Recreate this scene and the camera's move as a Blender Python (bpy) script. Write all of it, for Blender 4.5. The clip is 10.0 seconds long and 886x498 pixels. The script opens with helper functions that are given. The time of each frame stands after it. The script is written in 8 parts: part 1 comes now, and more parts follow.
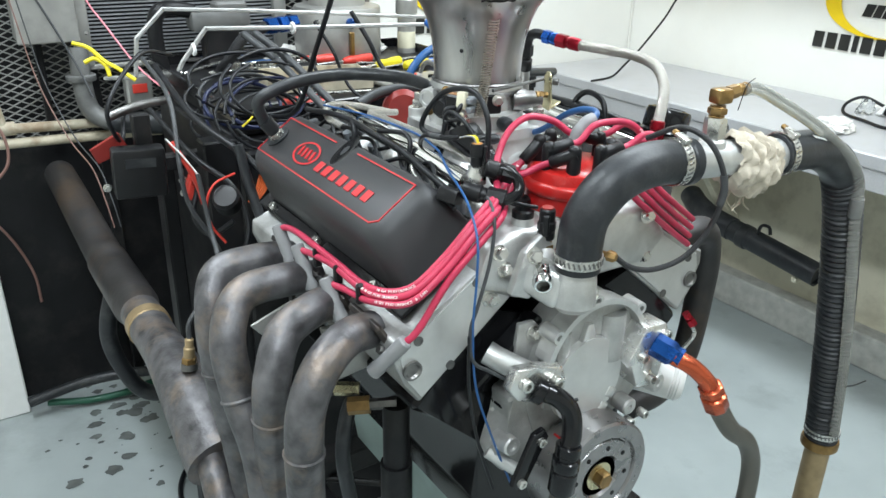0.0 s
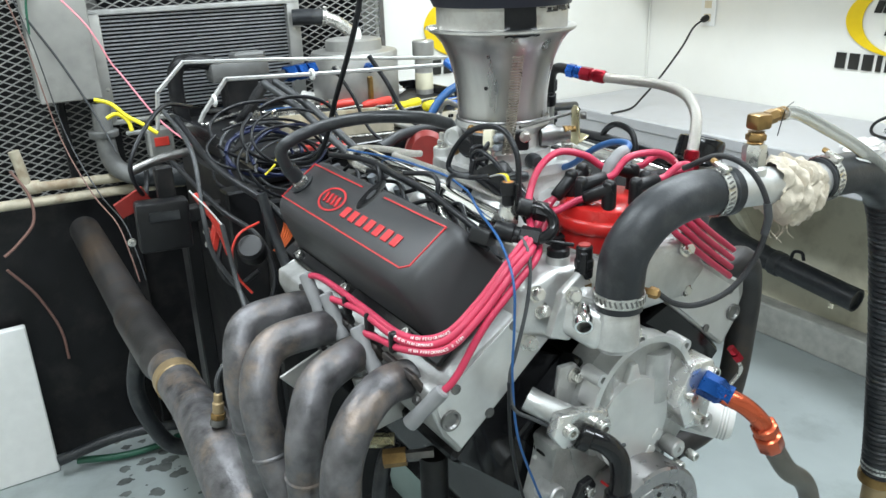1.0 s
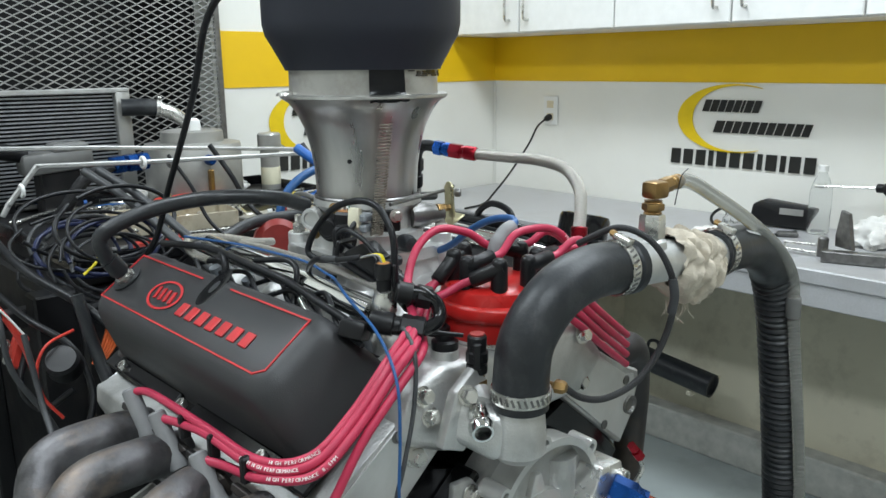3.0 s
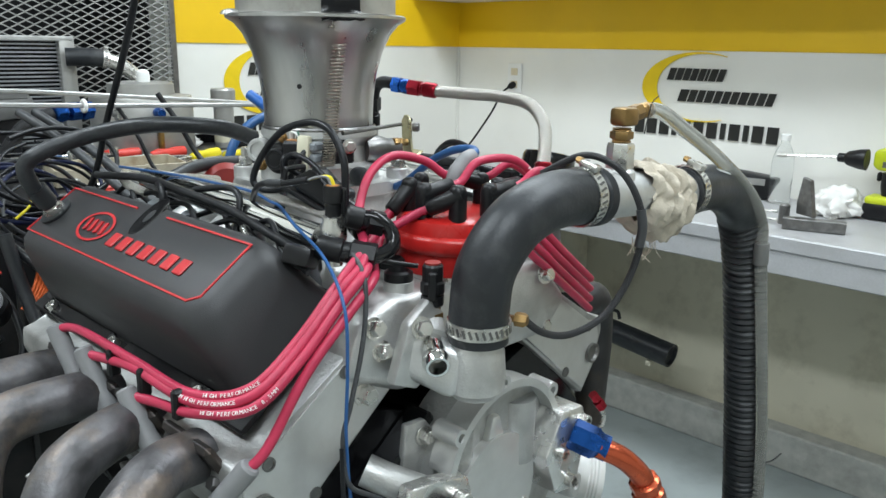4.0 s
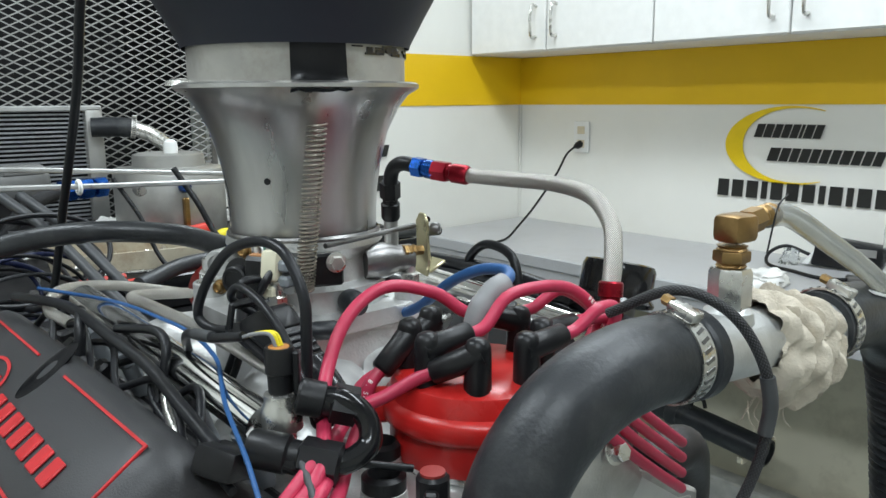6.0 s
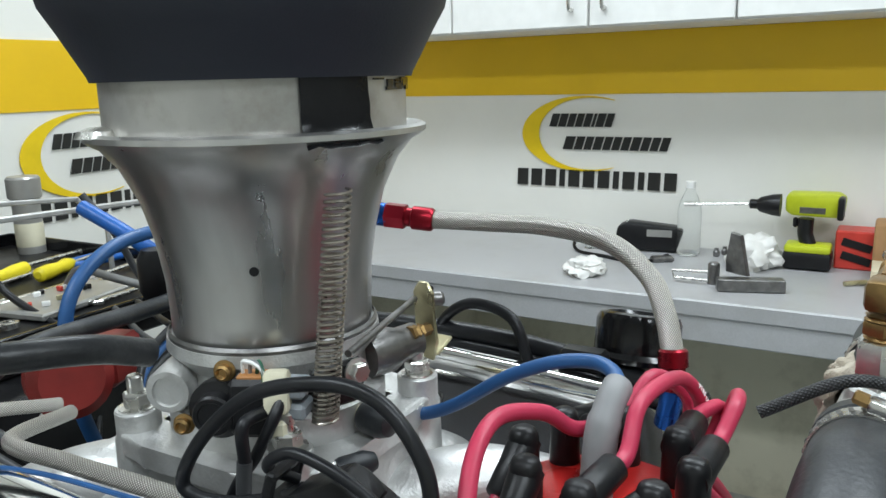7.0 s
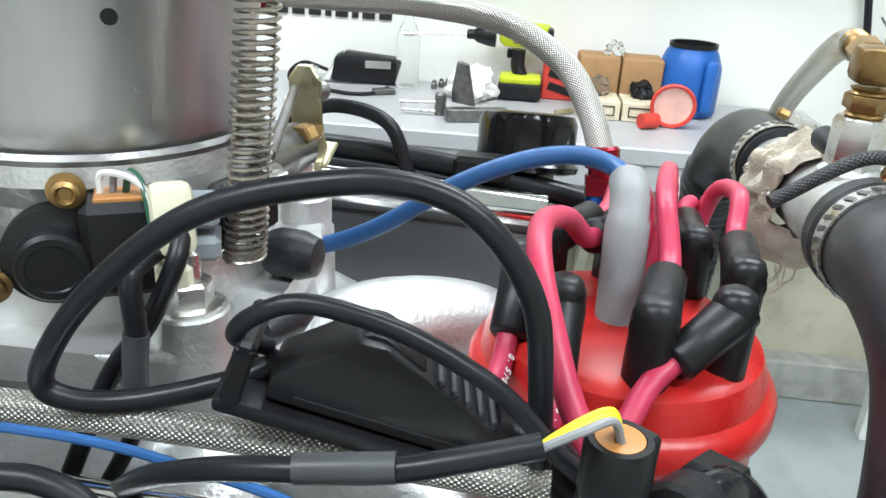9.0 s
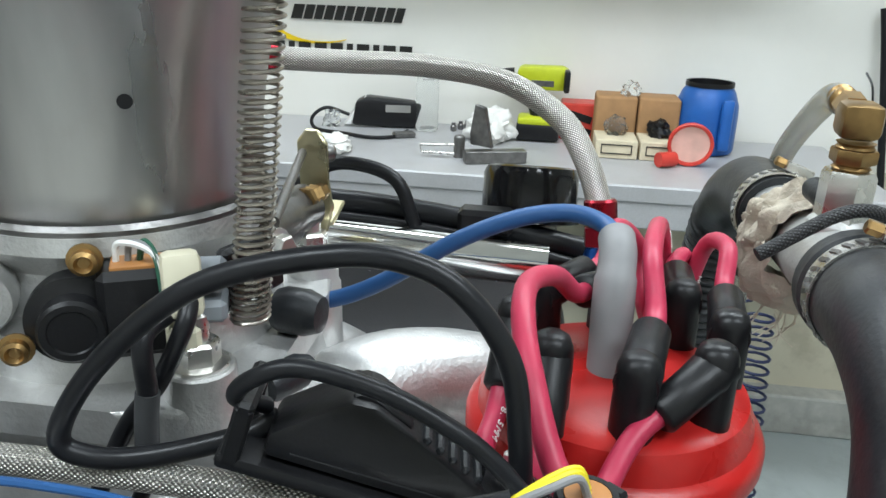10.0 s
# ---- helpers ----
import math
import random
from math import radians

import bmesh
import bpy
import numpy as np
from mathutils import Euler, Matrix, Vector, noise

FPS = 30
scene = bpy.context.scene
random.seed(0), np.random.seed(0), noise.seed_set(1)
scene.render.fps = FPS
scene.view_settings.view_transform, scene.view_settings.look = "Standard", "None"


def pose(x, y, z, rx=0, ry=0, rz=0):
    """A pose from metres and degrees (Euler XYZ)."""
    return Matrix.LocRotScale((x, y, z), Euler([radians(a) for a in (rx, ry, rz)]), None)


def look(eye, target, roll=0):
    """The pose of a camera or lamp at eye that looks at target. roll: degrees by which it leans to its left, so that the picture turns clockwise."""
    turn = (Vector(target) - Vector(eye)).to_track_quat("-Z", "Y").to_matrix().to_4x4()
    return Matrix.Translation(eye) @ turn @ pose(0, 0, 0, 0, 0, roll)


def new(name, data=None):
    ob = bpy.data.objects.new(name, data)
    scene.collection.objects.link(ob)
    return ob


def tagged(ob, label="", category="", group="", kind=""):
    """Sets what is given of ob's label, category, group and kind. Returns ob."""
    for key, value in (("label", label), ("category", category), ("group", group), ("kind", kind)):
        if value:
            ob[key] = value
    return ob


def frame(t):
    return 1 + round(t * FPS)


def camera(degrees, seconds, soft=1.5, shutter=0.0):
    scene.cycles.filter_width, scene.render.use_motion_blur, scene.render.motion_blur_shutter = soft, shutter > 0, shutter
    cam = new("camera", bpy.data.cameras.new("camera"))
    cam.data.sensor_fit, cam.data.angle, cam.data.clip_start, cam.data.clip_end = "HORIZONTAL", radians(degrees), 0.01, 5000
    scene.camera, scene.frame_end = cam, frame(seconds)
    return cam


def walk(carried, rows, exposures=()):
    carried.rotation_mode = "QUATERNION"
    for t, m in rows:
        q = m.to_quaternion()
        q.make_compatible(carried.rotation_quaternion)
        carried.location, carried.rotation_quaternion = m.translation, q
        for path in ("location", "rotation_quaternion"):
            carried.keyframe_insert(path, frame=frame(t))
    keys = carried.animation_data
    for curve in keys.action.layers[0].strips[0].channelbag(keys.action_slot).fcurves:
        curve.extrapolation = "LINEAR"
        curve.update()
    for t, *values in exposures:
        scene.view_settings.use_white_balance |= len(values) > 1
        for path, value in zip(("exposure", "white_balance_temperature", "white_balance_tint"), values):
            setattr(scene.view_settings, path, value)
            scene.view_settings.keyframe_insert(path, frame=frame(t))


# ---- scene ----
cam = camera(59.2, 10.0)
PATH = [
    (0, (-0.601, -0.384, 1.525), (0.411, 1.145, 0.726), 1.1),
    (0.5, (-0.602, -0.369, 1.524), (0.374, 1.2, 0.758), -0.8),
    (1, (-0.595, -0.351, 1.518), (0.391, 1.239, 0.811), -1.9),
    (1.5, (-0.595, -0.343, 1.534), (0.447, 1.26, 0.948), -2.2),
    (2, (-0.556, -0.291, 1.526), (0.592, 1.262, 1.006), -2.9),
    (2.5, (-0.538, -0.236, 1.488), (0.742, 1.23, 1.023), -1.8),
    (2.7, (-0.535, -0.231, 1.477), (0.772, 1.214, 1.026), -1.3),
    (3.8, (-0.54, -0.21, 1.4), (0.868, 1.118, 0.896), 0.7),
    (4, (-0.504, -0.203, 1.394), (0.9, 1.13, 0.891), 0.9),
    (4.5, (-0.335, -0.152, 1.379), (1.065, 1.195, 0.903), 0.7),
    (5, (-0.213, -0.105, 1.356), (1.149, 1.278, 0.875), 0.1),
    (5.5, (-0.218, -0.089, 1.379), (1.077, 1.371, 0.943), -0.4),
    (6, (-0.289, -0.047, 1.411), (1.004, 1.432, 1.037), -0.4),
    (6.2, (-0.305, -0.005, 1.423), (1.041, 1.435, 1.083), -0.4),
    (7.3, (-0.294, 0.269, 1.453), (1.465, 1.074, 0.944), -1.6),
    (7.5, (-0.259, 0.305, 1.441), (1.517, 1.03, 0.878), -1.6),
    (8, (-0.221, 0.371, 1.406), (1.589, 0.819, 0.684), -0.2),
    (8.5, (-0.23, 0.397, 1.358), (1.609, 0.583, 0.594), 3.1),
    (9, (-0.236, 0.368, 1.385), (1.599, 0.52, 0.603), 3.6),
    (9.5, (-0.22, 0.331, 1.389), (1.64, 0.422, 0.658), 3.4),
    (10, (-0.247, 0.355, 1.4), (1.614, 0.58, 0.703), 2.1),
]
walk(cam, [(t, look(eye, target, roll)) for t, eye, target, roll in PATH],
     [(0, 0.70), (1.4, 0.68), (2.1, 0.24), (2.7, 0.08), (4.0, 0.28), (4.7, 0.34), (5.5, 0.20), (6.2, 0.09), (7.5, 0.00), (8.4, 0.53), (9.0, 0.74), (9.5, 0.33), (10.0, 0.25)])

# ---- world and lights ----
FLOOR = 0.07
CX = 0.061          # middle plane of the intake
HX = 0.040          # middle plane of the heads and the block front
EY = 0.536          # throttle body centre along the engine

world = bpy.data.worlds.new("world")
scene.world = world
world.use_nodes = True
world.node_tree.nodes["Background"].inputs[0].default_value = (0.9, 0.95, 1.0, 1)
world.node_tree.nodes["Background"].inputs[1].default_value = 0.05


def area_lamp(name, x, y, z, sx, sy, watts, color=(0.815, 0.930, 1.0)):
    d = bpy.data.lights.new(name, "AREA")
    d.shape, d.size, d.size_y, d.energy, d.color = "RECTANGLE", sx, sy, watts, color
    o = new(name, d)
    o.matrix_world = pose(x, y, z)
    return o


LAMPS = [(-0.75, 1.2), (-0.75, -0.6), (0.75, -0.3), (0.95, 1.1)]
for lx, ly in LAMPS:
    area_lamp("tube_lamp", lx, ly, 2.66, 0.26, 1.15, 15.8)


# ---- materials ----
def mat(name, color, rough=0.5, metal=0.0, var=0.12, scale=30.0, bump=0.1, bscale=None, spec=0.5, stain=None, stain_scale=4.0, stain_amt=0.5, coat=0.0, trans=0.0, ior=1.45, stretch=(1, 1, 1), rvar=0.15):
    m = bpy.data.materials.new(name)
    m.use_nodes = True
    nt = m.node_tree
    b = nt.nodes["Principled BSDF"]
    b.inputs["Metallic"].default_value = metal
    b.inputs["Specular IOR Level"].default_value = spec
    b.inputs["Coat Weight"].default_value = coat
    b.inputs["Transmission Weight"].default_value = trans
    b.inputs["IOR"].default_value = ior
    tc = nt.nodes.new("ShaderNodeTexCoord")
    mp = nt.nodes.new("ShaderNodeMapping")
    mp.inputs["Scale"].default_value = stretch
    nt.links.new(tc.outputs["Object"], mp.inputs["Vector"])
    n1 = nt.nodes.new("ShaderNodeTexNoise")
    n1.inputs["Scale"].default_value, n1.inputs["Detail"].default_value = scale, 6
    nt.links.new(mp.outputs["Vector"], n1.inputs["Vector"])
    ramp = nt.nodes.new("ShaderNodeValToRGB")
    c = Vector(color)
    ramp.color_ramp.elements[0].position, ramp.color_ramp.elements[1].position = 0.3, 0.7
    ramp.color_ramp.elements[0].color = (*(c * (1 - var)), 1)
    ramp.color_ramp.elements[1].color = (*[min(1, v * (1 + var)) for v in c], 1)
    nt.links.new(n1.outputs["Fac"], ramp.inputs["Fac"])
    out = ramp.outputs["Color"]
    if stain:
        n2 = nt.nodes.new("ShaderNodeTexNoise")
        n2.inputs["Scale"].default_value, n2.inputs["Detail"].default_value, n2.inputs["Roughness"].default_value = stain_scale, 8, 0.65
        nt.links.new(tc.outputs["Object"], n2.inputs["Vector"])
        r2 = nt.nodes.new("ShaderNodeValToRGB")
        r2.color_ramp.elements[0].position, r2.color_ramp.elements[1].position = 0.5, 0.68
        r2.color_ramp.elements[1].color = (stain_amt, stain_amt, stain_amt, 1)
        nt.links.new(n2.outputs["Fac"], r2.inputs["Fac"])
        mx = nt.nodes.new("ShaderNodeMixRGB")
        mx.inputs["Color2"].default_value = (*stain, 1)
        nt.links.new(r2.outputs["Color"], mx.inputs["Fac"])
        nt.links.new(out, mx.inputs["Color1"])
        out = mx.outputs["Color"]
    nt.links.new(out, b.inputs["Base Color"])
    mr = nt.nodes.new("ShaderNodeMapRange")
    mr.inputs["To Min"].default_value, mr.inputs["To Max"].default_value = max(0.02, rough - rvar), min(1, rough + rvar)
    nt.links.new(n1.outputs["Fac"], mr.inputs["Value"])
    nt.links.new(mr.outputs["Result"], b.inputs["Roughness"])
    if bump:
        n3 = nt.nodes.new("ShaderNodeTexNoise")
        n3.inputs["Scale"].default_value, n3.inputs["Detail"].default_value = bscale or scale * 6, 3
        nt.links.new(mp.outputs["Vector"], n3.inputs["Vector"])
        bp = nt.nodes.new("ShaderNodeBump")
        bp.inputs["Strength"].default_value, bp.inputs["Distance"].default_value = bump, 0.002
        nt.links.new(n3.outputs["Fac"], bp.inputs["Height"])
        nt.links.new(bp.outputs["Normal"], b.inputs["Normal"])
    return m


def braid(name, c0, c1, period, rough=0.35, metal=0.9):
    """Woven sleeve along a tube: two crossing sets of strands on the tube's own coordinates."""
    m = bpy.data.materials.new(name)
    m.use_nodes = True
    nt = m.node_tree
    b = nt.nodes["Principled BSDF"]
    b.inputs["Metallic"].default_value, b.inputs["Roughness"].default_value = metal, rough
    uv = nt.nodes.new("ShaderNodeUVMap")
    outs = []
    for turn in (38, -38):
        mp = nt.nodes.new("ShaderNodeMapping")
        mp.inputs["Rotation"].default_value = (0, 0, radians(turn))
        nt.links.new(uv.outputs["UV"], mp.inputs["Vector"])
        w = nt.nodes.new("ShaderNodeTexWave")
        w.inputs["Scale"].default_value = 0.314 / period
        nt.links.new(mp.outputs["Vector"], w.inputs["Vector"])
        outs.append(w.outputs["Fac"])
    mul = nt.nodes.new("ShaderNodeMath")
    mul.operation = "MULTIPLY"
    nt.links.new(outs[0], mul.inputs[0])
    nt.links.new(outs[1], mul.inputs[1])
    ramp = nt.nodes.new("ShaderNodeValToRGB")
    ramp.color_ramp.elements[0].color, ramp.color_ramp.elements[1].color = (*c0, 1), (*c1, 1)
    ramp.color_ramp.elements[1].position = 0.55
    nt.links.new(mul.outputs[0], ramp.inputs["Fac"])
    nt.links.new(ramp.outputs["Color"], b.inputs["Base Color"])
    bp = nt.nodes.new("ShaderNodeBump")
    bp.inputs["Strength"].default_value, bp.inputs["Distance"].default_value = 0.7, 0.001
    nt.links.new(mul.outputs[0], bp.inputs["Height"])
    nt.links.new(bp.outputs["Normal"], b.inputs["Normal"])
    return m


M_WALL = mat("wall_paint", (0.78, 0.77, 0.72), 0.45, var=0.03, scale=3, bump=0.08, bscale=60, stain=(0.6, 0.58, 0.5), stain_scale=2.0, stain_amt=0.15)
M_YELLOW = mat("yellow_paint", (0.80, 0.50, 0.01), 0.4, var=0.05, scale=4, bump=0.06, bscale=60)
M_FLOOR = mat("floor_paint", (0.37, 0.41, 0.41), 0.36, var=0.06, scale=6, bump=0.08, bscale=40, stain=(0.20, 0.215, 0.21), stain_scale=3.2, stain_amt=0.5)
M_CEIL = mat("ceiling_paint", (0.75, 0.75, 0.72), 0.8, var=0.03)
M_BENCH = mat("bench_laminate", (0.42, 0.42, 0.43), 0.35, var=0.05, scale=200, bump=0.02, stain=(0.3, 0.29, 0.27), stain_scale=6, stain_amt=0.3)
M_CONC = mat("concrete", (0.42, 0.42, 0.39), 0.8, var=0.15, scale=25, bump=0.4, bscale=90, stain=(0.2, 0.19, 0.17), stain_scale=9, stain_amt=0.4)
M_CREAM = mat("cream_panel", (0.58, 0.54, 0.42), 0.55, var=0.06, scale=5, bump=0.1, stain=(0.2, 0.16, 0.1), stain_scale=7, stain_amt=0.35)
M_WHITE = mat("white_plastic", (0.8, 0.8, 0.78), 0.4, var=0.03, bump=0.0)
M_BLACKP = mat("black_plastic", (0.009, 0.009, 0.010), 0.38, var=0.15, scale=60, bump=0.06, bscale=500, spec=0.36)
M_RUBBER = mat("black_rubber", (0.018, 0.020, 0.023), 0.40, var=0.25, scale=18, bump=0.15, bscale=300, stain=(0.09, 0.09, 0.09), stain_scale=20, stain_amt=0.4)
M_CABLE = mat("cable_sheath", (0.009, 0.0095, 0.0115), 0.36, var=0.2, scale=40, bump=0.05, spec=0.38)
M_CABLEG = mat("gray_cable", (0.045, 0.047, 0.05), 0.45, var=0.2, scale=40, bump=0.05)
M_BLACKM = mat("black_painted_metal", (0.009, 0.009, 0.010), 0.42, var=0.3, scale=12, bump=0.12, bscale=150, spec=0.3, stain=(0.035, 0.032, 0.03), stain_scale=9, stain_amt=0.5)
M_GLOSSB = mat("gloss_black_metal", (0.008, 0.008, 0.009), 0.14, var=0.1, scale=15, bump=0.05, rvar=0.08, spec=0.42)
M_COVER = mat("black_crinkle_coat", (0.034, 0.034, 0.036), 0.46, var=0.14, scale=10, bump=0.16, bscale=900, rvar=0.06)
M_RED = mat("red_cap_plastic", (0.46, 0.016, 0.014), 0.32, var=0.08, scale=25, bump=0.06, bscale=350)
M_REDLINE = mat("red_trim_paint", (0.50, 0.022, 0.026), 0.4, var=0.12, scale=60, bump=0.05)
M_REDAN = mat("red_anodised", (0.27, 0.011, 0.022), 0.3, 0.85, var=0.1, bump=0.02)
M_BLUEAN = mat("blue_anodised", (0.014, 0.085, 0.34), 0.26, 0.85, var=0.1, bump=0.02)
M_ORAN = mat("orange_red_anodised", (0.55, 0.11, 0.05), 0.25, 0.85, var=0.1, bump=0.02)
M_WIRE = mat("pink_red_silicone", (0.46, 0.03, 0.075), 0.42, var=0.1, scale=40, bump=0.05)
M_WIREB = mat("blue_silicone", (0.018, 0.085, 0.24), 0.42, var=0.1, bump=0.05)
M_GRAYR = mat("gray_boot_rubber", (0.23, 0.23, 0.235), 0.5, var=0.1, bump=0.05)
M_CAST = mat("cast_aluminium", (0.60, 0.60, 0.59), 0.42, 0.74, var=0.14, scale=35, bump=0.26, bscale=460, stain=(0.30, 0.29, 0.27), stain_scale=14, stain_amt=0.45)
M_MACH = mat("machined_aluminium", (0.72, 0.715, 0.70), 0.28, 0.85, var=0.08, scale=40, bump=0.06, bscale=200, stain=(0.45, 0.44, 0.41), stain_scale=18, stain_amt=0.35)
M_HCAST = mat("cast_head_aluminium", (0.47, 0.47, 0.46), 0.46, 0.70, var=0.18, scale=28, bump=0.45, bscale=240, stain=(0.24, 0.23, 0.21), stain_scale=12, stain_amt=0.5)
M_DRUM = mat("navy_black_coat", (0.016, 0.018, 0.028), 0.5, var=0.12, scale=10, bump=0.12, bscale=900, rvar=0.06)
M_FACE = mat("milled_head_face", (0.66, 0.66, 0.65), 0.36, 0.72, var=0.07, scale=30, bump=0.06, bscale=250, stain=(0.5, 0.49, 0.46), stain_scale=12, stain_amt=0.3)
M_SPUN = mat("spun_aluminium", (0.485, 0.48, 0.47), 0.31, 0.92, var=0.18, scale=32, bump=0.06, bscale=60, stretch=(1, 1, 0.16), stain=(0.36, 0.31, 0.28), stain_scale=9, stain_amt=0.35)
M_SPRING = mat("oiled_spring_steel", (0.34, 0.31, 0.27), 0.3, 0.9, var=0.2, scale=70, bump=0.05)
M_STEEL = mat("zinc_steel", (0.62, 0.61, 0.58), 0.28, 0.95, var=0.12, scale=70, bump=0.08)
M_DSTEEL = mat("dark_steel", (0.20, 0.195, 0.19), 0.35, 0.9, var=0.25, scale=60, bump=0.1)
M_BALANCER = mat("turned_steel", (0.32, 0.31, 0.31), 0.3, 0.92, var=0.1, scale=50, bump=0.05)
M_BRASS = mat("brass", (0.28, 0.175, 0.07), 0.34, 0.88, var=0.3, scale=60, bump=0.08)
M_GOLD = mat("yellow_zinc", (0.58, 0.53, 0.34), 0.3, 0.9, var=0.25, scale=45, bump=0.05)
M_HEAD = mat("heat_blued_steel", (0.125, 0.121, 0.126), 0.47, 0.62, var=0.5, scale=34, bump=0.4, bscale=170, stain=(0.25, 0.19, 0.145), stain_scale=18, stain_amt=0.7)
M_RUST = mat("scorched_steel", (0.050, 0.047, 0.047), 0.48, 0.6, var=0.35, scale=14, bump=0.2, bscale=120, stain=(0.15, 0.095, 0.055), stain_scale=5, stain_amt=0.5)
M_TAN = mat("heat_tan_band", (0.34, 0.25, 0.14), 0.45, 0.6, var=0.2, scale=40)
M_CLOTH = mat("dirty_rag_cloth", (0.55, 0.49, 0.40), 0.9, var=0.2, scale=35, bump=0.5, bscale=500, stain=(0.3, 0.25, 0.18), stain_scale=25, stain_amt=0.5)
M_WCLOTH = mat("white_cloth", (0.78, 0.77, 0.74), 0.9, var=0.05, scale=35, bump=0.4, bscale=500)
M_BRAID = braid("stainless_braid", (0.27, 0.26, 0.235), (0.70, 0.67, 0.62), 0.0013)
M_BRAIDD = braid("dirty_steel_braid", (0.05, 0.047, 0.04), (0.36, 0.34, 0.30), 0.0016, 0.4)
M_BRAIDB = braid("black_braid", (0.004, 0.004, 0.004), (0.035, 0.035, 0.04), 0.0016, 0.5, 0.0)
M_CLEAR = mat("clear_vinyl_tube", (0.62, 0.62, 0.58), 0.2, var=0.10, bump=0.06, trans=0.75, ior=1.2)
M_GLASSY = mat("clear_bottle_plastic", (0.92, 0.94, 0.94), 0.08, var=0.0, bump=0.0, trans=0.95, ior=1.15)
M_BLUEP = mat("blue_drum_plastic", (0.015, 0.11, 0.40), 0.38, var=0.1, scale=20, bump=0.08)
M_REDP = mat("red_plastic", (0.60, 0.05, 0.035), 0.4, var=0.1, bump=0.04)
M_DRED = mat("dark_red_plastic", (0.22, 0.02, 0.016), 0.45, var=0.15, bump=0.04)
M_NAVY = mat("navy_hose_plastic", (0.012, 0.018, 0.06), 0.4, var=0.1, bump=0.04)
M_PINKP = mat("pale_funnel_plastic", (0.75, 0.45, 0.38), 0.4, var=0.1, bump=0.04)
M_LIME = mat("lime_tool_plastic", (0.50, 0.56, 0.02), 0.42, var=0.08, bump=0.05)
M_CARD = mat("cardboard", (0.36, 0.20, 0.09), 0.8, var=0.1, scale=30, bump=0.2)
M_LCARD = mat("cream_card", (0.66, 0.58, 0.42), 0.7, var=0.08, bump=0.1)
M_DIRTY = mat("dirty_white_pvc", (0.46, 0.41, 0.31), 0.5, var=0.2, scale=20, bump=0.1, stain=(0.20, 0.12, 0.06), stain_scale=12, stain_amt=0.7)
M_GALV = mat("galvanised_sheet", (0.40, 0.395, 0.375), 0.40, 0.6, var=0.16, scale=12, bump=0.06, stain=(0.22, 0.21, 0.19), stain_scale=9, stain_amt=0.4)
M_COLLAR = mat("stained_collar_metal", (0.42, 0.41, 0.385), 0.38, 0.6, var=0.15, scale=18, bump=0.06, stain=(0.20, 0.17, 0.13), stain_scale=16, stain_amt=0.6)
M_CHROME = mat("polished_rail", (0.80, 0.80, 0.79), 0.10, 1.0, var=0.05, scale=20, bump=0.03, bscale=40, rvar=0.05)
M_DGALV = mat("dull_gray_pipe", (0.19, 0.19, 0.185), 0.5, 0.4, var=0.2, scale=14, bump=0.1, stain=(0.08, 0.08, 0.075), stain_scale=10, stain_amt=0.5)
M_OIL = mat("oil_film", (0.13, 0.14, 0.135), 0.20, var=0.35, scale=20, bump=0.0)
M_ALUBAR = mat("aluminium_bar", (0.47, 0.47, 0.46), 0.42, 0.5, var=0.15, scale=30, bump=0.05, stain=(0.28, 0.27, 0.25), stain_scale=12, stain_amt=0.4)
M_FIN = mat("radiator_fin", (0.32, 0.33, 0.345), 0.42, 0.6, var=0.15, scale=80, bump=0.2)
M_MESH = mat("expanded_steel", (0.34, 0.336, 0.322), 0.45, 0.35, var=0.2, scale=14, bump=0.1)
# near-black for the shade in holes, gaps, seams and behind the mesh
M_DARK = mat("void_shade_black", (0.008, 0.008, 0.009), 0.8, var=0.2, bump=0.0)
M_INK = mat("black_vinyl_letter", (0.02, 0.02, 0.018), 0.4, var=0.05, bump=0.0)
M_LOGOY = mat("yellow_vinyl", (0.80, 0.56, 0.01), 0.4, var=0.05, bump=0.0)
M_GREEN = mat("green_hose", (0.02, 0.10, 0.06), 0.45, var=0.1, bump=0.05)
M_YELW = mat("yellow_wire", (0.75, 0.62, 0.02), 0.45, var=0.08, bump=0.0)
M_PINKW = mat("pink_wire", (0.72, 0.25, 0.30), 0.45, var=0.08, bump=0.0)
M_ORANW = mat("orange_wire", (0.75, 0.14, 0.03), 0.45, var=0.08, bump=0.0)
M_BROWNW = mat("brown_wire", (0.20, 0.11, 0.09), 0.45, var=0.08, bump=0.0)
M_PAN = mat("pale_green_pan", (0.36, 0.46, 0.44), 0.4, 0.2, var=0.1, bump=0.1)
M_COPPER = mat("orange_resin", (0.42, 0.18, 0.05), 0.45, var=0.2, bump=0.05)
M_GRAYC = mat("gray_connector", (0.24, 0.26, 0.28), 0.45, var=0.08, bump=0.05)
M_CREAMP = mat("cream_connector", (0.70, 0.66, 0.50), 0.45, var=0.08, bump=0.05)
M_TAPE = mat("black_duct_tape", (0.016, 0.016, 0.018), 0.22, var=0.2, scale=30, bump=0.3, bscale=60)
M_LIT = bpy.data.materials.new("lamp_diffuser")
M_LIT.use_nodes = True
M_LIT.node_tree.nodes["Principled BSDF"].inputs["Emission Color"].default_value = (0.93, 0.97, 1.0, 1)
M_LIT.node_tree.nodes["Principled BSDF"].inputs["Emission Strength"].default_value = 6.0


# ---- building blocks ----
PLACE = {}


def thing(name, at, label, category, group="", kind=""):
    o = new(name)
    o.empty_display_size = 0.02
    o.location = at
    PLACE[o] = Matrix.Translation(at)
    return tagged(o, label, category, group, kind)


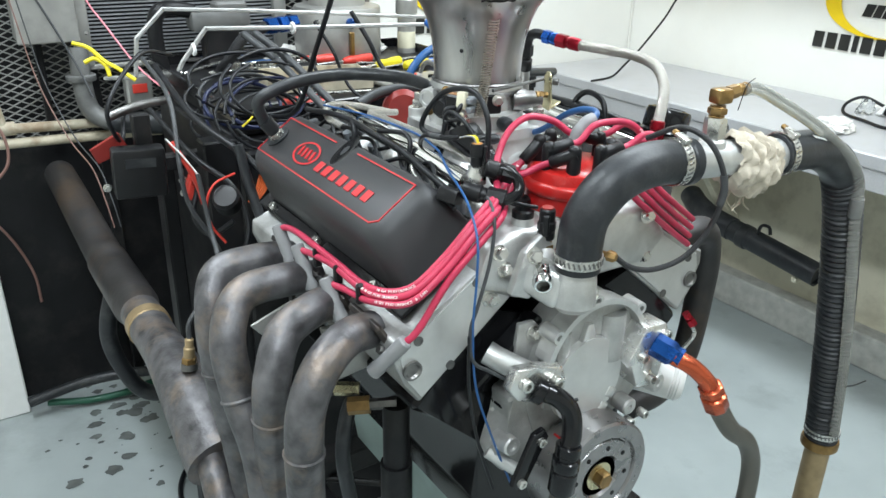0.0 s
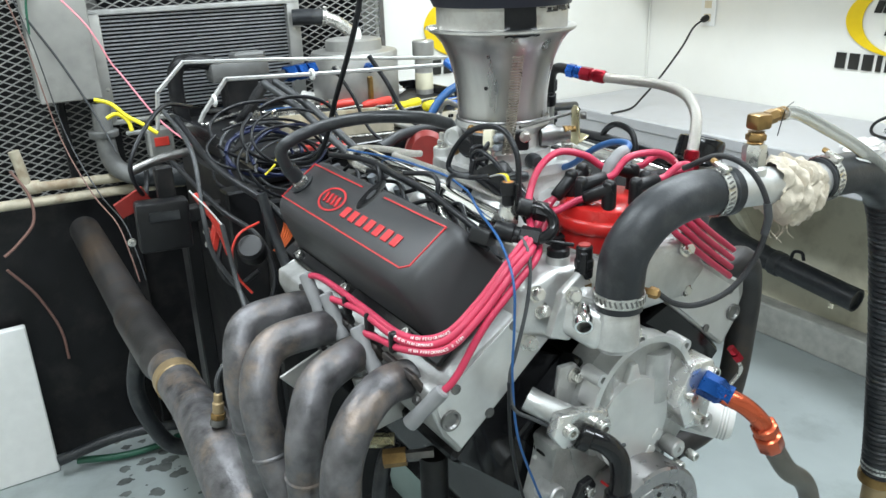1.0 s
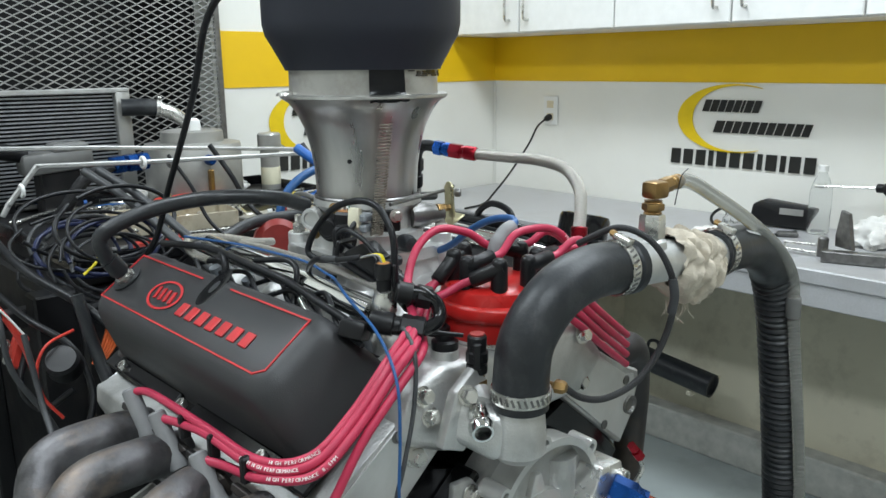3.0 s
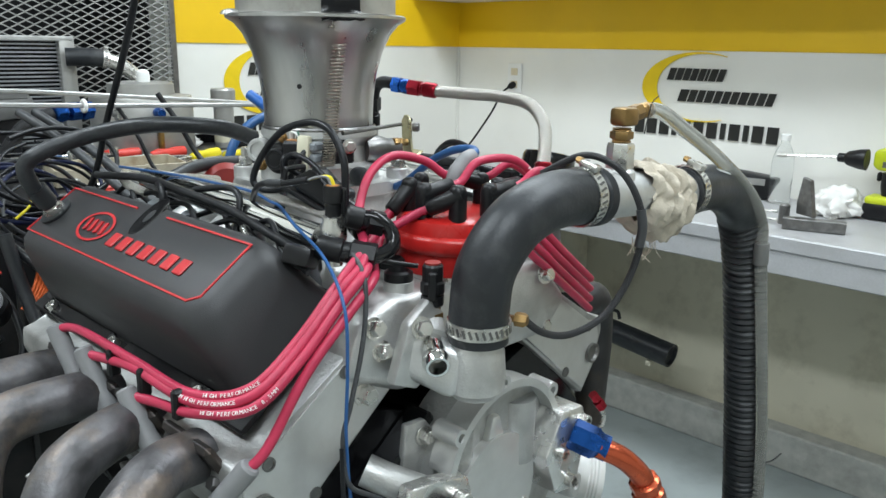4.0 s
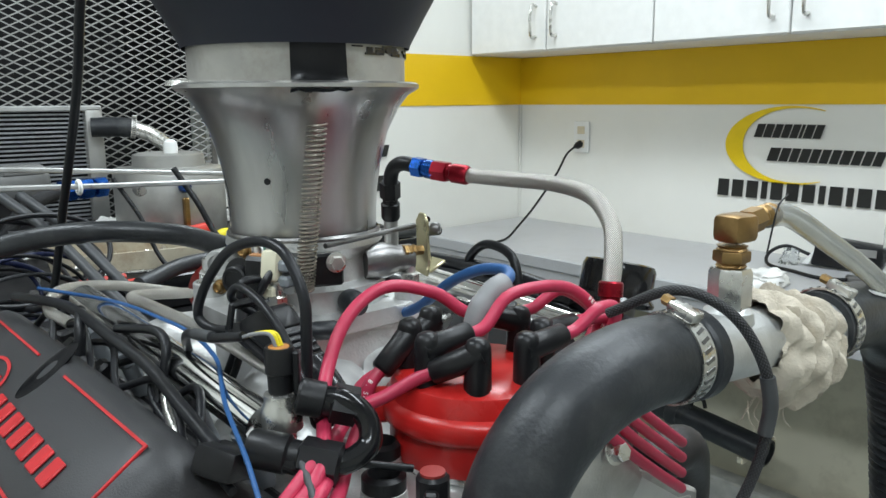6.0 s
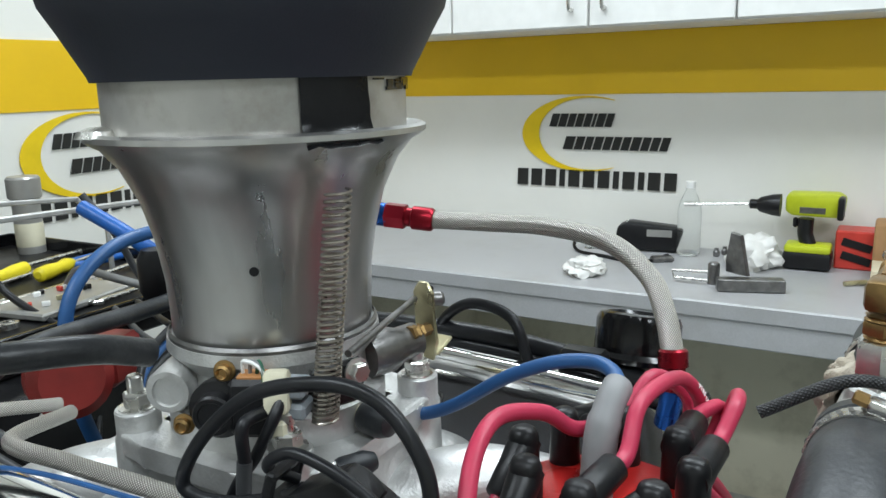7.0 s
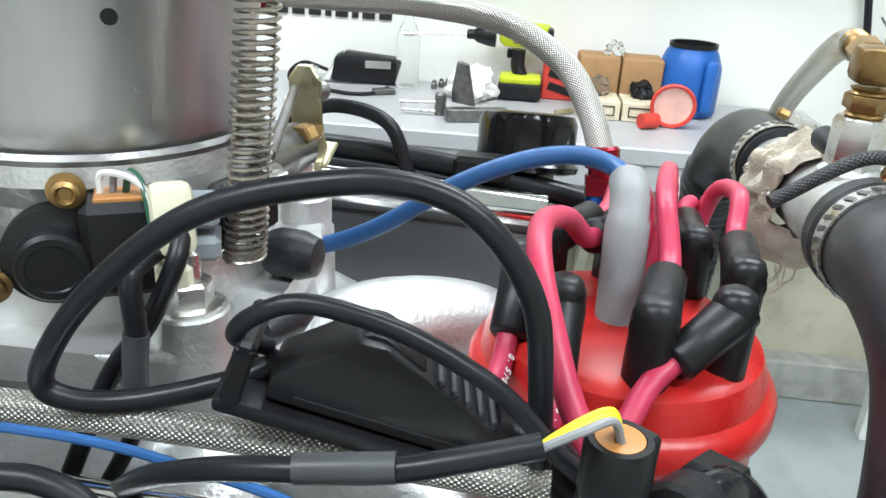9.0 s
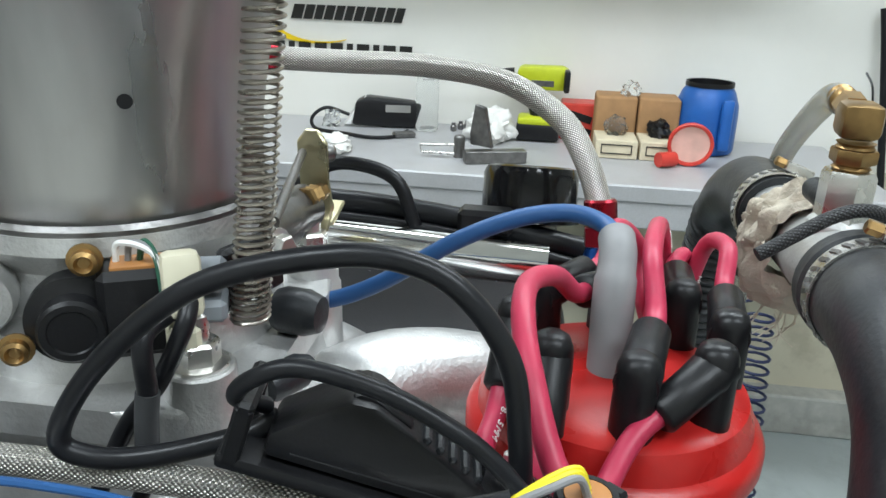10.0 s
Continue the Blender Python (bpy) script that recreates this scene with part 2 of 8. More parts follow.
def finish(name, bm, m, sharp=35):
    bmesh.ops.recalc_face_normals(bm, faces=bm.faces)
    me = bpy.data.meshes.new(name)
    bm.to_mesh(me)
    bm.free()
    me.materials.append(m)
    me.polygons.foreach_set("use_smooth", [True] * len(me.polygons))
    me.set_sharp_from_angle(angle=radians(sharp))
    return new(name, me)


def part(name, bm, m, parent, label="", sharp=35):
    o = finish(name, bm, m, sharp)
    o.parent = parent
    o.matrix_parent_inverse = PLACE[parent].inverted()
    PLACE[o] = Matrix()
    return tagged(o, label) if label else o


def whole(name, bm, m, label, category="", group="", kind="", sharp=35):
    o = finish(name, bm, m, sharp)
    PLACE[o] = Matrix()
    return tagged(o, label, category, group, kind)


def merge(bm, tmp, m=None):
    me = bpy.data.meshes.new("tmp")
    if m is not None:
        bmesh.ops.transform(tmp, matrix=m, verts=tmp.verts)
    tmp.to_mesh(me)
    tmp.free()
    bm.from_mesh(me)
    bpy.data.meshes.remove(me)
    return bm


def box(bm, at, size, m=None, bevel=0.0, seg=1):
    t = bmesh.new()
    bmesh.ops.create_cube(t, size=1, matrix=Matrix.Diagonal((*size, 1)))
    if bevel:
        bmesh.ops.bevel(t, geom=t.edges[:], offset=bevel, segments=seg, affect="EDGES", profile=0.5)
    return merge(bm, t, Matrix.Translation(at) @ (m or Matrix()))


def prism(bm, poly, depth, m, bevel=0.0, seg=1, taper=1.0):
    """A plate: polygon in x, y; thickness along z."""
    t = bmesh.new()
    cx, cy = sum(p[0] for p in poly) / len(poly), sum(p[1] for p in poly) / len(poly)
    lo = [t.verts.new((x, y, 0)) for x, y in poly]
    hi = [t.verts.new((cx + (x - cx) * taper, cy + (y - cy) * taper, depth)) for x, y in poly]
    t.faces.new(lo[::-1])
    t.faces.new(hi)
    for i in range(len(poly)):
        j = (i + 1) % len(poly)
        t.faces.new((lo[i], lo[j], hi[j], hi[i]))
    if bevel:
        bmesh.ops.bevel(t, geom=t.edges[:], offset=bevel, segments=seg, affect="EDGES", profile=0.5)
    return merge(bm, t, m)


def frame_on(p, way, up=(0, 0, 1)):
    """A pose at p whose z runs along way."""
    z = Vector(way).normalized()
    u = Vector(up)
    if abs(z.dot(u)) > 0.98:
        u = Vector((0, 1, 0))
    x = u.cross(z).normalized()
    y = z.cross(x)
    m = Matrix((x, y, z)).transposed().to_4x4()
    m.translation = p
    return m


def lathe(bm, profile, m=None, seg=32, cap=True):
    """Turned body: rows of radius, height about z."""
    t = bmesh.new()
    rings = []
    for r, z in profile:
        if r < 1e-5:
            rings.append([t.verts.new((0, 0, z))])
        else:
            rings.append([t.verts.new((r * math.cos(2 * math.pi * i / seg), r * math.sin(2 * math.pi * i / seg), z)) for i in range(seg)])
    for a, b in zip(rings, rings[1:]):
        for i in range(seg):
            j = (i + 1) % seg
            q = [a[i % len(a)], a[j % len(a)], b[j % len(b)], b[i % len(b)]]
            q = list(dict.fromkeys(q))
            if len(q) > 2:
                t.faces.new(q)
    if cap:
        for ring in (rings[0][::-1], rings[-1]):
            if len(ring) > 2:
                t.faces.new(ring)
    return merge(bm, t, m or Matrix())


def rod(bm, a, b, r, r2=None, seg=16):
    a, b = Vector(a), Vector(b)
    return lathe(bm, [(r, 0), (r if r2 is None else r2, (b - a).length)], frame_on(a, b - a), seg)


def spline(pts, n=8):
    """Smooth curve through the points."""
    pts = [Vector(p) for p in pts]
    if len(pts) < 3:
        return pts
    ext = [pts[0] * 2 - pts[1]] + pts + [pts[-1] * 2 - pts[-2]]
    out = []
    for i in range(1, len(ext) - 2):
        p0, p1, p2, p3 = ext[i - 1:i + 3]
        for k in range(n):
            u = k / n
            out.append(0.5 * ((2 * p1) + (p2 - p0) * u + (2 * p0 - 5 * p1 + 4 * p2 - p3) * u * u + (3 * p1 - p0 - 3 * p2 + p3) * u ** 3))
    return out + [pts[-1]]


def tube(bm, pts, r, seg=12, n=8, hollow=0.0, ripple=None):
    """Sweep a round section along a smooth curve; r may be a function of the distance run. Carries coordinates in metres."""
    path = spline(pts, n) if n else [Vector(p) for p in pts]
    if ripple:
        fine, step = [], ripple / 4
        for a, b in zip(path, path[1:]):
            k = max(1, round((b - a).length / step))
            fine += [a.lerp(b, i / k) for i in range(k)]
        path = fine + [path[-1]]
    if (r(0.0) if callable(r) else r) > 0.0015:
        seg = max(seg, 14)
    uv = bm.loops.layers.uv.verify()
    t0 = (path[1] - path[0]).normalized()
    side = t0.orthogonal().normalized()
    rings, run, runs = [], 0.0, []
    for i, p in enumerate(path):
        tan = (path[min(i + 1, len(path) - 1)] - path[max(i - 1, 0)]).normalized()
        side = (side - tan * side.dot(tan)).normalized()
        up = tan.cross(side)
        if i:
            run += (p - path[i - 1]).length
        rr = r(run) if callable(r) else r
        rings.append([bm.verts.new(p + (side * math.cos(2 * math.pi * k / seg) + up * math.sin(2 * math.pi * k / seg)) * rr) for k in range(seg)])
        runs.append(run)
    r0 = r(0.0) if callable(r) else r
    for i in range(len(rings) - 1):
        for k in range(seg):
            j = (k + 1) % seg
            f = bm.faces.new((rings[i][k], rings[i][j], rings[i + 1][j], rings[i + 1][k]))
            us = (k, k + 1, k + 1, k)
            vs = (runs[i], runs[i], runs[i + 1], runs[i + 1])
            for lp, a, b in zip(f.loops, us, vs):
                lp[uv].uv = (a / seg * 2 * math.pi * r0, b)
    if hollow:
        for ring, q, s in ((rings[0], path[0], path[1] - path[0]), (rings[-1], path[-1], path[-2] - path[-1])):
            s = s.normalized() * 0.012
            inn = [bm.verts.new(q + (v.co - q) * hollow) for v in ring]
            deep = [bm.verts.new(v.co + s) for v in inn]
            for k in range(seg):
                j = (k + 1) % seg
                bm.faces.new((ring[k], ring[j], inn[j], inn[k]))
                bm.faces.new((inn[k], inn[j], deep[j], deep[k]))
            bm.faces.new(deep)
    else:
        bm.faces.new(rings[0][::-1])
        bm.faces.new(rings[-1])
    return bm


def cable(name, pts, r, m, label, category="cable", group="", seg=8, n=8):
    return whole(name, tube(bmesh.new(), pts, r, seg, n), m, label, category, group)


def hexbolt(bm, m, r=0.007, h=0.006, washer=True, shank=0.0):
    """A hexagon head standing along the pose's z."""
    z = 0.0
    if washer:
        lathe(bm, [(r * 1.35, 0), (r * 1.35, 0.0012), (r * 1.1, 0.0016)], m, 16)
        z = 0.0014
    lathe(bm, [(r, z), (r, z + h * 0.85), (r * 0.86, z + h)], m, 6)
    if shank:
        lathe(bm, [(r * 0.58, z + h), (r * 0.58, z + h + shank * 0.9), (r * 0.45, z + h + shank)], m, 12)
    return bm


def allen(bm, m, r=0.006, h=0.007):
    return lathe(bm, [(r, 0), (r, h * 0.9), (r * 0.9, h), (r * 0.5, h), (r * 0.45, h * 0.4), (0, h * 0.4)], m, 14)


def anfit(parent, a, b, r, m, name="fitting", label=""):
    """A hose end: hexagon nut, neck and collar from a to b."""
    a, b = Vector(a), Vector(b)
    l = (b - a).length
    bm = lathe(bmesh.new(), [(r * 0.8, 0), (r * 1.15, 0.001), (r * 1.15, l * 0.42), (r * 0.85, l * 0.46)], frame_on(a, b - a), 6)
    lathe(bm, [(r * 0.85, l * 0.44), (r * 0.85, l * 0.55), (r * 1.05, l * 0.58), (r * 1.05, l * 0.95), (r * 0.9, l)], frame_on(a, b - a), 16)
    return part(name, bm, m, parent, label)


def clamp(parent, p, way, r, name="hose_clamp", turn=0.0, width=0.012):
    """Slotted band with a screw housing."""
    m = frame_on(p, way) @ pose(0, 0, 0, 0, 0, turn)
    bm = bmesh.new()
    lathe(bm, [(r + 0.0004, -width / 2), (r + 0.0016, -width / 2), (r + 0.0016, width / 2), (r + 0.0004, width / 2)], m, 40, cap=False)
    o = part(name, bm, M_STEEL, parent, "slotted stainless band")
    bm = bmesh.new()
    for i in range(30):
        box(bm, (0, 0, 0), (0.0022, 0.0012, width * 0.6), m @ pose(0, 0, 0, 0, 0, i * 12 + 40) @ pose(0, r + 0.0016, 0, 0, 20, 0))
    tagged(part("slot", bm, M_DSTEEL, o), kind="stuff")
    bm = box(bmesh.new(), (0, 0, 0), (0.020, 0.007, width * 0.95), m @ pose(0, r + 0.0045, 0), 0.002, 2)
    s = part("screw_housing", bm, M_STEEL, o)
    rod_bm = lathe(bmesh.new(), [(0.0036, 0), (0.0036, 0.006), (0.0026, 0.007)], frame_on(m @ Vector((0.010, r + 0.005, 0)), m.to_3x3() @ Vector((1, 0, 0))), 6)
    part("clamp_screw", rod_bm, M_BRASS, o, "brass hexagon screw")
    return o


def slide(o, x, y, z):
    """Moves a finished thing with all its parts."""
    o.location = o.location + Vector((x, y, z))


# ---- the room ----
WX, WY = 2.025, 2.125           # inner faces of the wall behind the bench and of the end wall
X0, Y0, TOP = -2.2, -2.6, 2.75
OPX0, OPX1, OPZ0, OPZ1 = -1.05, 0.70, 0.80, 2.3    # fan opening behind the mesh


def slab(name, lo, hi, m, label, category, bevel=0.0):
    c = [(a + b) / 2 for a, b in zip(lo, hi)]
    s = [b - a for a, b in zip(lo, hi)]
    return whole(name, box(bmesh.new(), c, s, None, bevel), m, label, category, kind="structure")


slab("floor", (X0 - 0.1, Y0 - 0.1, FLOOR - 0.1), (WX + 0.1, WY + 0.7, FLOOR), M_FLOOR, "pale gray painted concrete floor with oil stains", "floor")
slab("ceiling", (X0 - 0.1, Y0 - 0.1, TOP), (WX + 0.1, WY + 0.7, TOP + 0.1), M_CEIL, "white painted ceiling", "ceiling")
slab("wall_east", (WX, Y0 - 0.1, FLOOR), (WX + 0.1, WY + 0.1, TOP), M_WALL, "white painted wall behind the work bench", "wall")
slab("wall_west", (X0 - 0.1, Y0 - 0.1, FLOOR), (X0, WY + 0.7, TOP), M_WALL, "plain white painted wall", "wall")
slab("wall_south", (X0, Y0 - 0.1, FLOOR), (WX, Y0, TOP), M_WALL, "plain white painted wall", "wall")
bm = bmesh.new()
for lo, hi in (((OPX1, WY, FLOOR), (WX, WY + 0.1, TOP)), ((X0, WY, FLOOR), (OPX0, WY + 0.1, TOP)), ((OPX0, WY, FLOOR), (OPX1, WY + 0.1, OPZ0)), ((OPX0, WY, OPZ1), (OPX1, WY + 0.1, TOP))):
    box(bm, [(a + b) / 2 for a, b in zip(lo, hi)], [b - a for a, b in zip(lo, hi)])
whole("wall_north", bm, M_WALL, "white painted end wall with a large fan opening", "wall", kind="structure")
# duct box coloured near-black, standing in for the shade behind the mesh
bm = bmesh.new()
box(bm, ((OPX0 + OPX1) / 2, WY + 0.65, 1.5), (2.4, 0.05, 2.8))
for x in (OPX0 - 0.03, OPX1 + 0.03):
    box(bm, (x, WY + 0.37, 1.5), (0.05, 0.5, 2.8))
whole("wall_duct", bm, M_DARK, "fan duct box coloured black for the shade behind the mesh", "duct", kind="structure")

# yellow stripes under the wall cupboards
BZ0, BZ1 = 1.393, 1.572
slab("trim_east", (WX - 0.004, Y0, BZ0), (WX + 0.001, WY, BZ1), M_YELLOW, "broad yellow painted stripe", "painted stripe")
slab("trim_north", (OPX1 + 0.03, WY - 0.004, BZ0), (WX - 0.004, WY + 0.001, BZ1), M_YELLOW, "broad yellow painted stripe", "painted stripe")
slab("trim_corner", (WX - 0.010, WY - 0.010, 0.946), (WX - 0.0045, WY - 0.0045, BZ0), M_WALL, "white corner bead", "corner bead")

# concrete kerb and lower panel under the bench
slab("baseboard_kerb", (WX - 0.10, Y0, FLOOR), (WX - 0.003, WY - 0.003, FLOOR + 0.13), M_CONC, "rough gray concrete kerb along the wall", "kerb", 0.006)
slab("wall_panel_low", (WX - 0.03, Y0, FLOOR + 0.13), (WX - 0.003, WY - 0.003, 0.88), M_CREAM, "cream painted panel under the bench", "wall panel")

# ---- wall signs: logo shapes and bars ----


def wall_sign(m, label):
    """Crescent, two slanted name bars and a row of number bars; m maps the sign's x, z to the wall."""
    o = thing("wall_sign", m.translation, label, "sign", "wall signs")
    n = 40
    outer, inner = [], []
    for i in range(n + 1):
        a = radians(62 + 236 * i / n)
        w = math.sin(math.pi * i / n) ** 0.8
        ex, ez = 0.205 * math.cos(a) - 0.012, 0.116 * math.sin(a)
        outer.append((ex, ez))
        inner.append((ex * (1 - 0.20 * w) + 0.014 * w, ez * (1 - 0.08 * w - 0.02)))
    part("crescent", prism(bmesh.new(), outer + inner[::-1], 0.002, m @ pose(0, 0, 0, 90)), M_LOGOY, o, "yellow vinyl crescent")

    def bars(name, x0, x1, z0, z1, widths, gap, lean):
        total = sum(widths) + gap * (len(widths) - 1)
        k, x = (x1 - x0) / total, x0
        for w in widths:
            q = bmesh.new()
            h = z1 - z0
            prism(q, [(x, z0), (x + w * k, z0), (x + w * k + lean * h, z1), (x + lean * h, z1)], 0.002, m @ pose(0, 0, 0, 90))
            part(name, q, M_INK, o)
            x += (w + gap) * k
    bars("name_bar", -0.125, 0.075, 0.022, 0.062, [1, 1, 0.9, 0.9, 0.9, 0.35, 1, 0.9], 0.18, 0.3)
    bars("name_bar", -0.08, 0.245, -0.048, -0.008, [1.2, 1, 0.9, 1, 0.9, 0.9, 0.9, 1, 0.9, 0.9, 0.9], 0.18, 0.3)
    bars("number_bar", -0.235, 0.275, -0.165, -0.112, [1, 1, 1, 0.5, 1, 1, 1, 0.5, 1, 0.5, 1, 1], 0.32, 0.04)
    return o


wall_sign(pose(WX - 0.004, 1.016, 1.273, 0, 0, -90), "yellow crescent wall sign with black lettering bars")
wall_sign(pose(1.105, WY - 0.004, 1.270, 0, 0, 0), "yellow crescent wall sign with black lettering bars")

# ---- bench ----
BX, BT = 1.46, 0.945
o = thing("work_bench", (1.7, 0.2, FLOOR), "long pale gray laminate work bench fixed to the wall", "work bench")
part("worktop", box(bmesh.new(), ((BX + WX - 0.004) / 2, 0.84, BT - 0.02), (WX - BX - 0.004, 2.54, 0.04), None, 0.004), M_BENCH, o)
part("front_apron", box(bmesh.new(), (BX + 0.014, 0.84, BT - 0.07), (0.02, 2.53, 0.06), None, 0.003), M_BENCH, o)
for y in (1.42, 0.15):
    bm = prism(bmesh.new(), [(BX + 0.1, BT - 0.042), (WX - 0.032, BT - 0.042), (WX - 0.032, 0.36)], 0.02, pose(0, y, 0, 90))
    part("bracket", bm, M_CREAM, o, "cream triangular support bracket")
    bm = bmesh.new()
    a, b = Vector((BX + 0.1, y - 0.01, BT - 0.05)), Vector((WX - 0.04, y - 0.01, 0.36))
    box(bm, (a + b) / 2, (0.03, 0.035, (b - a).length), frame_on((0, 0, 0), b - a), 0.003)
    part("brace", bm, M_CREAM, o)

# ---- wall cupboards ----
CXF = 1.74
ys = [2.11, 1.745, 1.33, 0.92, 0.55, 0.14, -0.27]
for i, (y1, y0) in enumerate(zip(ys, ys[1:])):
    o = thing("wall_cupboard", ((CXF + WX) / 2, (y0 + y1) / 2, BZ1), "white laminate wall cupboard with a steel handle", "cupboard", "wall cupboards")
    part("body", box(bmesh.new(), ((CXF + 0.02 + WX - 0.005) / 2, (y0 + y1) / 2, 1.95), (WX - CXF - 0.025, y1 - y0 - 0.001, 0.755), None, 0.002), M_WHITE, o)
    d = part("door", box(bmesh.new(), (CXF + 0.008, (y0 + y1) / 2, 1.95), (0.018, y1 - y0 - 0.006, 0.75), None, 0.003), M_WHITE, o)
    hy = y0 + 0.045 if i % 2 == 0 else y1 - 0.045
    bm = tube(bmesh.new(), [(CXF, hy, 1.62), (CXF - 0.028, hy, 1.625), (CXF - 0.028, hy, 1.715), (CXF, hy, 1.72)], 0.005, 8, 6)
    h = part("handle", bm, M_STEEL, d, "brushed steel bow handle")

# ---- ceiling lights ----
for lx, ly in LAMPS:
    o = thing("ceiling_light", (lx, ly, TOP), "white strip ceiling light", "ceiling light", "ceiling lights")
    part("housing", box(bmesh.new(), (lx, ly, TOP - 0.025), (0.32, 1.25, 0.05), None, 0.004), M_WHITE, o)
    part("diffuser", box(bmesh.new(), (lx, ly, TOP - 0.06), (0.27, 1.18, 0.02), None, 0.004), M_LIT, o)

# ---- wall outlet ----
o = thing("wall_outlet", (WX - 0.005, 1.808, 1.27), "white double wall outlet", "outlet")
part("cover_plate", box(bmesh.new(), (WX - 0.007, 1.808, 1.275), (0.006, 0.07, 0.115), None, 0.002), M_WHITE, o)
for z in (1.30, 1.25):
    part("socket", box(bmesh.new(), (WX - 0.011, 1.808, z), (0.003, 0.033, 0.028), None, 0.001), M_LCARD, o)
bm = lathe(bmesh.new(), [(0.013, 0), (0.013, 0.02), (0.006, 0.035)], frame_on((WX - 0.012, 1.808, 1.25), (-1, 0, -0.3)), 12)
tube(bm, [(WX - 0.04, 1.808, 1.242), (WX - 0.10, 1.80, 1.215), (1.86, 1.79, 1.15), (1.74, 1.78, 1.05), (1.64, 1.77, 0.985), (1.57, 1.76, 0.952), (1.45, 1.74, 0.951)], 0.004, 8)
whole("power_cord", bm, M_BLACKP, "thin black power cord plugged into the wall outlet", "power cord")


# ---- the engine ----
FY, RY = 0.287, 0.775         # front and rear faces of the heads
engine = thing("engine", (CX, EY, 0.62), "bare V8 engine with black block and aluminium heads on a dyno", "engine")

# block: black castings in a V
bm = bmesh.new()
poly = [(-0.10, 0.70), (0.10, 0.70), (0.135, 0.80), (0.125, 0.90), (0.235, 0.985), (0.125, 1.10), (0.05, 1.06), (-0.05, 1.06), (-0.125, 1.10), (-0.235, 0.985), (-0.125, 0.90), (-0.135, 0.80)]
prism(bm, [(HX + x, z - 0.018) for x, z in poly], RY - FY - 0.01, pose(0, RY - 0.004, 0, 90), 0.006)
part("block", bm, M_GLOSSB, engine, "gloss black cylinder block")
# webs on the front of the block
for s in (-1, 1):
    for k in (0.0, 0.045, 0.09):
        bm = bmesh.new()
        a = Vector((HX + s * (0.07 + k), FY - 0.008, 0.90 + k * 0.9))
        b = Vector((HX + s * (0.025 + k * 0.4), FY - 0.008, 1.04 + k * 0.2))
        box(bm, (a + b) / 2, (0.012, 0.03, (b - a).length), frame_on((0, 0, 0), b - a, (0, 1, 0)), 0.003)
        part("front_web", bm, M_GLOSSB, engine)
# sump
bm = prism(bmesh.new(), [(CX - 0.12, 0.70), (CX + 0.12, 0.70), (CX + 0.10, 0.56), (CX - 0.10, 0.56)], 0.46, pose(0, RY - 0.01, 0, 90), 0.012, 2)
part("oil_pan", bm, M_PAN, engine, "pale green-gray oil pan")



def head_poly(s):
    """Front outline of a head in x, z."""
    pts = [(-0.187, 0.978), (-0.048, 1.092), (-0.056, 1.140), (-0.072, 1.160), (-0.190, 1.078), (-0.222, 1.072), (-0.224, 1.050), (-0.207, 1.010)]
    return pts if s < 0 else [(2 * HX - x, z) for x, z in pts][::-1]


for s in (-1, 1):
    bm = prism(bmesh.new(), head_poly(s), RY - 0.038 - FY, pose(0, RY - 0.038, 0, 90), 0.004, 2)
    h = part("cylinder_head", bm, M_HCAST, engine, "bare cast aluminium cylinder head")
    bm = bmesh.new()

    def hp(x, z):
        return (x if s < 0 else 2 * HX - x, FY - 0.0022, z)
    for x, z in ((-0.190, 1.066), (-0.145, 1.020), (-0.089, 1.095), (-0.110, 1.122)):
        bm = lathe(bmesh.new(), [(0.0062, 0), (0.0062, 0.0012), (0.0045, 0.0012), (0.0045, 0.0005), (0, 0.0005)], frame_on(hp(x, z), (0, -1, 0)), 16)
        part("bolt_hole", bm, M_DSTEEL, h)
    face = [(-0.184, 0.986), (-0.054, 1.093), (-0.062, 1.138), (-0.074, 1.154), (-0.188, 1.074), (-0.208, 1.070), (-0.214, 1.048), (-0.202, 1.012)]
    face = face if s < 0 else [(2 * HX - x, z) for x, z in face][::-1]
    part("milled_face", prism(bmesh.new(), face, 0.003, pose(0, FY + 0.001, 0, 90), 0.001), M_FACE, h, "bright milled end face")
    bm = hexbolt(bmesh.new(), frame_on(hp(-0.089, 1.095), (0, -1, 0)), 0.0085, 0.010)
    part("bolt", bm, M_STEEL, h, "zinc hexagon bolt")
    bm = lathe(bmesh.new(), [(0.0125, 0), (0.0125, 0.004), (0.010, 0.004), (0.008, 0.001), (0, 0.001)], frame_on(hp(-0.199, 1.030), (0, -1, 0)), 20)
    part("core_plug", bm, M_DSTEEL, h, "dark socket plug")


# valve covers
VO = Vector((-0.187, 0, 1.085))
VD, VN = Vector((0.819, 0, 0.574)), Vector((-0.574, 0, 0.819))


def vpt(d, y, n, s=-1):
    p = VO + VD * d + VN * n
    return Vector((p.x if s < 0 else 2 * HX - p.x, y, p.z))


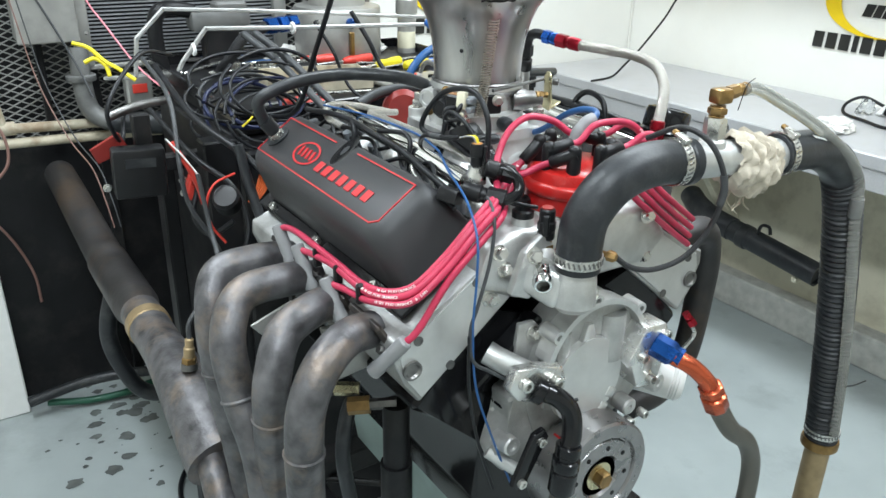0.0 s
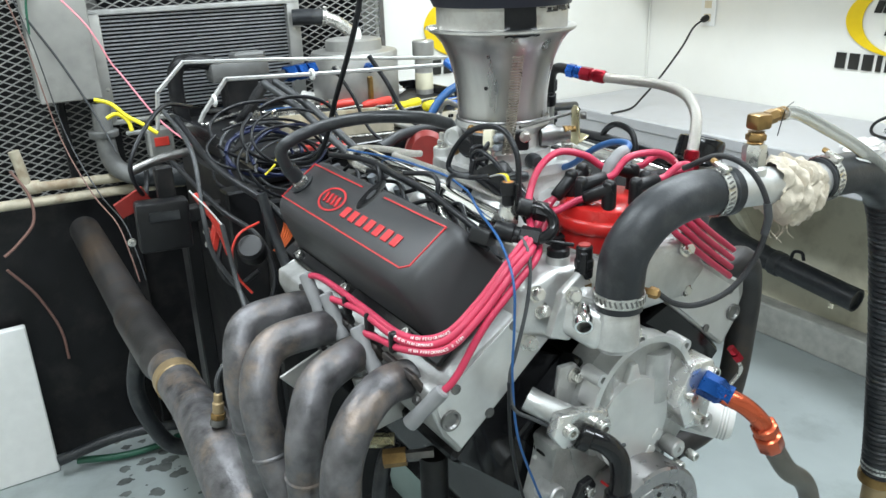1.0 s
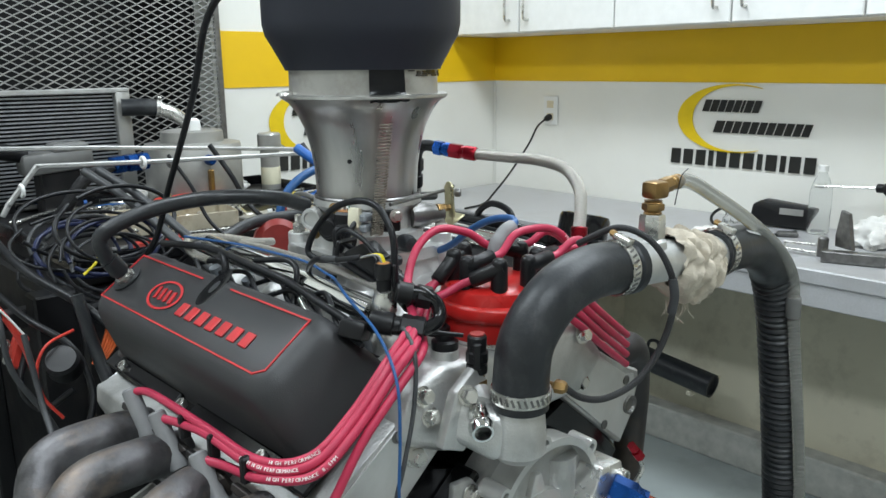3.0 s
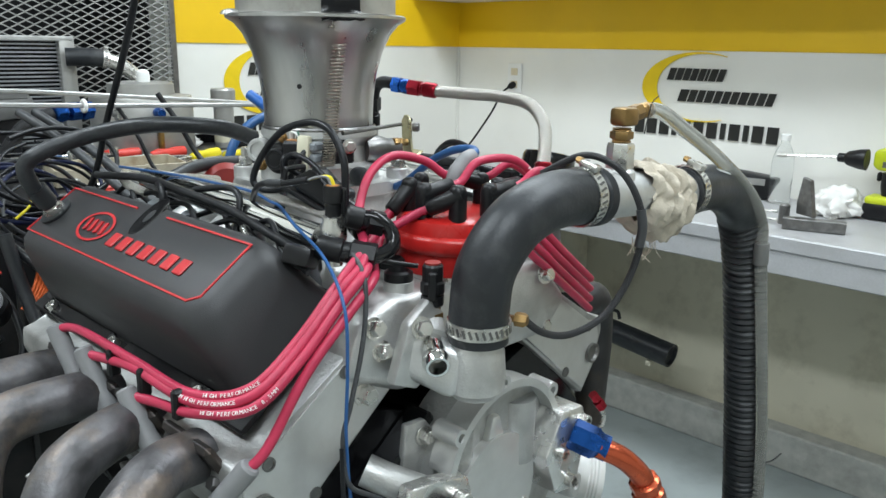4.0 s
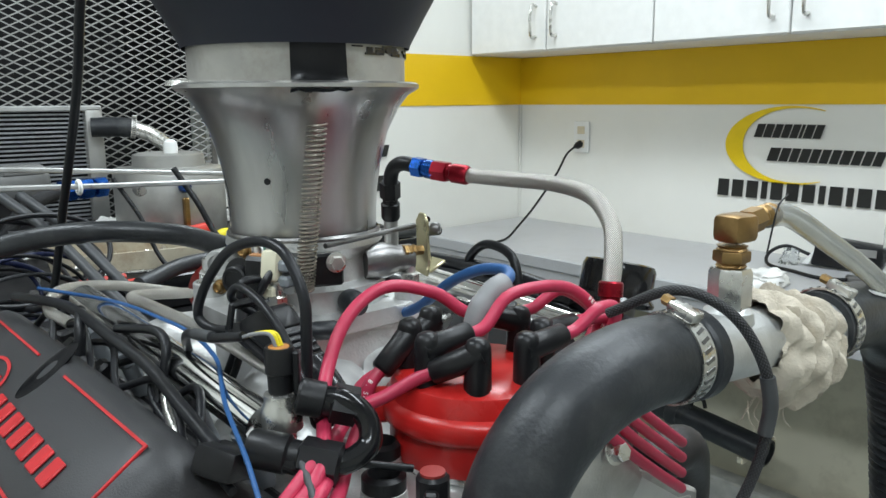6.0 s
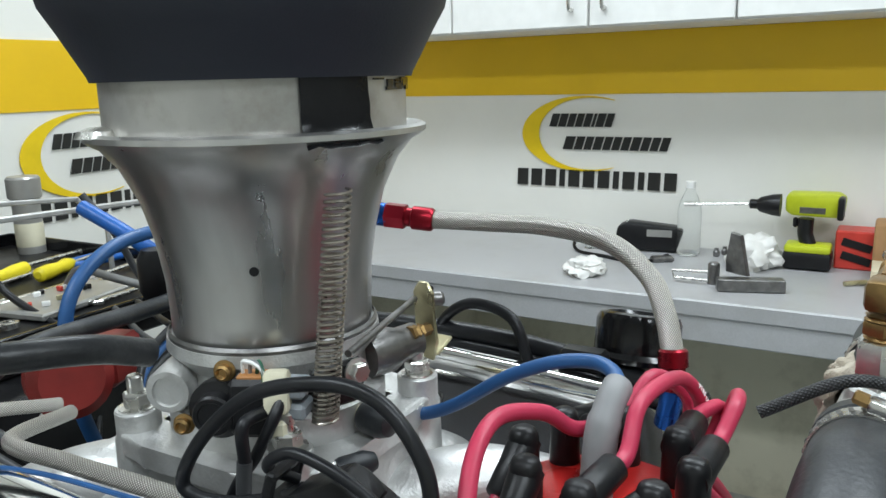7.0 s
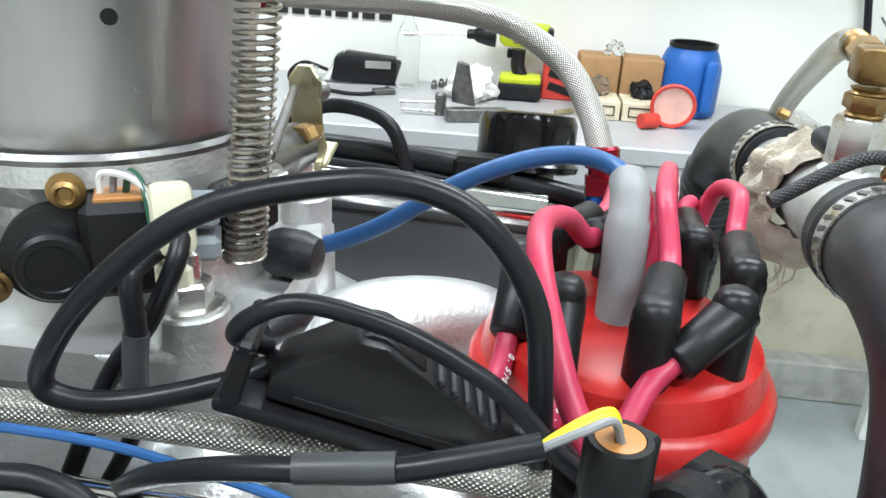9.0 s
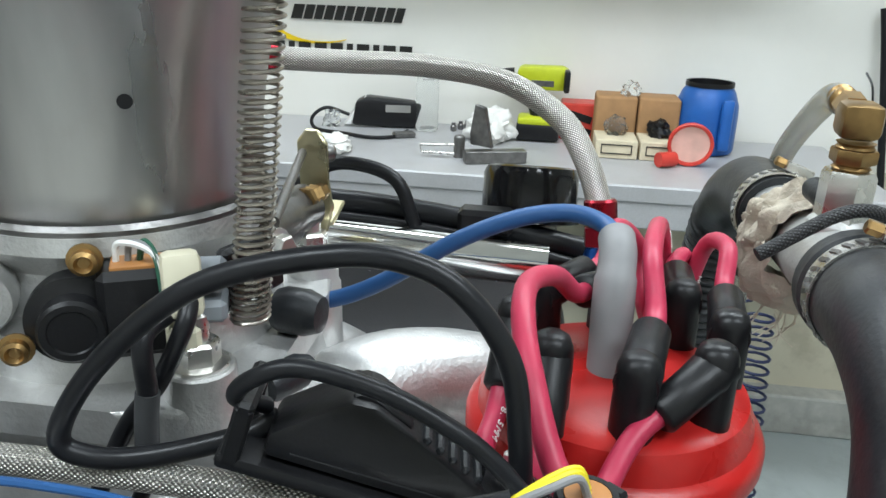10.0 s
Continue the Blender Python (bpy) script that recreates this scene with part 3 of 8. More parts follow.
def valve_cover(s):
    o = thing("valve_cover", vpt(0.07, 0.535, 0, s), "black crinkle-finish valve cover with red trim lines", "valve cover", "valve covers")
    # lofted shell: rounded rectangles from the rail to the top
    t = bmesh.new()
    y0, y1 = 0.320, 0.762
    levels = [(0.000, 0.008, 0.140, 0.000, 0.010), (0.008, 0.008, 0.140, 0.000, 0.010), (0.010, 0.011, 0.137, 0.005, 0.016), (0.055, 0.019, 0.132, 0.012, 0.022), (0.080, 0.024, 0.128, 0.018, 0.026), (0.0905, 0.029, 0.124, 0.025, 0.026), (0.0955, 0.037, 0.117, 0.034, 0.024)]
    rings = []
    for n, d0, d1, inset, rad in levels:
        ring = []
        for cx, cy, a0 in ((d1 - rad, y1 - inset - rad, 0), (d0 + rad, y1 - inset - rad, 90), (d0 + rad, y0 + inset + rad, 180), (d1 - rad, y0 + inset + rad, 270)):
            for k in range(6):
                a = radians(a0 + 18 * k)
                ring.append(t.verts.new(vpt(cx + rad * math.cos(a), cy + rad * math.sin(a), n, s)))
        rings.append(ring)
    for a, b in zip(rings, rings[1:]):
        for i in range(len(a)):
            j = (i + 1) % len(a)
            t.faces.new((a[i], a[j], b[j], b[i]))
    t.faces.new(rings[-1])
    t.faces.new(rings[0][::-1])
    shell = part("shell", t, M_COVER, o, sharp=50)
    # rail flange
    bm = bmesh.new()
    ring = [vpt(d, y, 0.003, s) for d, y in ((-0.008, 0.313), (0.145, 0.313), (0.145, 0.770), (-0.008, 0.770))]
    c = sum(ring, Vector()) / 4
    rot = Matrix((VD if s < 0 else Vector((-VD.x, 0, VD.z)), Vector((0, 1, 0)), VN if s < 0 else Vector((-VN.x, 0, VN.z)))).transposed().to_4x4()
    box(bm, c, (0.153, 0.457, 0.006), rot, 0.002)
    part("rail", bm, M_BLACKM, o)
    # hold-down bars and bolts on the outer rail
    for ya, yb in ((0.362, 0.532), (0.566, 0.73)):
        bm = box(bmesh.new(), vpt(0.002, (ya + yb) / 2, 0.0095, s), (0.017, yb - ya, 0.009), rot, 0.002)
        part("hold_down_bar", bm, M_GLOSSB, o, "black hold-down bar")
    for y in (0.382, 0.549, 0.708):
        part("bolt", allen(bmesh.new(), frame_on(vpt(0.000, y, 0.012, s), VN if s < 0 else (-VN.x, 0, VN.z)), 0.006, 0.008), M_STEEL, o, "steel socket-head bolt")
    # red trim lines, slightly raised
    for pts in (([(0.112, 0.568), (0.112, 0.724), (0.043, 0.724), (0.043, 0.370), (0.051, 0.358), (0.112, 0.358), (0.112, 0.504)]),):
        for (d0, ya), (d1, yb) in zip(pts, pts[1:]):
            bm = bmesh.new()
            a, b = vpt(d0, ya, 0.0960, s), vpt(d1, yb, 0.0960, s)
            box(bm, (a + b) / 2, (0.0019, 0.0012, (b - a).length + 0.002), frame_on((0, 0, 0), b - a, VN if s < 0 else (-VN.x, 0, VN.z)))
            part("trim_line", bm, M_REDLINE, o, "thin red line")
    # notch by the inner edge
    bm = lathe(bmesh.new(), [(0.0, -0.002), (0.016, -0.001), (0.018, 0.001), (0.012, 0.0015), (0, 0.0005)], rot_at(vpt(0.108, 0.536, 0.0945, s), rot) @ Matrix.Diagonal((1.5, 0.8, 1, 1)), 24)
    part("finger_notch", bm, M_GLOSSB, o)
    # badge: red oval ring with a plain bar, then a row of slanted bars
    t = bmesh.new()
    for k in range(36):
        a0, a1 = radians(10 * k), radians(10 * k + 10)
        q = []
        for a, f in ((a0, 1), (a1, 1), (a1, 0.86), (a0, 0.86)):
            q.append(t.verts.new(vpt(0.076 + 0.020 * f * math.sin(a), 0.603 + 0.034 * f * math.cos(a), 0.0967, s)))
        t.faces.new(q)
    bmesh.ops.remove_doubles(t, verts=t.verts, dist=1e-5)
    part("badge_ring", t, M_REDLINE, o, "red oval ring")
    bm = bmesh.new()
    for k in range(4):
        box(bm, vpt(0.076, 0.621 - 0.012 * k, 0.0963, s), (0.016, 0.005, 0.0016), rot @ pose(0, 0, 0, 0, 0, 20))
    part("badge_bars", bm, M_REDLINE, o)
    for k in range(7):
        bm = box(bmesh.new(), vpt(0.069, 0.548 - 0.0225 * k, 0.0967, s), (0.017, 0.0140, 0.0022), rot, 0.0008)
        part("letter_bar", bm, M_REDLINE, o, "raised red lettering bar")
    return o


def rot_at(p, rot):
    return Matrix.Translation(p) @ rot


cover_l = valve_cover(-1)
cover_r = valve_cover(1)

# intake manifold
o = thing("intake_manifold", (CX, EY, 1.09), "bare cast aluminium intake manifold with bolted carburettor flange", "intake manifold")
bm = prism(bmesh.new(), [(CX - 0.125, 1.135), (CX - 0.075, 1.085), (CX + 0.075, 1.085), (CX + 0.125, 1.135), (CX + 0.08, 1.16), (CX - 0.08, 1.16)], 0.46, pose(0, 0.76, 0, 90), 0.006, 2)
part("base", bm, M_CAST, o)
FZ = 1.243
bm = prism(bmesh.new(), [(-0.085, -0.09), (0.085, -0.09), (0.085, 0.09), (-0.085, 0.09)], FZ - 1.135, pose(CX, EY, 1.135), 0.016, 3, 0.78)
part("plenum", bm, M_CAST, o)
for s in (-1, 1):
    for y, yo in ((0.465, 0.375), (0.505, 0.465), (0.57, 0.60), (0.61, 0.69)):
        bm = tube(bmesh.new(), [(CX + s * 0.02, y, 1.178), (CX + s * 0.055, (y + yo) / 2, 1.186), (CX + s * 0.09, yo, 1.168), (CX + s * 0.125, yo, 1.13)], 0.029, 18, 6)
        part("runner", bm, M_CAST, o)
    bm = box(bmesh.new(), (CX + s * 0.112, 0.53, 1.150), (0.03, 0.43, 0.05), pose(0, 0, 0, 0, s * 45, 0), 0.006, 2)
    part("head_flange", bm, M_CAST, o)
# front shoulder with the thermostat housing seat and plugged bosses
bm = prism(bmesh.new(), [(-0.115, 1.115), (-0.05, 1.085), (0.17, 1.085), (0.21, 1.12), (0.16, 1.172), (-0.06, 1.178), (-0.10, 1.165)], 0.085, pose(0, 0.36, 0, 90), 0.012, 3)
part("front_shoulder", bm, M_CAST, o)
for x, y in ((-0.035, 0.298), (-0.01, 0.335)):
    bm = lathe(bmesh.new(), [(0.015, 1.165), (0.014, 1.186), (0.0095, 1.188), (0.009, 1.180), (0, 1.180)], pose(x, y, 0), 24)
    part("plug_boss", bm, M_CAST, o)
    bm = lathe(bmesh.new(), [(0.0135, 1.184), (0.0135, 1.194), (0.010, 1.196), (0.0075, 1.188), (0, 1.188)], pose(x, y, 0), 24)
    part("rubber_grommet", bm, M_BLACKP, o, "black rubber grommet")
for p in ((-0.078, 0.274, 1.135), (-0.086, 0.274, 1.158), (0.155, 0.272, 1.158)):
    part("bolt", hexbolt(bmesh.new(), frame_on(p, (-0.1, -1, 0.3)), 0.0075, 0.009), M_STEEL, o, "zinc hexagon bolt")
bm = bmesh.new()
poly = []
for k in range(4):
    a = radians(45 + 90 * k)
    for da in (-22, -8, 8, 22):
        r = 0.099 if abs(da) < 10 else 0.090
        poly.append((r * math.cos(a + radians(da)), r * math.sin(a + radians(da))))
prism(bm, poly, 0.014, pose(CX, EY, FZ - 0.014), 0.003, 2)
part("flange", bm, M_CAST, o)
for dx, dy in ((-1, -1), (1, -1), (-1, 1), (1, 1)):
    p = (CX + 0.063 * dx, EY + (0.067 if dx > 0 else 0.061) * dy, FZ + 0.012)
    lathe_bm = lathe(bmesh.new(), [(0.0165, -0.082), (0.0150, -0.018), (0.0138, -0.016), (0.0138, -0.001), (0.013, 0), (0.0, 0)], pose(*p), 20)
    part("stud_boss", lathe_bm, M_CAST, o)
    part("stud_nut", hexbolt(bmesh.new(), pose(*p), 0.0085, 0.009, True, 0.011), M_STEEL, o, "zinc nut on a threaded stud")
# vacuum ports with rubber caps
bm = rod(bmesh.new(), (CX - 0.003, EY - 0.055, 1.253), (CX - 0.006, EY - 0.074, 1.253), 0.006)
part("vacuum_port", bm, M_GOLD, o, "yellow zinc port")
bm = lathe(bmesh.new(), [(0.009, 0), (0.0105, 0.004), (0.0105, 0.014), (0.008, 0.021), (0, 0.024)], frame_on((CX - 0.006, EY - 0.072, 1.253), (-0.15, -1, 0)), 20)
part("rubber_cap", bm, M_RUBBER, o, "round black rubber cap")
bm = lathe(bmesh.new(), [(0.0065, 0), (0.0075, 0.003), (0.0075, 0.018), (0.005, 0.024), (0, 0.026)], frame_on((CX - 0.046, EY - 0.080, 1.237), (0.9, -0.5, 0)), 16)
part("rubber_cap", bm, M_RUBBER, o)

# throttle body with bell mouth
tb = thing("throttle_unit", (CX, EY, FZ), "cast throttle unit under a spun aluminium bell mouth", "throttle")
bm = lathe(bmesh.new(), [(0.069, 0), (0.069, 0.018), (0.060, 0.022), (0.058, 0.040), (0.063, 0.046), (0.067, 0.051), (0.066, 0.058), (0.05, 0.058)], pose(CX, EY, FZ), 48)
part("body", bm, M_CAST, tb)
BELL = [(0.0610, 1.301), (0.0622, 1.304), (0.0625, 1.317), (0.0635, 1.336), (0.067, 1.36), (0.0735, 1.385), (0.083, 1.405), (0.092, 1.416), (0.098, 1.4195), (0.1008, 1.4215), (0.1008, 1.4245), (0.098, 1.426), (0.088, 1.422)]
part("bell_mouth", lathe(bmesh.new(), BELL, pose(CX, EY, 0), 64, cap=False), M_SPUN, tb, "spun aluminium bell mouth with a small hole")
# raised dark disc stands in for the shaded inside of the hole
bm = lathe(bmesh.new(), [(0.0027, -0.002), (0.0027, 0.0009), (0, 0.0009)], frame_on((CX - 0.0536, EY - 0.0372, 1.350), (-0.82, -0.57, 0)), 14)
part("sensor_hole", bm, M_DARK, tb)

# air hat on the bell mouth
ab = thing("air_hat", (CX, EY, 1.425), "matt black air hat with a taped metal collar", "air hat")
part("collar", lathe(bmesh.new(), [(0.089, 1.424), (0.089, 1.458), (0.086, 1.458)], pose(CX, EY, 0), 64, cap=False), M_COLLAR, ab, "bare metal collar with worn tape marks")
part("drum", lathe(bmesh.new(), [(0.093, 1.453), (0.094, 1.456), (0.107, 1.480), (0.114, 1.492), (0.117, 1.505), (0.118, 1.62), (0.10, 1.64), (0.0, 1.64)], pose(CX, EY, 0), 64, cap=False), M_DRUM, ab, "matt dark navy-black drum")
TW = Vector((-0.36, -0.93, 0)).normalized()       # side of the collar that carries the tape
tm = frame_on(Vector((CX, EY, 1.443)) + TW * 0.0905, TW)
t = bmesh.new()
rng = random.Random(4)
for i in range(9):
    for j in range(7):
        a = math.atan2(TW.y, TW.x) + (i - 4) * 0.058
        r = 0.0902 + rng.uniform(0, 0.0012) + (0.010 if j == 0 else 0.003 if j == 1 else 0)
        t.verts.new((CX + r * math.cos(a), EY + r * math.sin(a), 1.418 + j * 0.0068 + rng.uniform(-0.001, 0.001)))
t.verts.ensure_lookup_table()
for i in range(8):
    for j in range(6):
        t.faces.new([t.verts[k] for k in (i * 7 + j, i * 7 + 7 + j, i * 7 + 8 + j, i * 7 + j + 1)])
bmesh.ops.solidify(t, geom=t.faces[:], thickness=0.001)
part("tape_patch", t, M_TAPE, ab, "crumpled glossy black tape")
bm = bmesh.new()
for i in range(26):
    a = rng.uniform(0, 6.28)
    box(bm, (CX + 0.0895 * math.cos(a), EY + 0.0895 * math.sin(a), 1.449 + rng.uniform(-0.003, 0.003)), (0.0012, rng.uniform(0.006, 0.022), rng.uniform(0.001, 0.005)), pose(0, 0, 0, 0, 0, math.degrees(a)))
tagged(part("sealant_smear", bm, M_TAPE, ab, "smeared black sealant along the collar"), kind="stuff")
bm = bmesh.new()
lathe(bm, [(0.012, 0), (0.010, 0.004), (0.004, 0.006), (0, 0.006)], pose(CX - 0.088, EY + 0.035, 1.424), 12)
part("sealant_blob", bm, M_STEEL, ab, "silver sealant blob")

# vent tube from the air hat down to the dyno
cable("vent_cable", [(-0.02, 0.62, 1.555), (-0.045, 0.66, 1.548), (-0.055, 0.70, 1.51), (-0.05, 0.76, 1.42), (-0.045, 0.86, 1.30), (-0.04, 0.98, 1.17), (-0.03, 1.22, 1.112)], 0.0045, M_CABLE, "thin black cable hanging from the air hat")

# throttle linkage
part("clamp_ring", lathe(bmesh.new(), [(0.0640, 1.296), (0.0655, 1.298), (0.0655, 1.303), (0.0640, 1.305)], pose(CX, EY, 0), 64, cap=False), M_DSTEEL, tb)
SP0, SP1 = Vector((0.013, 0.460, 1.268)), Vector((0.025, 0.452, 1.395))
pts = []
for i in range(41 * 10 + 1):
    u = i / 410
    p = SP0.lerp(SP1, u ** 1.18)
    a = 2 * math.pi * i / 10
    pts.append(p + Vector((math.cos(a), math.sin(a), 0)) * 0.0071)
part("return_spring", tube(bmesh.new(), pts, 0.00085, 6, 0), M_SPRING, tb, "long steel return spring")
bm = box(bmesh.new(), (0.032, 0.466, 1.281), (0.036, 0.006, 0.026), pose(0, 0, 0, 0, 0, -20), 0.002)
part("lever_plate", bm, M_BLACKP, tb, "black lever plate")
part("lever_bolt", hexbolt(bmesh.new(), frame_on((0.042, 0.459, 1.287), (-0.34, -0.94, 0)), 0.006, 0.005), M_STEEL, tb)
part("shaft_housing", lathe(bmesh.new(), [(0.015, 0), (0.0155, 0.02), (0.012, 0.03), (0.012, 0.045)], frame_on((0.085, 0.485, 1.277), (0.94, -0.25, 0)), 20), M_DSTEEL, tb)
part("link_rod", rod(bmesh.new(), (0.03, 0.455, 1.302), (0.135, 0.476, 1.304), 0.0022), M_DSTEEL, tb)
bm = prism(bmesh.new(), [(-0.010, 0.0), (0.009, -0.003), (0.013, 0.012), (0.009, 0.026), (0.010, 0.046), (0.005, 0.053), (-0.002, 0.053), (-0.007, 0.046), (-0.004, 0.022)], 0.003, pose(0.143, 0.474, 1.262, 90, 0, -94), 0.001)
part("throttle_bracket", bm, M_GOLD, tb, "yellow-zinc throttle bracket with holes")
bm = prism(bmesh.new(), [(-0.012, 0.0), (0.012, 0.0), (0.014, 0.018), (-0.010, 0.018)], 0.003, pose(0.143, 0.474, 1.262, 30, 0, -94), 0.001)
part("bracket_foot", bm, M_GOLD, tb)
# flat dark disc drawn for the shade in the bracket's hole
bm = lathe(bmesh.new(), [(0.0028, 0), (0.0028, 0.0012), (0, 0.0012)], frame_on((0.1455, 0.470, 1.309), (-0.95, -0.3, 0)), 14)
part("bracket_hole", bm, M_DARK, tb)
bm = lathe(bmesh.new(), [(0.006, 0), (0.006, 0.003), (0.0045, 0.004), (0.006, 0.006), (0.0045, 0.008), (0.006, 0.010), (0.0045, 0.012), (0.0045, 0.018)], frame_on((0.118, 0.470, 1.284), (1, -0.25, 0)), 6)
part("brass_stop", bm, M_BRASS, tb, "brass adjusting screw")
bm = lathe(bmesh.new(), [(0.0045, 0), (0.0055, 0.002), (0.0055, 0.007), (0.004, 0.009), (0, 0.009)], frame_on((0.150, 0.472, 1.30), (0.6, -0.6, 0)), 12)
part("ball_joint", bm, M_DSTEEL, tb)

# throttle sensor and idle boss on the near side
part("idle_boss", lathe(bmesh.new(), [(0.0138, 0), (0.0138, 0.026), (0.0125, 0.029), (0.0092, 0.029), (0.0088, 0.027), (0, 0.027)], frame_on((0.012, 0.567, 1.277), (-0.88, -0.46, 0)), 28), M_CAST, tb)
tp = thing("throttle_sensor", (-0.016, 0.52, 1.26), "black throttle position sensor with brass screws", "sensor")
sw = Vector((-0.90, -0.43, 0)).normalized()
sm = frame_on((0.0, 0.522, 1.272), sw)
part("sensor_body", lathe(bmesh.new(), [(0.0165, 0), (0.0172, 0.004), (0.0172, 0.011), (0.0120, 0.013), (0.0120, 0.020), (0.0108, 0.0215), (0.0085, 0.0215), (0.0080, 0.0208), (0, 0.0208)], sm, 32), M_BLACKP, tp)
bm = box(bmesh.new(), (0, 0, 0), (0.026, 0.034, 0.018), sm @ pose(0.022, 0.004, 0.012), 0.003)
part("plug_housing", bm, M_BLACKP, tp)
bm = box(bmesh.new(), (0, 0, 0), (0.018, 0.002, 0.012), sm @ pose(0.023, 0.0215, 0.012), 0.0005)
part("plug_seal", bm, M_COPPER, tp, "orange plug seal")
for k, x in enumerate((0.016, 0.020, 0.024)):
    bm = tube(bmesh.new(), [sm @ Vector((x, 0.022, 0.012)), sm @ Vector((x + 0.002, 0.030, 0.014)), sm @ Vector((0.030, 0.026, 0.020)), sm @ Vector((0.032, 0.006, 0.026))], 0.0012, 6)
    part("sensor_wire", bm, (M_WHITE, M_GRAYR, M_GREEN)[k], tp)
for x, y in ((0.006, 0.024), (-0.020, -0.008)):
    part("brass_screw", lathe(bmesh.new(), [(0.0062, 0), (0.0062, 0.001), (0.0046, 0.0015), (0.0046, 0.005), (0.0032, 0.006), (0.002, 0.004), (0, 0.004)], sm @ pose(x, y, 0.012), 16), M_BRASS, tp, "brass screw")
SL = thing("sensor_lead", sm @ Vector((0.032, 0.006, 0.026)), "black sleeved throttle sensor lead", "cable")
part("sheath", tube(bmesh.new(), [sm @ Vector((0.032, 0.006, 0.026)), (-0.0270, 0.482, 1.277), (-0.0285, 0.4815, 1.258), (-0.029, 0.4825, 1.250)], 0.0036, 14, 6), M_CABLE, SL)
part("heat_shrink", tube(bmesh.new(), [(-0.0285, 0.4815, 1.2575), (-0.029, 0.4825, 1.248), (-0.030, 0.483, 1.236)], 0.0042, 14, 4), M_CABLEG, SL, "gray heat-shrink sleeve")
part("wire", tube(bmesh.new(), [(-0.030, 0.483, 1.238), (-0.031, 0.485, 1.22), (-0.035, 0.50, 1.19)], 0.003, 12, 4), M_CABLE, SL)
cable("sensor_lead", [(-0.006, 0.474, 1.284), (-0.014, 0.474, 1.275), (-0.020, 0.482, 1.256), (-0.022, 0.496, 1.236), (-0.030, 0.51, 1.20)], 0.0034, M_CABLE, "black sleeved sensor lead")
o = thing("cream_connector", (0.0, 0.48, 1.27), "cream plastic plug on a gray connector", "connector")
part("plug", box(bmesh.new(), (-0.004, 0.478, 1.288), (0.012, 0.014, 0.024), pose(0, 0, 0, 0, 10, 30), 0.003, 2), M_CREAMP, o)
part("latch", box(bmesh.new(), (-0.006, 0.478, 1.268), (0.010, 0.012, 0.010), pose(0, 0, 0, 0, 0, 30), 0.002), M_CREAMP, o)
for z in (1.288, 1.276):
    part("socket", box(bmesh.new(), (0.006, 0.473, z), (0.018, 0.014, 0.009), pose(0, 0, 0, 0, 0, 20), 0.002), M_GRAYC, o, "gray connector socket")

# ---- distributor ----
DX, DY = 0.056, 0.315
dist = thing("distributor", (DX, DY, 1.14), "distributor with a large red cap", "distributor")
part("housing", lathe(bmesh.new(), [(0.02, 1.10), (0.022, 1.14), (0.045, 1.165), (0.056, 1.178), (0.056, 1.192)], pose(DX, DY, 0), 40), M_MACH, dist, "polished aluminium housing")
part("cap", lathe(bmesh.new(), [(0.0575, 1.182), (0.0585, 1.184), (0.0585, 1.203), (0.0625, 1.206), (0.0635, 1.209), (0.0635, 1.216), (0.062, 1.219), (0.0585, 1.221), (0.0575, 1.227), (0.055, 1.233), (0.049, 1.2365), (0.02, 1.239), (0, 1.239)], pose(DX, DY, 0), 56), M_RED, dist, "red plastic cap")
bm = box(bmesh.new(), (DX - 0.052, DY + 0.036, 1.212), (0.012, 0.018, 0.02), pose(0, 0, 0, 0, 0, 145), 0.002)
part("clip_lug", bm, M_RED, dist)
bm = box(bmesh.new(), (DX - 0.057, DY + 0.040, 1.212), (0.003, 0.010, 0.034), pose(0, 0, 0, 0, 0, 145), 0.001)
part("spring_clip", bm, M_STEEL, dist, "steel spring clip")

TR, TZ = 0.044, 1.236
GL = [Vector(p) for p in ((-0.070, 0.296, 1.236), (-0.085, 0.293, 1.210), (-0.118, 0.288, 1.187), (-0.160, 0.289, 1.148), (-0.200, 0.297, 1.118), (-0.226, 0.340, 1.108), (-0.230, 0.430, 1.110))]
GR = [Vector(p) for p in ((0.138, 0.285, 1.215), (0.165, 0.272, 1.180), (0.205, 0.270, 1.148), (0.250, 0.272, 1.116))]
rng = random.Random(11)


def plug_lead(ang, arm, route, label, side):
    """Boot on the cap, angled arm and the lead from it."""
    a = radians(ang)
    base = Vector((DX + TR * math.cos(a), DY + TR * math.sin(a), TZ - 0.004))
    o = thing("plug_lead", base, label, "spark plug lead", "spark plug leads")
    elbow = base + Vector((0, 0, 0.030))
    arm = Vector(arm).normalized()
    bm = lathe(bmesh.new(), [(0.0085, 0), (0.0088, 0.002), (0.0085, 0.026), (0.0083, 0.031), (0.0068, 0.0350), (0.004, 0.0368), (0, 0.0372)], pose(*base), 20)
    lathe(bm, [(0.0085, -0.004), (0.0088, 0.004), (0.0082, 0.012), (0.0078, 0.030), (0.0064, 0.0315)], frame_on(elbow - Vector((0, 0, 0.004)), arm), 18)
    part("boot", bm, M_BLACKP, o, "black rubber boot", sharp=62)
    tip = elbow - Vector((0, 0, 0.004)) + arm * 0.030
    pts = [tip - arm * 0.006, tip + arm * 0.012] + route
    part("lead", tube(bmesh.new(), pts, 0.0043, 16, 6), M_WIRE, o)
    return o, pts


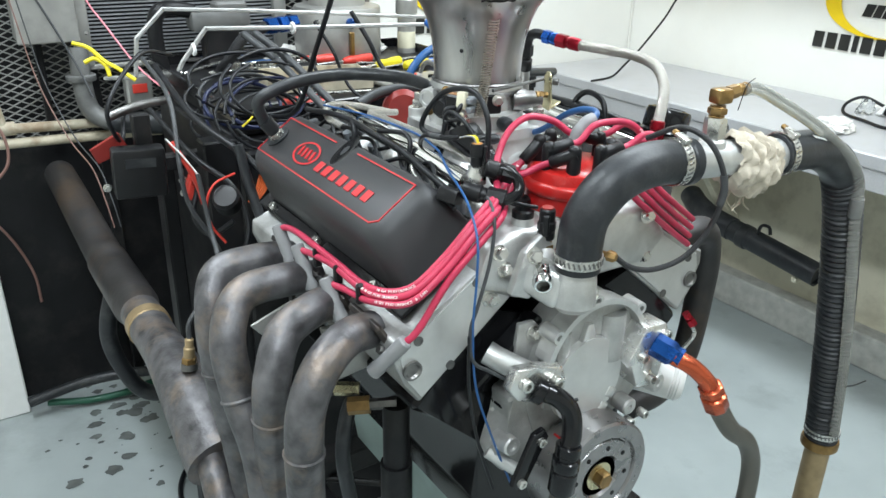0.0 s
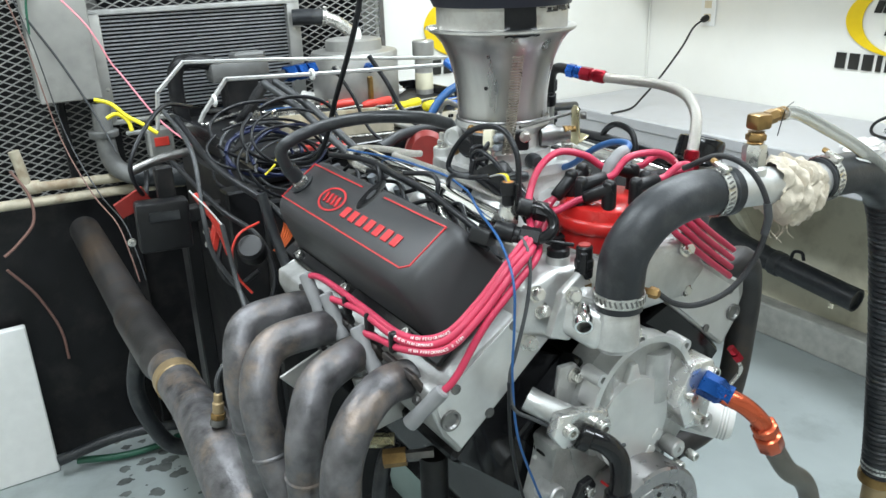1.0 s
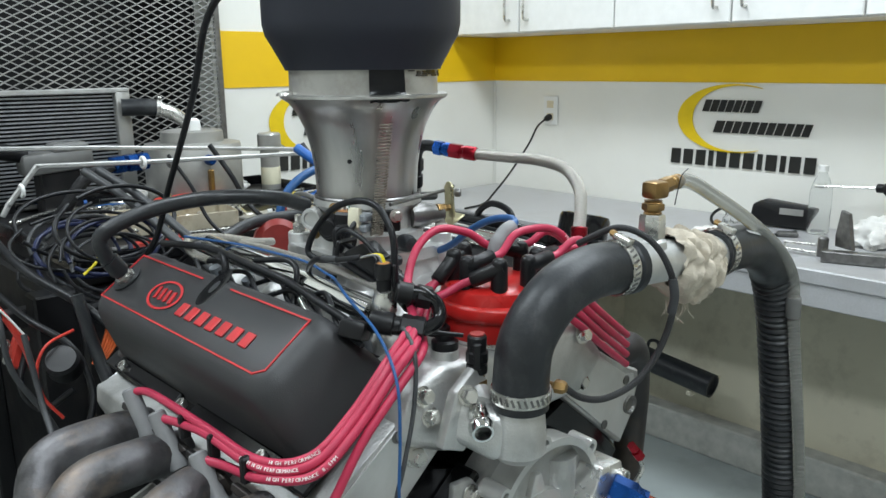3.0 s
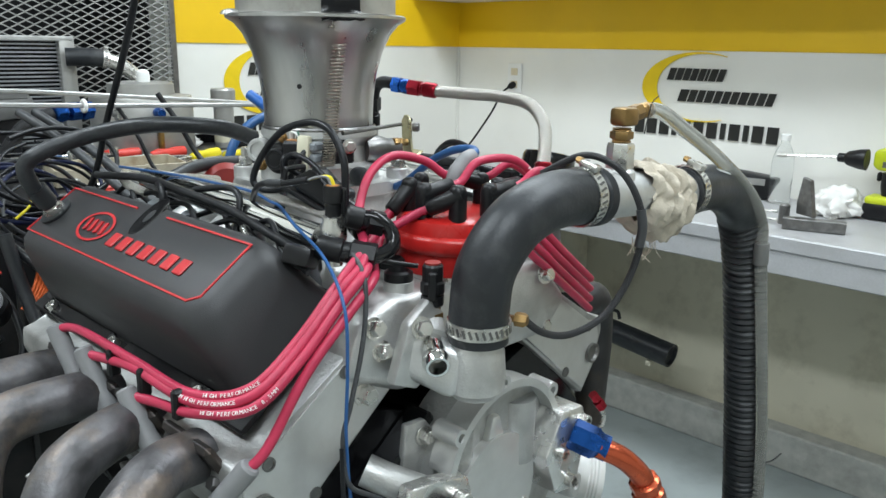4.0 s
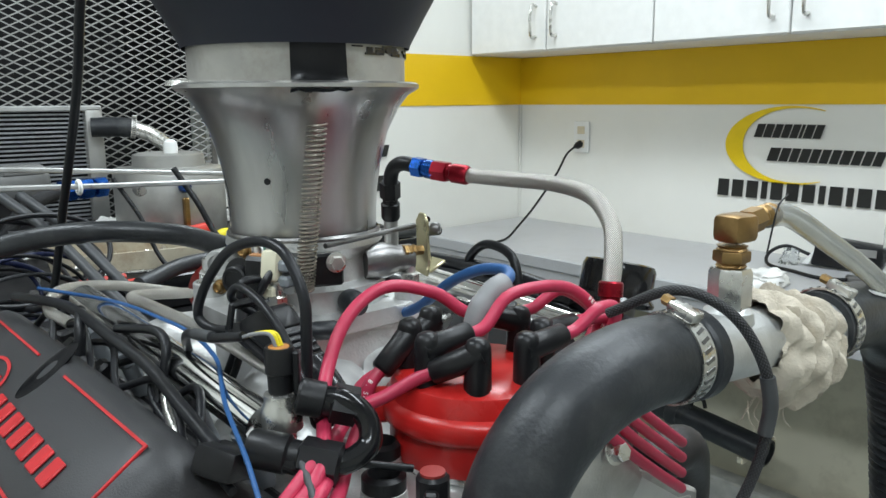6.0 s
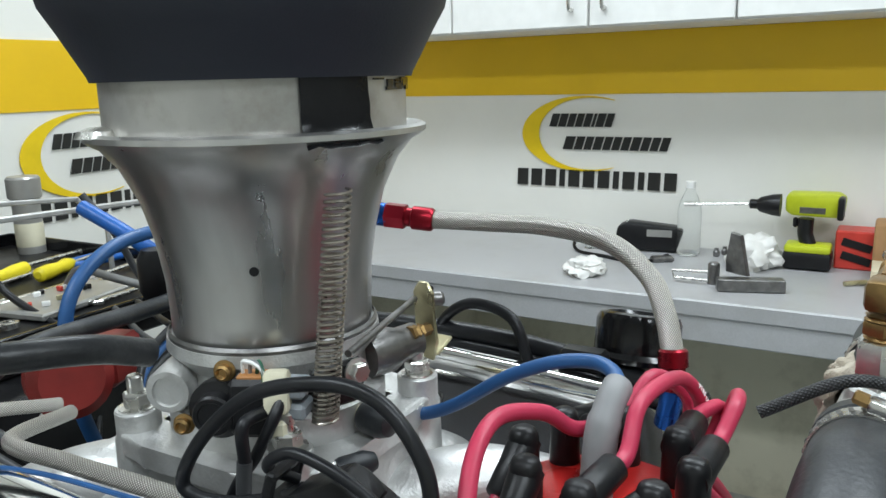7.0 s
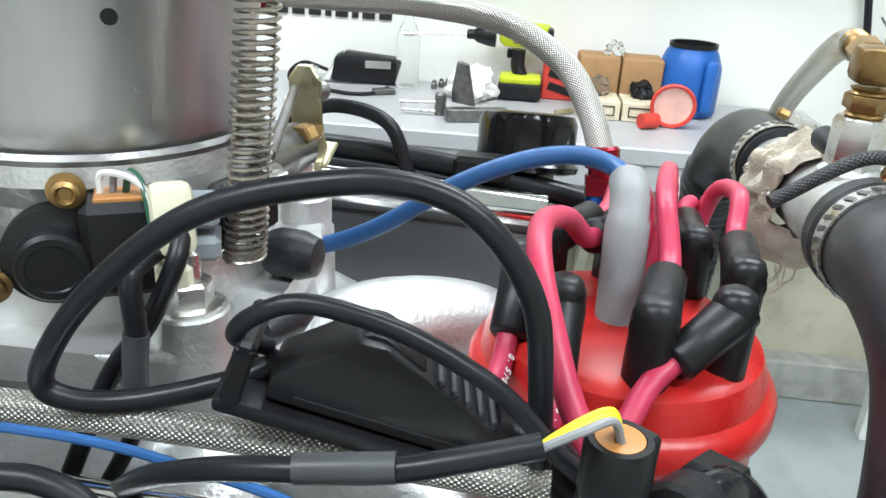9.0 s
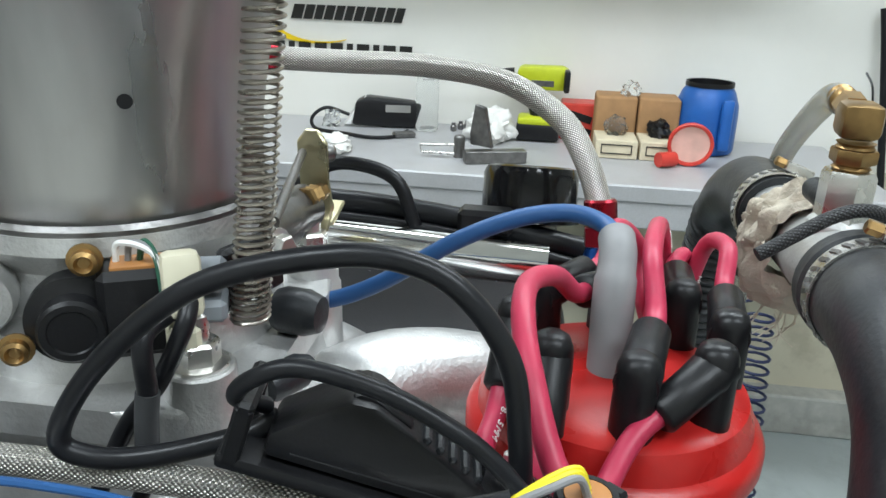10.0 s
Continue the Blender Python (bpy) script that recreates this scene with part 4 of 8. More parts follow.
def lead_text(o, pts, start, text, toward, back=False, h=0.0046):
    """White print that follows a lead; each character is set along the curve on the side that faces toward."""
    path = spline(pts[::-1] if back else pts, 10)
    bm, run, i = bmesh.new(), 0.0, 0
    for n, ch in enumerate(text):
        want = start + n * h * 0.66
        while i < len(path) - 2 and run + (path[i + 1] - path[i]).length < want:
            run += (path[i + 1] - path[i]).length
            i += 1
        w = (path[i + 1] - path[i]).normalized()
        p = path[i] + w * (want - run)
        if ch == " ":
            continue
        side = Vector(toward)
        side = (side - w * side.dot(w)).normalized()
        up = side.cross(w)
        fc = bpy.data.curves.new("glyph", "FONT")
        fc.body, fc.size, fc.extrude, fc.resolution_u = ch, h, 0.0002, 2
        fo = bpy.data.objects.new("glyph", fc)
        me = bpy.data.meshes.new_from_object(fo)
        m = Matrix((w, up, side)).transposed().to_4x4()
        m.translation = p + side * 0.0044 - up * h * 0.35
        me.transform(m)
        bm.from_mesh(me)
        bpy.data.objects.remove(fo)
        bpy.data.curves.remove(fc)
        bpy.data.meshes.remove(me)
    part("print", bm, M_WHITE, o, "white printed lettering")


def offs(route, v):
    return [p + Vector(v) for p in route]


LEFT = "pink-red silicone plug lead bundled over the near valve cover"
RIGHT = "pink-red silicone plug lead running to the far bank"
L1 = offs(GL, (0.003, 0.0, 0.012)) + [Vector((-0.230, 0.545, 1.122)), Vector((-0.240, 0.577, 1.116))]
L2 = offs(GL, (0.0, -0.006, 0.008)) + [Vector((-0.232, 0.475, 1.112)), Vector((-0.242, 0.506, 1.112))]
L3 = offs(GL, (-0.002, -0.012, 0.001))[:-1] + [Vector((-0.230, 0.390, 1.098)), Vector((-0.242, 0.420, 1.099))]
L4 = offs(GL, (0.0, -0.017, -0.009))[:4] + [Vector((-0.196, 0.275, 1.088)), Vector((-0.214, 0.281, 1.070))]
lead_a = plug_lead(228, (-0.5, 0.62, -0.36), [Vector((-0.014, 0.322, 1.231)), Vector((-0.034, 0.328, 1.225)), Vector((-0.058, 0.314, 1.219))] + L1[1:], LEFT, -1)
lead_b = plug_lead(3, (-0.86, 0.42, 0.25), [Vector((0.045, 0.345, 1.283)), Vector((0.012, 0.356, 1.290)), Vector((-0.022, 0.352, 1.275)), Vector((-0.050, 0.335, 1.245))] + L2[1:], LEFT, -1)
lead_c = plug_lead(93, (-0.75, 0.12, -0.62), [Vector((-0.002, 0.366, 1.222)), Vector((-0.035, 0.345, 1.205))] + L3[1:], LEFT, -1)
lead_d = plug_lead(138, (-0.75, 0.05, -0.65), [Vector((-0.015, 0.345, 1.215)), Vector((-0.045, 0.32, 1.20))] + L4[1:], LEFT, -1)
for k, (ang, arm, firsts) in enumerate(((273, (0.92, -0.12, 0.12), [(0.120, 0.262, 1.275), (0.145, 0.268, 1.262)]), (318, (0.92, -0.05, 0.05), [(0.150, 0.275, 1.255)]), (183, (0.85, -0.22, 0.18), [(0.078, 0.303, 1.284), (0.125, 0.294, 1.282), (0.150, 0.286, 1.255)]), (48, (0.72, -0.62, 0.12), [(0.140, 0.312, 1.275), (0.160, 0.296, 1.255)]))):
    v = Vector((0.006 * k - 0.008, 0.004 * k - 0.004, 0.010 * k - 0.016))
    far = plug_lead(ang, arm, [Vector(f) for f in firsts] + [p + v for p in GR], RIGHT, 1)
    if k < 3:
        lead_text(*far, (0.085, 0.080, 0.115)[k], ("HIGH PERFORMANCE", "8.5MM", "PERFORMANCE")[k], (-0.35, -0.8, 0.5))
FRONT = (-0.35, -0.8, 0.55)
lead_text(*lead_a, 0.255, "HIGH PERFORMANCE", FRONT, True)
lead_text(*lead_b, 0.150, "8.5MM HIGH PERFORMANCE", FRONT, True)
lead_text(*lead_c, 0.105, "HIGH PERFORMANCE 8.5MM", FRONT, True)
lead_text(*lead_c, 0.016, "8.5MM", (-0.75, -0.65, 0.3))
lead_text(*lead_d, 0.016, "8.5MM", (-0.75, -0.65, 0.3))
# coil lead
o = thing("coil_lead", (DX, DY, 1.24), "blue silicone coil lead with a gray boot", "spark plug lead", "spark plug leads")
part("boot", tube(bmesh.new(), [(DX - 0.003, DY + 0.004, 1.234), (DX + 0.002, DY + 0.004, 1.252), (DX + 0.007, DY + 0.004, 1.270), (DX + 0.018, DY + 0.003, 1.283), (DX + 0.030, DY + 0.003, 1.287)], lambda d: 0.0090 if d < 0.045 else 0.0082, 20, 6), M_GRAYR, o, "gray rubber boot")
part("lead", tube(bmesh.new(), [(DX + 0.026, DY + 0.003, 1.2865), (0.096, 0.323, 1.2895), (0.105, 0.338, 1.291), (0.104, 0.362, 1.287), (0.103, 0.392, 1.273), (0.104, 0.425, 1.250), (0.106, 0.450, 1.237), (0.11, 0.475, 1.230)], 0.0043, 14, 6), M_WIREB, o)
# lead separators and spark plug shields on the near bank
o = thing("lead_separator", (-0.243, 0.40, 1.13), "black clips that hold the plug leads together", "clip")
for y in (0.35, 0.41, 0.47):
    part("clip", box(bmesh.new(), (-0.230, y, 1.110), (0.011, 0.008, 0.026), None, 0.002), M_BLACKP, o)
for p in ((-0.105, 0.289, 1.193), (-0.128, 0.288, 1.178)):
    part("clip", box(bmesh.new(), p, (0.006, 0.012, 0.05), pose(0, 0, 0, 0, 40, 0), 0.002), M_BLACKP, o)
for top, way in (((-0.240, 0.578, 1.120), (0.10, -0.5, -0.85)), ((-0.242, 0.508, 1.117), (0.10, -0.5, -0.85)), ((-0.242, 0.422, 1.104), (0.10, -0.55, -0.80)), ((-0.210, 0.278, 1.076), (-0.45, 0.45, -0.75))):
    bm = lathe(bmesh.new(), [(0.0070, 0), (0.0088, 0.002), (0.0092, 0.010), (0.0086, 0.046), (0.0095, 0.050), (0.0095, 0.062), (0, 0.064)], frame_on(top, way), 18)
    whole("plug_boot", bm, M_GRAYR, "gray spark plug boot between the exhaust tubes", "plug boot", "plug boots")

# ---- coolant hose, filler neck and suction hose ----
hz = thing("radiator_hose", (-0.023, 0.227, 1.14), "thick black molded rubber coolant hose with steel clamps", "hose")
HOSE = [(-0.018, 0.214, 1.146), (-0.018, 0.214, 1.174), (-0.012, 0.212, 1.212), (0.018, 0.206, 1.247), (0.066, 0.202, 1.261), (0.122, 0.198, 1.258)]
part("hose", tube(bmesh.new(), HOSE, 0.0265, 28, 8), M_RUBBER, hz)
part("hose_lip", lathe(bmesh.new(), [(0.0268, 0), (0.0285, 0.002), (0.0285, 0.012), (0.0268, 0.014)], frame_on((0.116, 0.1985, 1.2582), (1, -0.07, -0.05)), 32, cap=False), M_RUBBER, hz)
clamp(hz, (-0.018, 0.214, 1.160), (0, 0, 1), 0.0265, turn=-80)
clamp(hz, (0.106, 0.199, 1.2595), (1, -0.1, -0.03), 0.0265, turn=15)
pn = thing("filler_neck", (0.15, 0.203, 1.25), "aluminium coolant pipe with a hexagon filler neck", "coolant pipe")
part("pipe", tube(bmesh.new(), [(0.09, 0.206, 1.256), (0.20, 0.198, 1.248), (0.30, 0.195, 1.236)], 0.0225, 24, 4), M_CAST, pn)
NP = Vector((0.142, 0.2025, 1.270))
part("weld_boss", lathe(bmesh.new(), [(0.017, -0.004), (0.0155, 0.006), (0.0125, 0.009)], pose(*NP), 20), M_CAST, pn)
part("hex_neck", lathe(bmesh.new(), [(0.0125, 0.006), (0.0135, 0.008), (0.0135, 0.031), (0.012, 0.034)], pose(*NP), 6), M_STEEL, pn, "steel hexagon coupling")
bm = lathe(bmesh.new(), [(0.0085, 0.033)] + [(0.0085 + (0.0012 if k % 2 else 0), 0.034 + 0.0013 * k) for k in range(12)], pose(*NP), 16)
lathe(bm, [(0.011, 0.038), (0.0115, 0.039), (0.0115, 0.044), (0.011, 0.045)], pose(*NP), 6)
part("brass_adapter", bm, M_BRASS, pn, "brass threaded adapter")
bm = box(bmesh.new(), NP + Vector((0.003, 0, 0.059)), (0.023, 0.020, 0.018), pose(0, 0, 0, 0, 0, -8), 0.004, 2)
rod(bm, NP + Vector((0.014, -0.001, 0.061)), NP + Vector((0.027, -0.002, 0.063)), 0.0085, seg=6)
lathe(bm, [(0.0065, 0), (0.0075, 0.003), (0.006, 0.006), (0.0075, 0.009), (0.006, 0.012), (0.0075, 0.015), (0.006, 0.02)], frame_on(NP + Vector((0.026, -0.002, 0.063)), (1, -0.05, 0.1)), 16)
part("brass_elbow", bm, M_BRASS, pn, "brass elbow with hose barb")
bm = lathe(bmesh.new(), [(0.007, 0), (0.007, 0.014), (0.005, 0.018), (0, 0.019)], frame_on(NP + Vector((0.012, 0.004, 0.015)), (1, 0.2, 0.1)), 12)
part("rubber_plug", bm, M_RUBBER, pn)
slide(pn, 0.024, -0.006, 0.002)
# clear tube
ct = thing("clear_tube", (0.46, 0.18, FLOOR), "cloudy clear vinyl tube strapped to the hose", "hose")
part("tube", tube(bmesh.new(), [(0.202, 0.194, 1.335), (0.229, 0.191, 1.333), (0.276, 0.186, 1.312), (0.345, 0.176, 1.276), (0.408, 0.164, 1.232), (0.448, 0.160, 1.188), (0.455, 0.158, 1.14), (0.494, 0.156, 1.00), (0.530, 0.155, 0.86), (0.560, 0.158, 0.72)], 0.0078, 16, 8), M_CLEAR, ct)
part("tape_band", lathe(bmesh.new(), [(0.0092, -0.014), (0.0095, -0.013), (0.0095, 0.013), (0.0092, 0.014)], frame_on((0.453, 0.158, 1.15), (0.1, 0, -1)), 14), M_DGALV, ct)
part("cable_tie", tube(bmesh.new(), [(0.535, 0.148, 0.83), (0.56, 0.146, 0.825), (0.60, 0.149, 0.818)], 0.0012, 6, 4), M_BLACKP, ct)
part("wire_tie", tube(bmesh.new(), [(0.187, 0.184, 1.314), (0.190, 0.183, 1.330), (0.196, 0.183, 1.344), (0.208, 0.183, 1.350)], 0.0006, 6, 4), M_BLACKP, ct)
# rag
rng = random.Random(3)
t = bmesh.new()
rings = []
for i in range(45):
    u = i / 44
    c = Vector((0.168 + 0.072 * u, 0.2005 - 0.006 * u, 1.250 - 0.012 * u))
    ring = []
    for k in range(96):
        a = 2 * math.pi * k / 96
        bulge = 0.0255 + 0.007 * math.sin(math.pi * u) ** 0.6
        fold = 0.0030 * math.sin(22 * u + 2.4 * math.sin(a + 1) + 3 * noise.noise(Vector((u * 3, math.cos(a) * 2, math.sin(a) * 2)))) + 0.0022 * math.sin(47 * u + 5 * math.sin(2 * a) + 4 * noise.noise(Vector((u * 5, math.cos(a) * 3, 7 + math.sin(a) * 3))))
        n = noise.noise(Vector((u * 4, math.cos(a) * 2.2, math.sin(a) * 2.2))) * 0.005
        sag = 0.012 * max(0, -math.sin(a)) * math.sin(math.pi * u)
        r = bulge + fold + n + sag
        ring.append(t.verts.new(c + Vector((noise.noise(Vector((u * 6, a, 3))) * 0.006, math.cos(a) * r, math.sin(a) * r))))
    rings.append(ring)
for a, b in zip(rings, rings[1:]):
    for k in range(96):
        t.faces.new((a[k], a[(k + 1) % 96], b[(k + 1) % 96], b[k]))
rag = whole("wrapped_rag", t, M_CLOTH, "dirty beige rag wrapped round the coolant pipe", "rag", sharp=60)
slide(rag, 0.024, -0.006, 0.002)
bm = bmesh.new()
for k in range(9):
    p = Vector((0.229 + rng.uniform(-0.015, 0.01), 0.197 + rng.uniform(-0.01, 0.01), 1.202))
    tube(bm, [p, p + Vector((rng.uniform(-0.008, 0.008), rng.uniform(-0.008, 0.008), -0.012)), p + Vector((rng.uniform(-0.014, 0.014), rng.uniform(-0.014, 0.014), -0.026))], 0.0005, 4, 4)
tagged(whole("rag_thread", bm, M_CLOTH, "loose threads hanging from the dirty rag", "thread"), kind="stuff")
h2 = thing("suction_hose", (0.45, 0.19, 0.6), "long corrugated black rubber hose hanging to a pipe", "hose")
H2 = [(0.286, 0.190, 1.244), (0.328, 0.189, 1.243), (0.380, 0.188, 1.236), (0.434, 0.187, 1.206), (0.468, 0.187, 1.15), (0.502, 0.187, 1.04), (0.532, 0.187, 0.92), (0.560, 0.187, 0.79), (0.578, 0.187, 0.69)]
part("hose", tube(bmesh.new(), H2, lambda d: 0.0265 + (0.0017 * math.sin(2 * math.pi * d / 0.0095) if d > 0.17 else 0.0), 24, 8, ripple=0.0095), M_RUBBER, h2)
clamp(h2, (0.296, 0.1900, 1.2440), (1, -0.03, -0.06), 0.0268, turn=20)
bm = bmesh.new()
for k in range(5):
    box(bm, (0.340 + 0.0042 * k, 0.173 - 0.001 * k, 1.2645 - 0.0012 * k), (0.0026, 0.006, 0.0012), pose(0, 0, 0, 25, 22, 10))
tagged(part("white_print", bm, M_WHITE, h2, "short white print bars"), kind="stuff")
part("lower_pipe", rod(bmesh.new(), (0.578, 0.187, 0.70), (0.580, 0.187, FLOOR), 0.021, seg=24), M_TAN, h2, "worn steel pipe")
clamp(h2, (0.577, 0.187, 0.705), (0, 0, 1), 0.0272, turn=-40)
bm = lathe(bmesh.new(), [(0.028, 0.745), (0.031, 0.748), (0.0315, 0.758), (0.030, 0.764)], pose(0.579, 0.187, -0.075), 24)
part("sealed_joint", bm, M_BRASS, h2, "smeared brass-coloured sealant")

# wire loop from the hose clamp
o = thing("sensor_cable", (0.07, 0.20, 1.14), "black cable looping from the hose clamp to the rear", "cable")
part("cable", tube(bmesh.new(), [(0.014, 0.196, 1.166), (0.038, 0.186, 1.146), (0.072, 0.178, 1.138), (0.112, 0.168, 1.150), (0.140, 0.160, 1.186), (0.148, 0.156, 1.230), (0.143, 0.164, 1.264), (0.134, 0.182, 1.288), (0.122, 0.210, 1.296), (0.112, 0.250, 1.275)], 0.0034, 10, 8), M_BRAIDB, o)
part("sleeve", tube(bmesh.new(), [(0.1460, 0.1572, 1.212), (0.1480, 0.156, 1.230), (0.1465, 0.1585, 1.248)], 0.0046, 12, 4), M_CABLEG, o)
part("ring_terminal", lathe(bmesh.new(), [(0.0065, 0), (0.0065, 0.008), (0.0045, 0.011)], frame_on((0.009, 0.195, 1.164), (0.3, -0.9, 0)), 6), M_BRASS, o, "brass fitting")

# ---- water neck and timing cover front ----
wn = thing("thermostat_housing", (-0.025, 0.235, 1.11), "cast aluminium thermostat housing", "thermostat housing")
bm = lathe(bmesh.new(), [(0.020, 1.102), (0.027, 1.110), (0.027, 1.128), (0.0255, 1.146), (0.0235, 1.150), (0.0235, 1.17)], pose(-0.023, 0.229, 0), 28)
part("body", bm, M_CAST, wn)
bm = box(bmesh.new(), (-0.040, 0.258, 1.132), (0.05, 0.06, 0.046), pose(0, 0, 0, 20, 10, 30), 0.010, 3)
part("neck_block", bm, M_CAST, wn)
ND = Vector((-0.56, -0.78, -0.24)).normalized()
NB = Vector((-0.047, 0.262, 1.152))
part("outlet_boss", lathe(bmesh.new(), [(0.0185, -0.012), (0.0175, 0.004), (0.0155, 0.008)], frame_on(NB, ND), 24), M_CAST, wn)
part("bypass_nipple", lathe(bmesh.new(), [(0.0110, 0.004), (0.0108, 0.024), (0.0108, 0.030), (0.0124, 0.033), (0.0124, 0.036), (0.0100, 0.042), (0.0080, 0.042), (0.0078, 0.010), (0, 0.010)], frame_on(NB, ND), 26), M_CHROME, wn, "polished steel hose nipple")
# dark disc inside the nipple gives the bore its shade
part("nipple_bore", lathe(bmesh.new(), [(0.0077, 0.012), (0, 0.012)], frame_on(NB, ND), 20, cap=False), M_DARK, wn)
flange = [(-0.090, 1.120), (-0.072, 1.170), (-0.046, 1.188), (-0.026, 1.170), (-0.030, 1.128), (-0.062, 1.108)]
part("flange", prism(bmesh.new(), flange, 0.012, pose(0, 0.274, 0, 90) , 0.003, 2), M_CAST, wn)
for p in ((-0.060, 0.259, 1.166), (0.012, 0.235, 1.108)):
    part("bolt", hexbolt(bmesh.new(), frame_on(p, (-0.35, -0.9, 0.25)), 0.0075, 0.009), M_STEEL, wn, "zinc hexagon bolt")
slide(wn, 0.005, -0.012, -0.008)
o = thing("temperature_sensor", (-0.02, 0.273, 1.165), "black coolant temperature sensor on a brass fitting", "sensor")
part("brass_base", lathe(bmesh.new(), [(0.008, 1.148), (0.008, 1.158), (0.010, 1.159), (0.010, 1.168), (0.007, 1.169), (0.0085, 1.176)], pose(-0.024, 0.278, 0), 6), M_BRASS, o)
part("plug", lathe(bmesh.new(), [(0.0085, 1.174), (0.0105, 1.176), (0.0105, 1.184), (0.0090, 1.185), (0.0110, 1.187), (0.0110, 1.196), (0.0095, 1.198), (0.0095, 1.211), (0.0080, 1.213)], pose(-0.024, 0.278, 0), 10), M_BLACKP, o, "ribbed black plug")
part("latch", box(bmesh.new(), (-0.032, 0.270, 1.195), (0.006, 0.008, 0.026), pose(0, 0, 0, 0, 0, 45), 0.0015), M_BLACKP, o)
part("seal", lathe(bmesh.new(), [(0.0072, 1.2125), (0.0072, 1.2145), (0, 1.2148)], pose(-0.024, 0.278, 0), 16), M_DRED, o, "dark red seal")
slide(o, -0.007, -0.020, -0.004)
cable("sensor_lead", [(-0.024, 0.284, 1.20), (-0.05, 0.300, 1.206), (-0.08, 0.32, 1.215), (-0.10, 0.34, 1.22)], 0.0024, M_CABLE, "thin black sensor lead")

TX, TZC, TRAD = 0.042, 0.999, 0.087          # arc of the timing cover's rim
tcv = thing("timing_cover", (TX, 0.24, 0.95), "cast aluminium timing cover with a bolted rim", "timing cover")


def disc(x, z, sx, sz, n=40, a0=0, a1=360):
    return [(x + sx * math.cos(radians(a0 + (a1 - a0) * i / n)), z + sz * math.sin(radians(a0 + (a1 - a0) * i / n))) for i in range(n if a1 - a0 == 360 else n + 1)]


OUT = disc(TX, TZC, TRAD - 0.004, TRAD - 0.004, 30, -12, 158) + [(-0.046, 1.000), (-0.056, 0.955), (-0.040, 0.905), (0.0, 0.885), (0.07, 0.875), (0.128, 0.893), (0.160, 0.925), (0.150, 0.965)]
part("cover", prism(bmesh.new(), OUT, 0.044, pose(0, 0.288, 0, 90), 0.003, 2), M_HCAST, tcv)
# raised rim with its bolt lugs
band = disc(TX, TZC, TRAD - 0.001, TRAD - 0.001, 44, -14, 168) + disc(TX, TZC, TRAD - 0.009, TRAD - 0.009, 44, -14, 168)[::-1]
part("rim", prism(bmesh.new(), band, 0.028, pose(0, 0.250, 0, 90), 0.0012), M_FACE, tcv, "bright milled rim")
for a in (39, 97, 143):
    p = (TX + (TRAD + 0.001) * math.cos(radians(a)), 0.250, TZC + (TRAD + 0.001) * math.sin(radians(a)))
    part("bolt_lug", lathe(bmesh.new(), [(0.0100, 0), (0.0090, 0.024), (0.0085, 0.0285), (0.0045, 0.0285), (0.0042, 0.020), (0, 0.020)], frame_on(p, (0, -1, 0)), 22), M_FACE, tcv)
part("inner_wall", prism(bmesh.new(), disc(TX, TZC, TRAD - 0.0085, TRAD - 0.0085, 44, -14, 168) + [(-0.040, 0.985), (-0.030, 0.94), (0.05, 0.90), (0.12, 0.94)], 0.008, pose(0, 0.246, 0, 90), 0.001), M_HCAST, tcv)
part("chain_bulge", prism(bmesh.new(), disc(0.034, 0.967, 0.058, 0.062), 0.012, pose(0, 0.240, 0, 90), 0.003, 3), M_FACE, tcv)
part("pointer_tab", prism(bmesh.new(), [(0.018, 1.022), (0.046, 1.022), (0.037, 1.050), (0.027, 1.050)], 0.010, pose(0, 0.240, 0, 90), 0.003, 2), M_FACE, tcv)
for x, w in ((0.078, 0.020), (-0.006, 0.012)):
    part("chain_tunnel", tube(bmesh.new(), [(x, 0.243, 1.052 if x > 0 else 1.045), (x, 0.243, 1.02), (x, 0.244, 0.985)], w, 20, 3), M_HCAST, tcv)
# stepped foot of the bulge
for x, z in ((0.078, 0.935), (0.066, 0.915), (0.050, 0.903)):
    part("step_rib", box(bmesh.new(), (x, 0.236, z), (0.016, 0.020, 0.016), pose(0, 0, 0, 0, 35, 0), 0.003, 2), M_FACE, tcv)
# left gusset beside the block
part("gusset", prism(bmesh.new(), [(-0.060, 1.062), (-0.036, 1.060), (-0.020, 1.040), (-0.034, 0.985), (-0.068, 0.992)], 0.008, pose(0, 0.268, 0, 90), 0.002, 2), M_HCAST, tcv)
part("gusset_bolt", hexbolt(bmesh.new(), frame_on((-0.040, 0.259, 1.046), (0, -1, 0)), 0.007, 0.008), M_STEEL, tcv)
# oil feed block
part("feed_block", prism(bmesh.new(), [(0.086, 0.990), (0.112, 1.033), (0.148, 1.030), (0.160, 1.004), (0.143, 0.936), (0.106, 0.942)], 0.036, pose(0, 0.244, 0, 90), 0.003, 2), M_MACH, tcv)
for p in ((0.107, 0.208, 0.990), (0.127, 0.208, 0.952), (0.146, 0.208, 1.014)):
    part("bolt", allen(bmesh.new(), frame_on(p, (0, -1, 0)), 0.0072, 0.009), M_STEEL, tcv)
part("lower_boss", lathe(bmesh.new(), [(0.015, 0), (0.015, 0.05), (0.013, 0.053), (0.006, 0.053), (0.005, 0.050), (0, 0.05)], frame_on((0.158, 0.275, 0.920), (0.2, -1, 0)), 24), M_CAST, tcv)
part("drain_boss", lathe(bmesh.new(), [(0.0125, 0), (0.0125, 0.05), (0.0105, 0.052), (0.004, 0.052), (0.004, 0.049), (0, 0.049)], frame_on((0.112, 0.272, 0.902), (0, -1, 0)), 24), M_CAST, tcv)
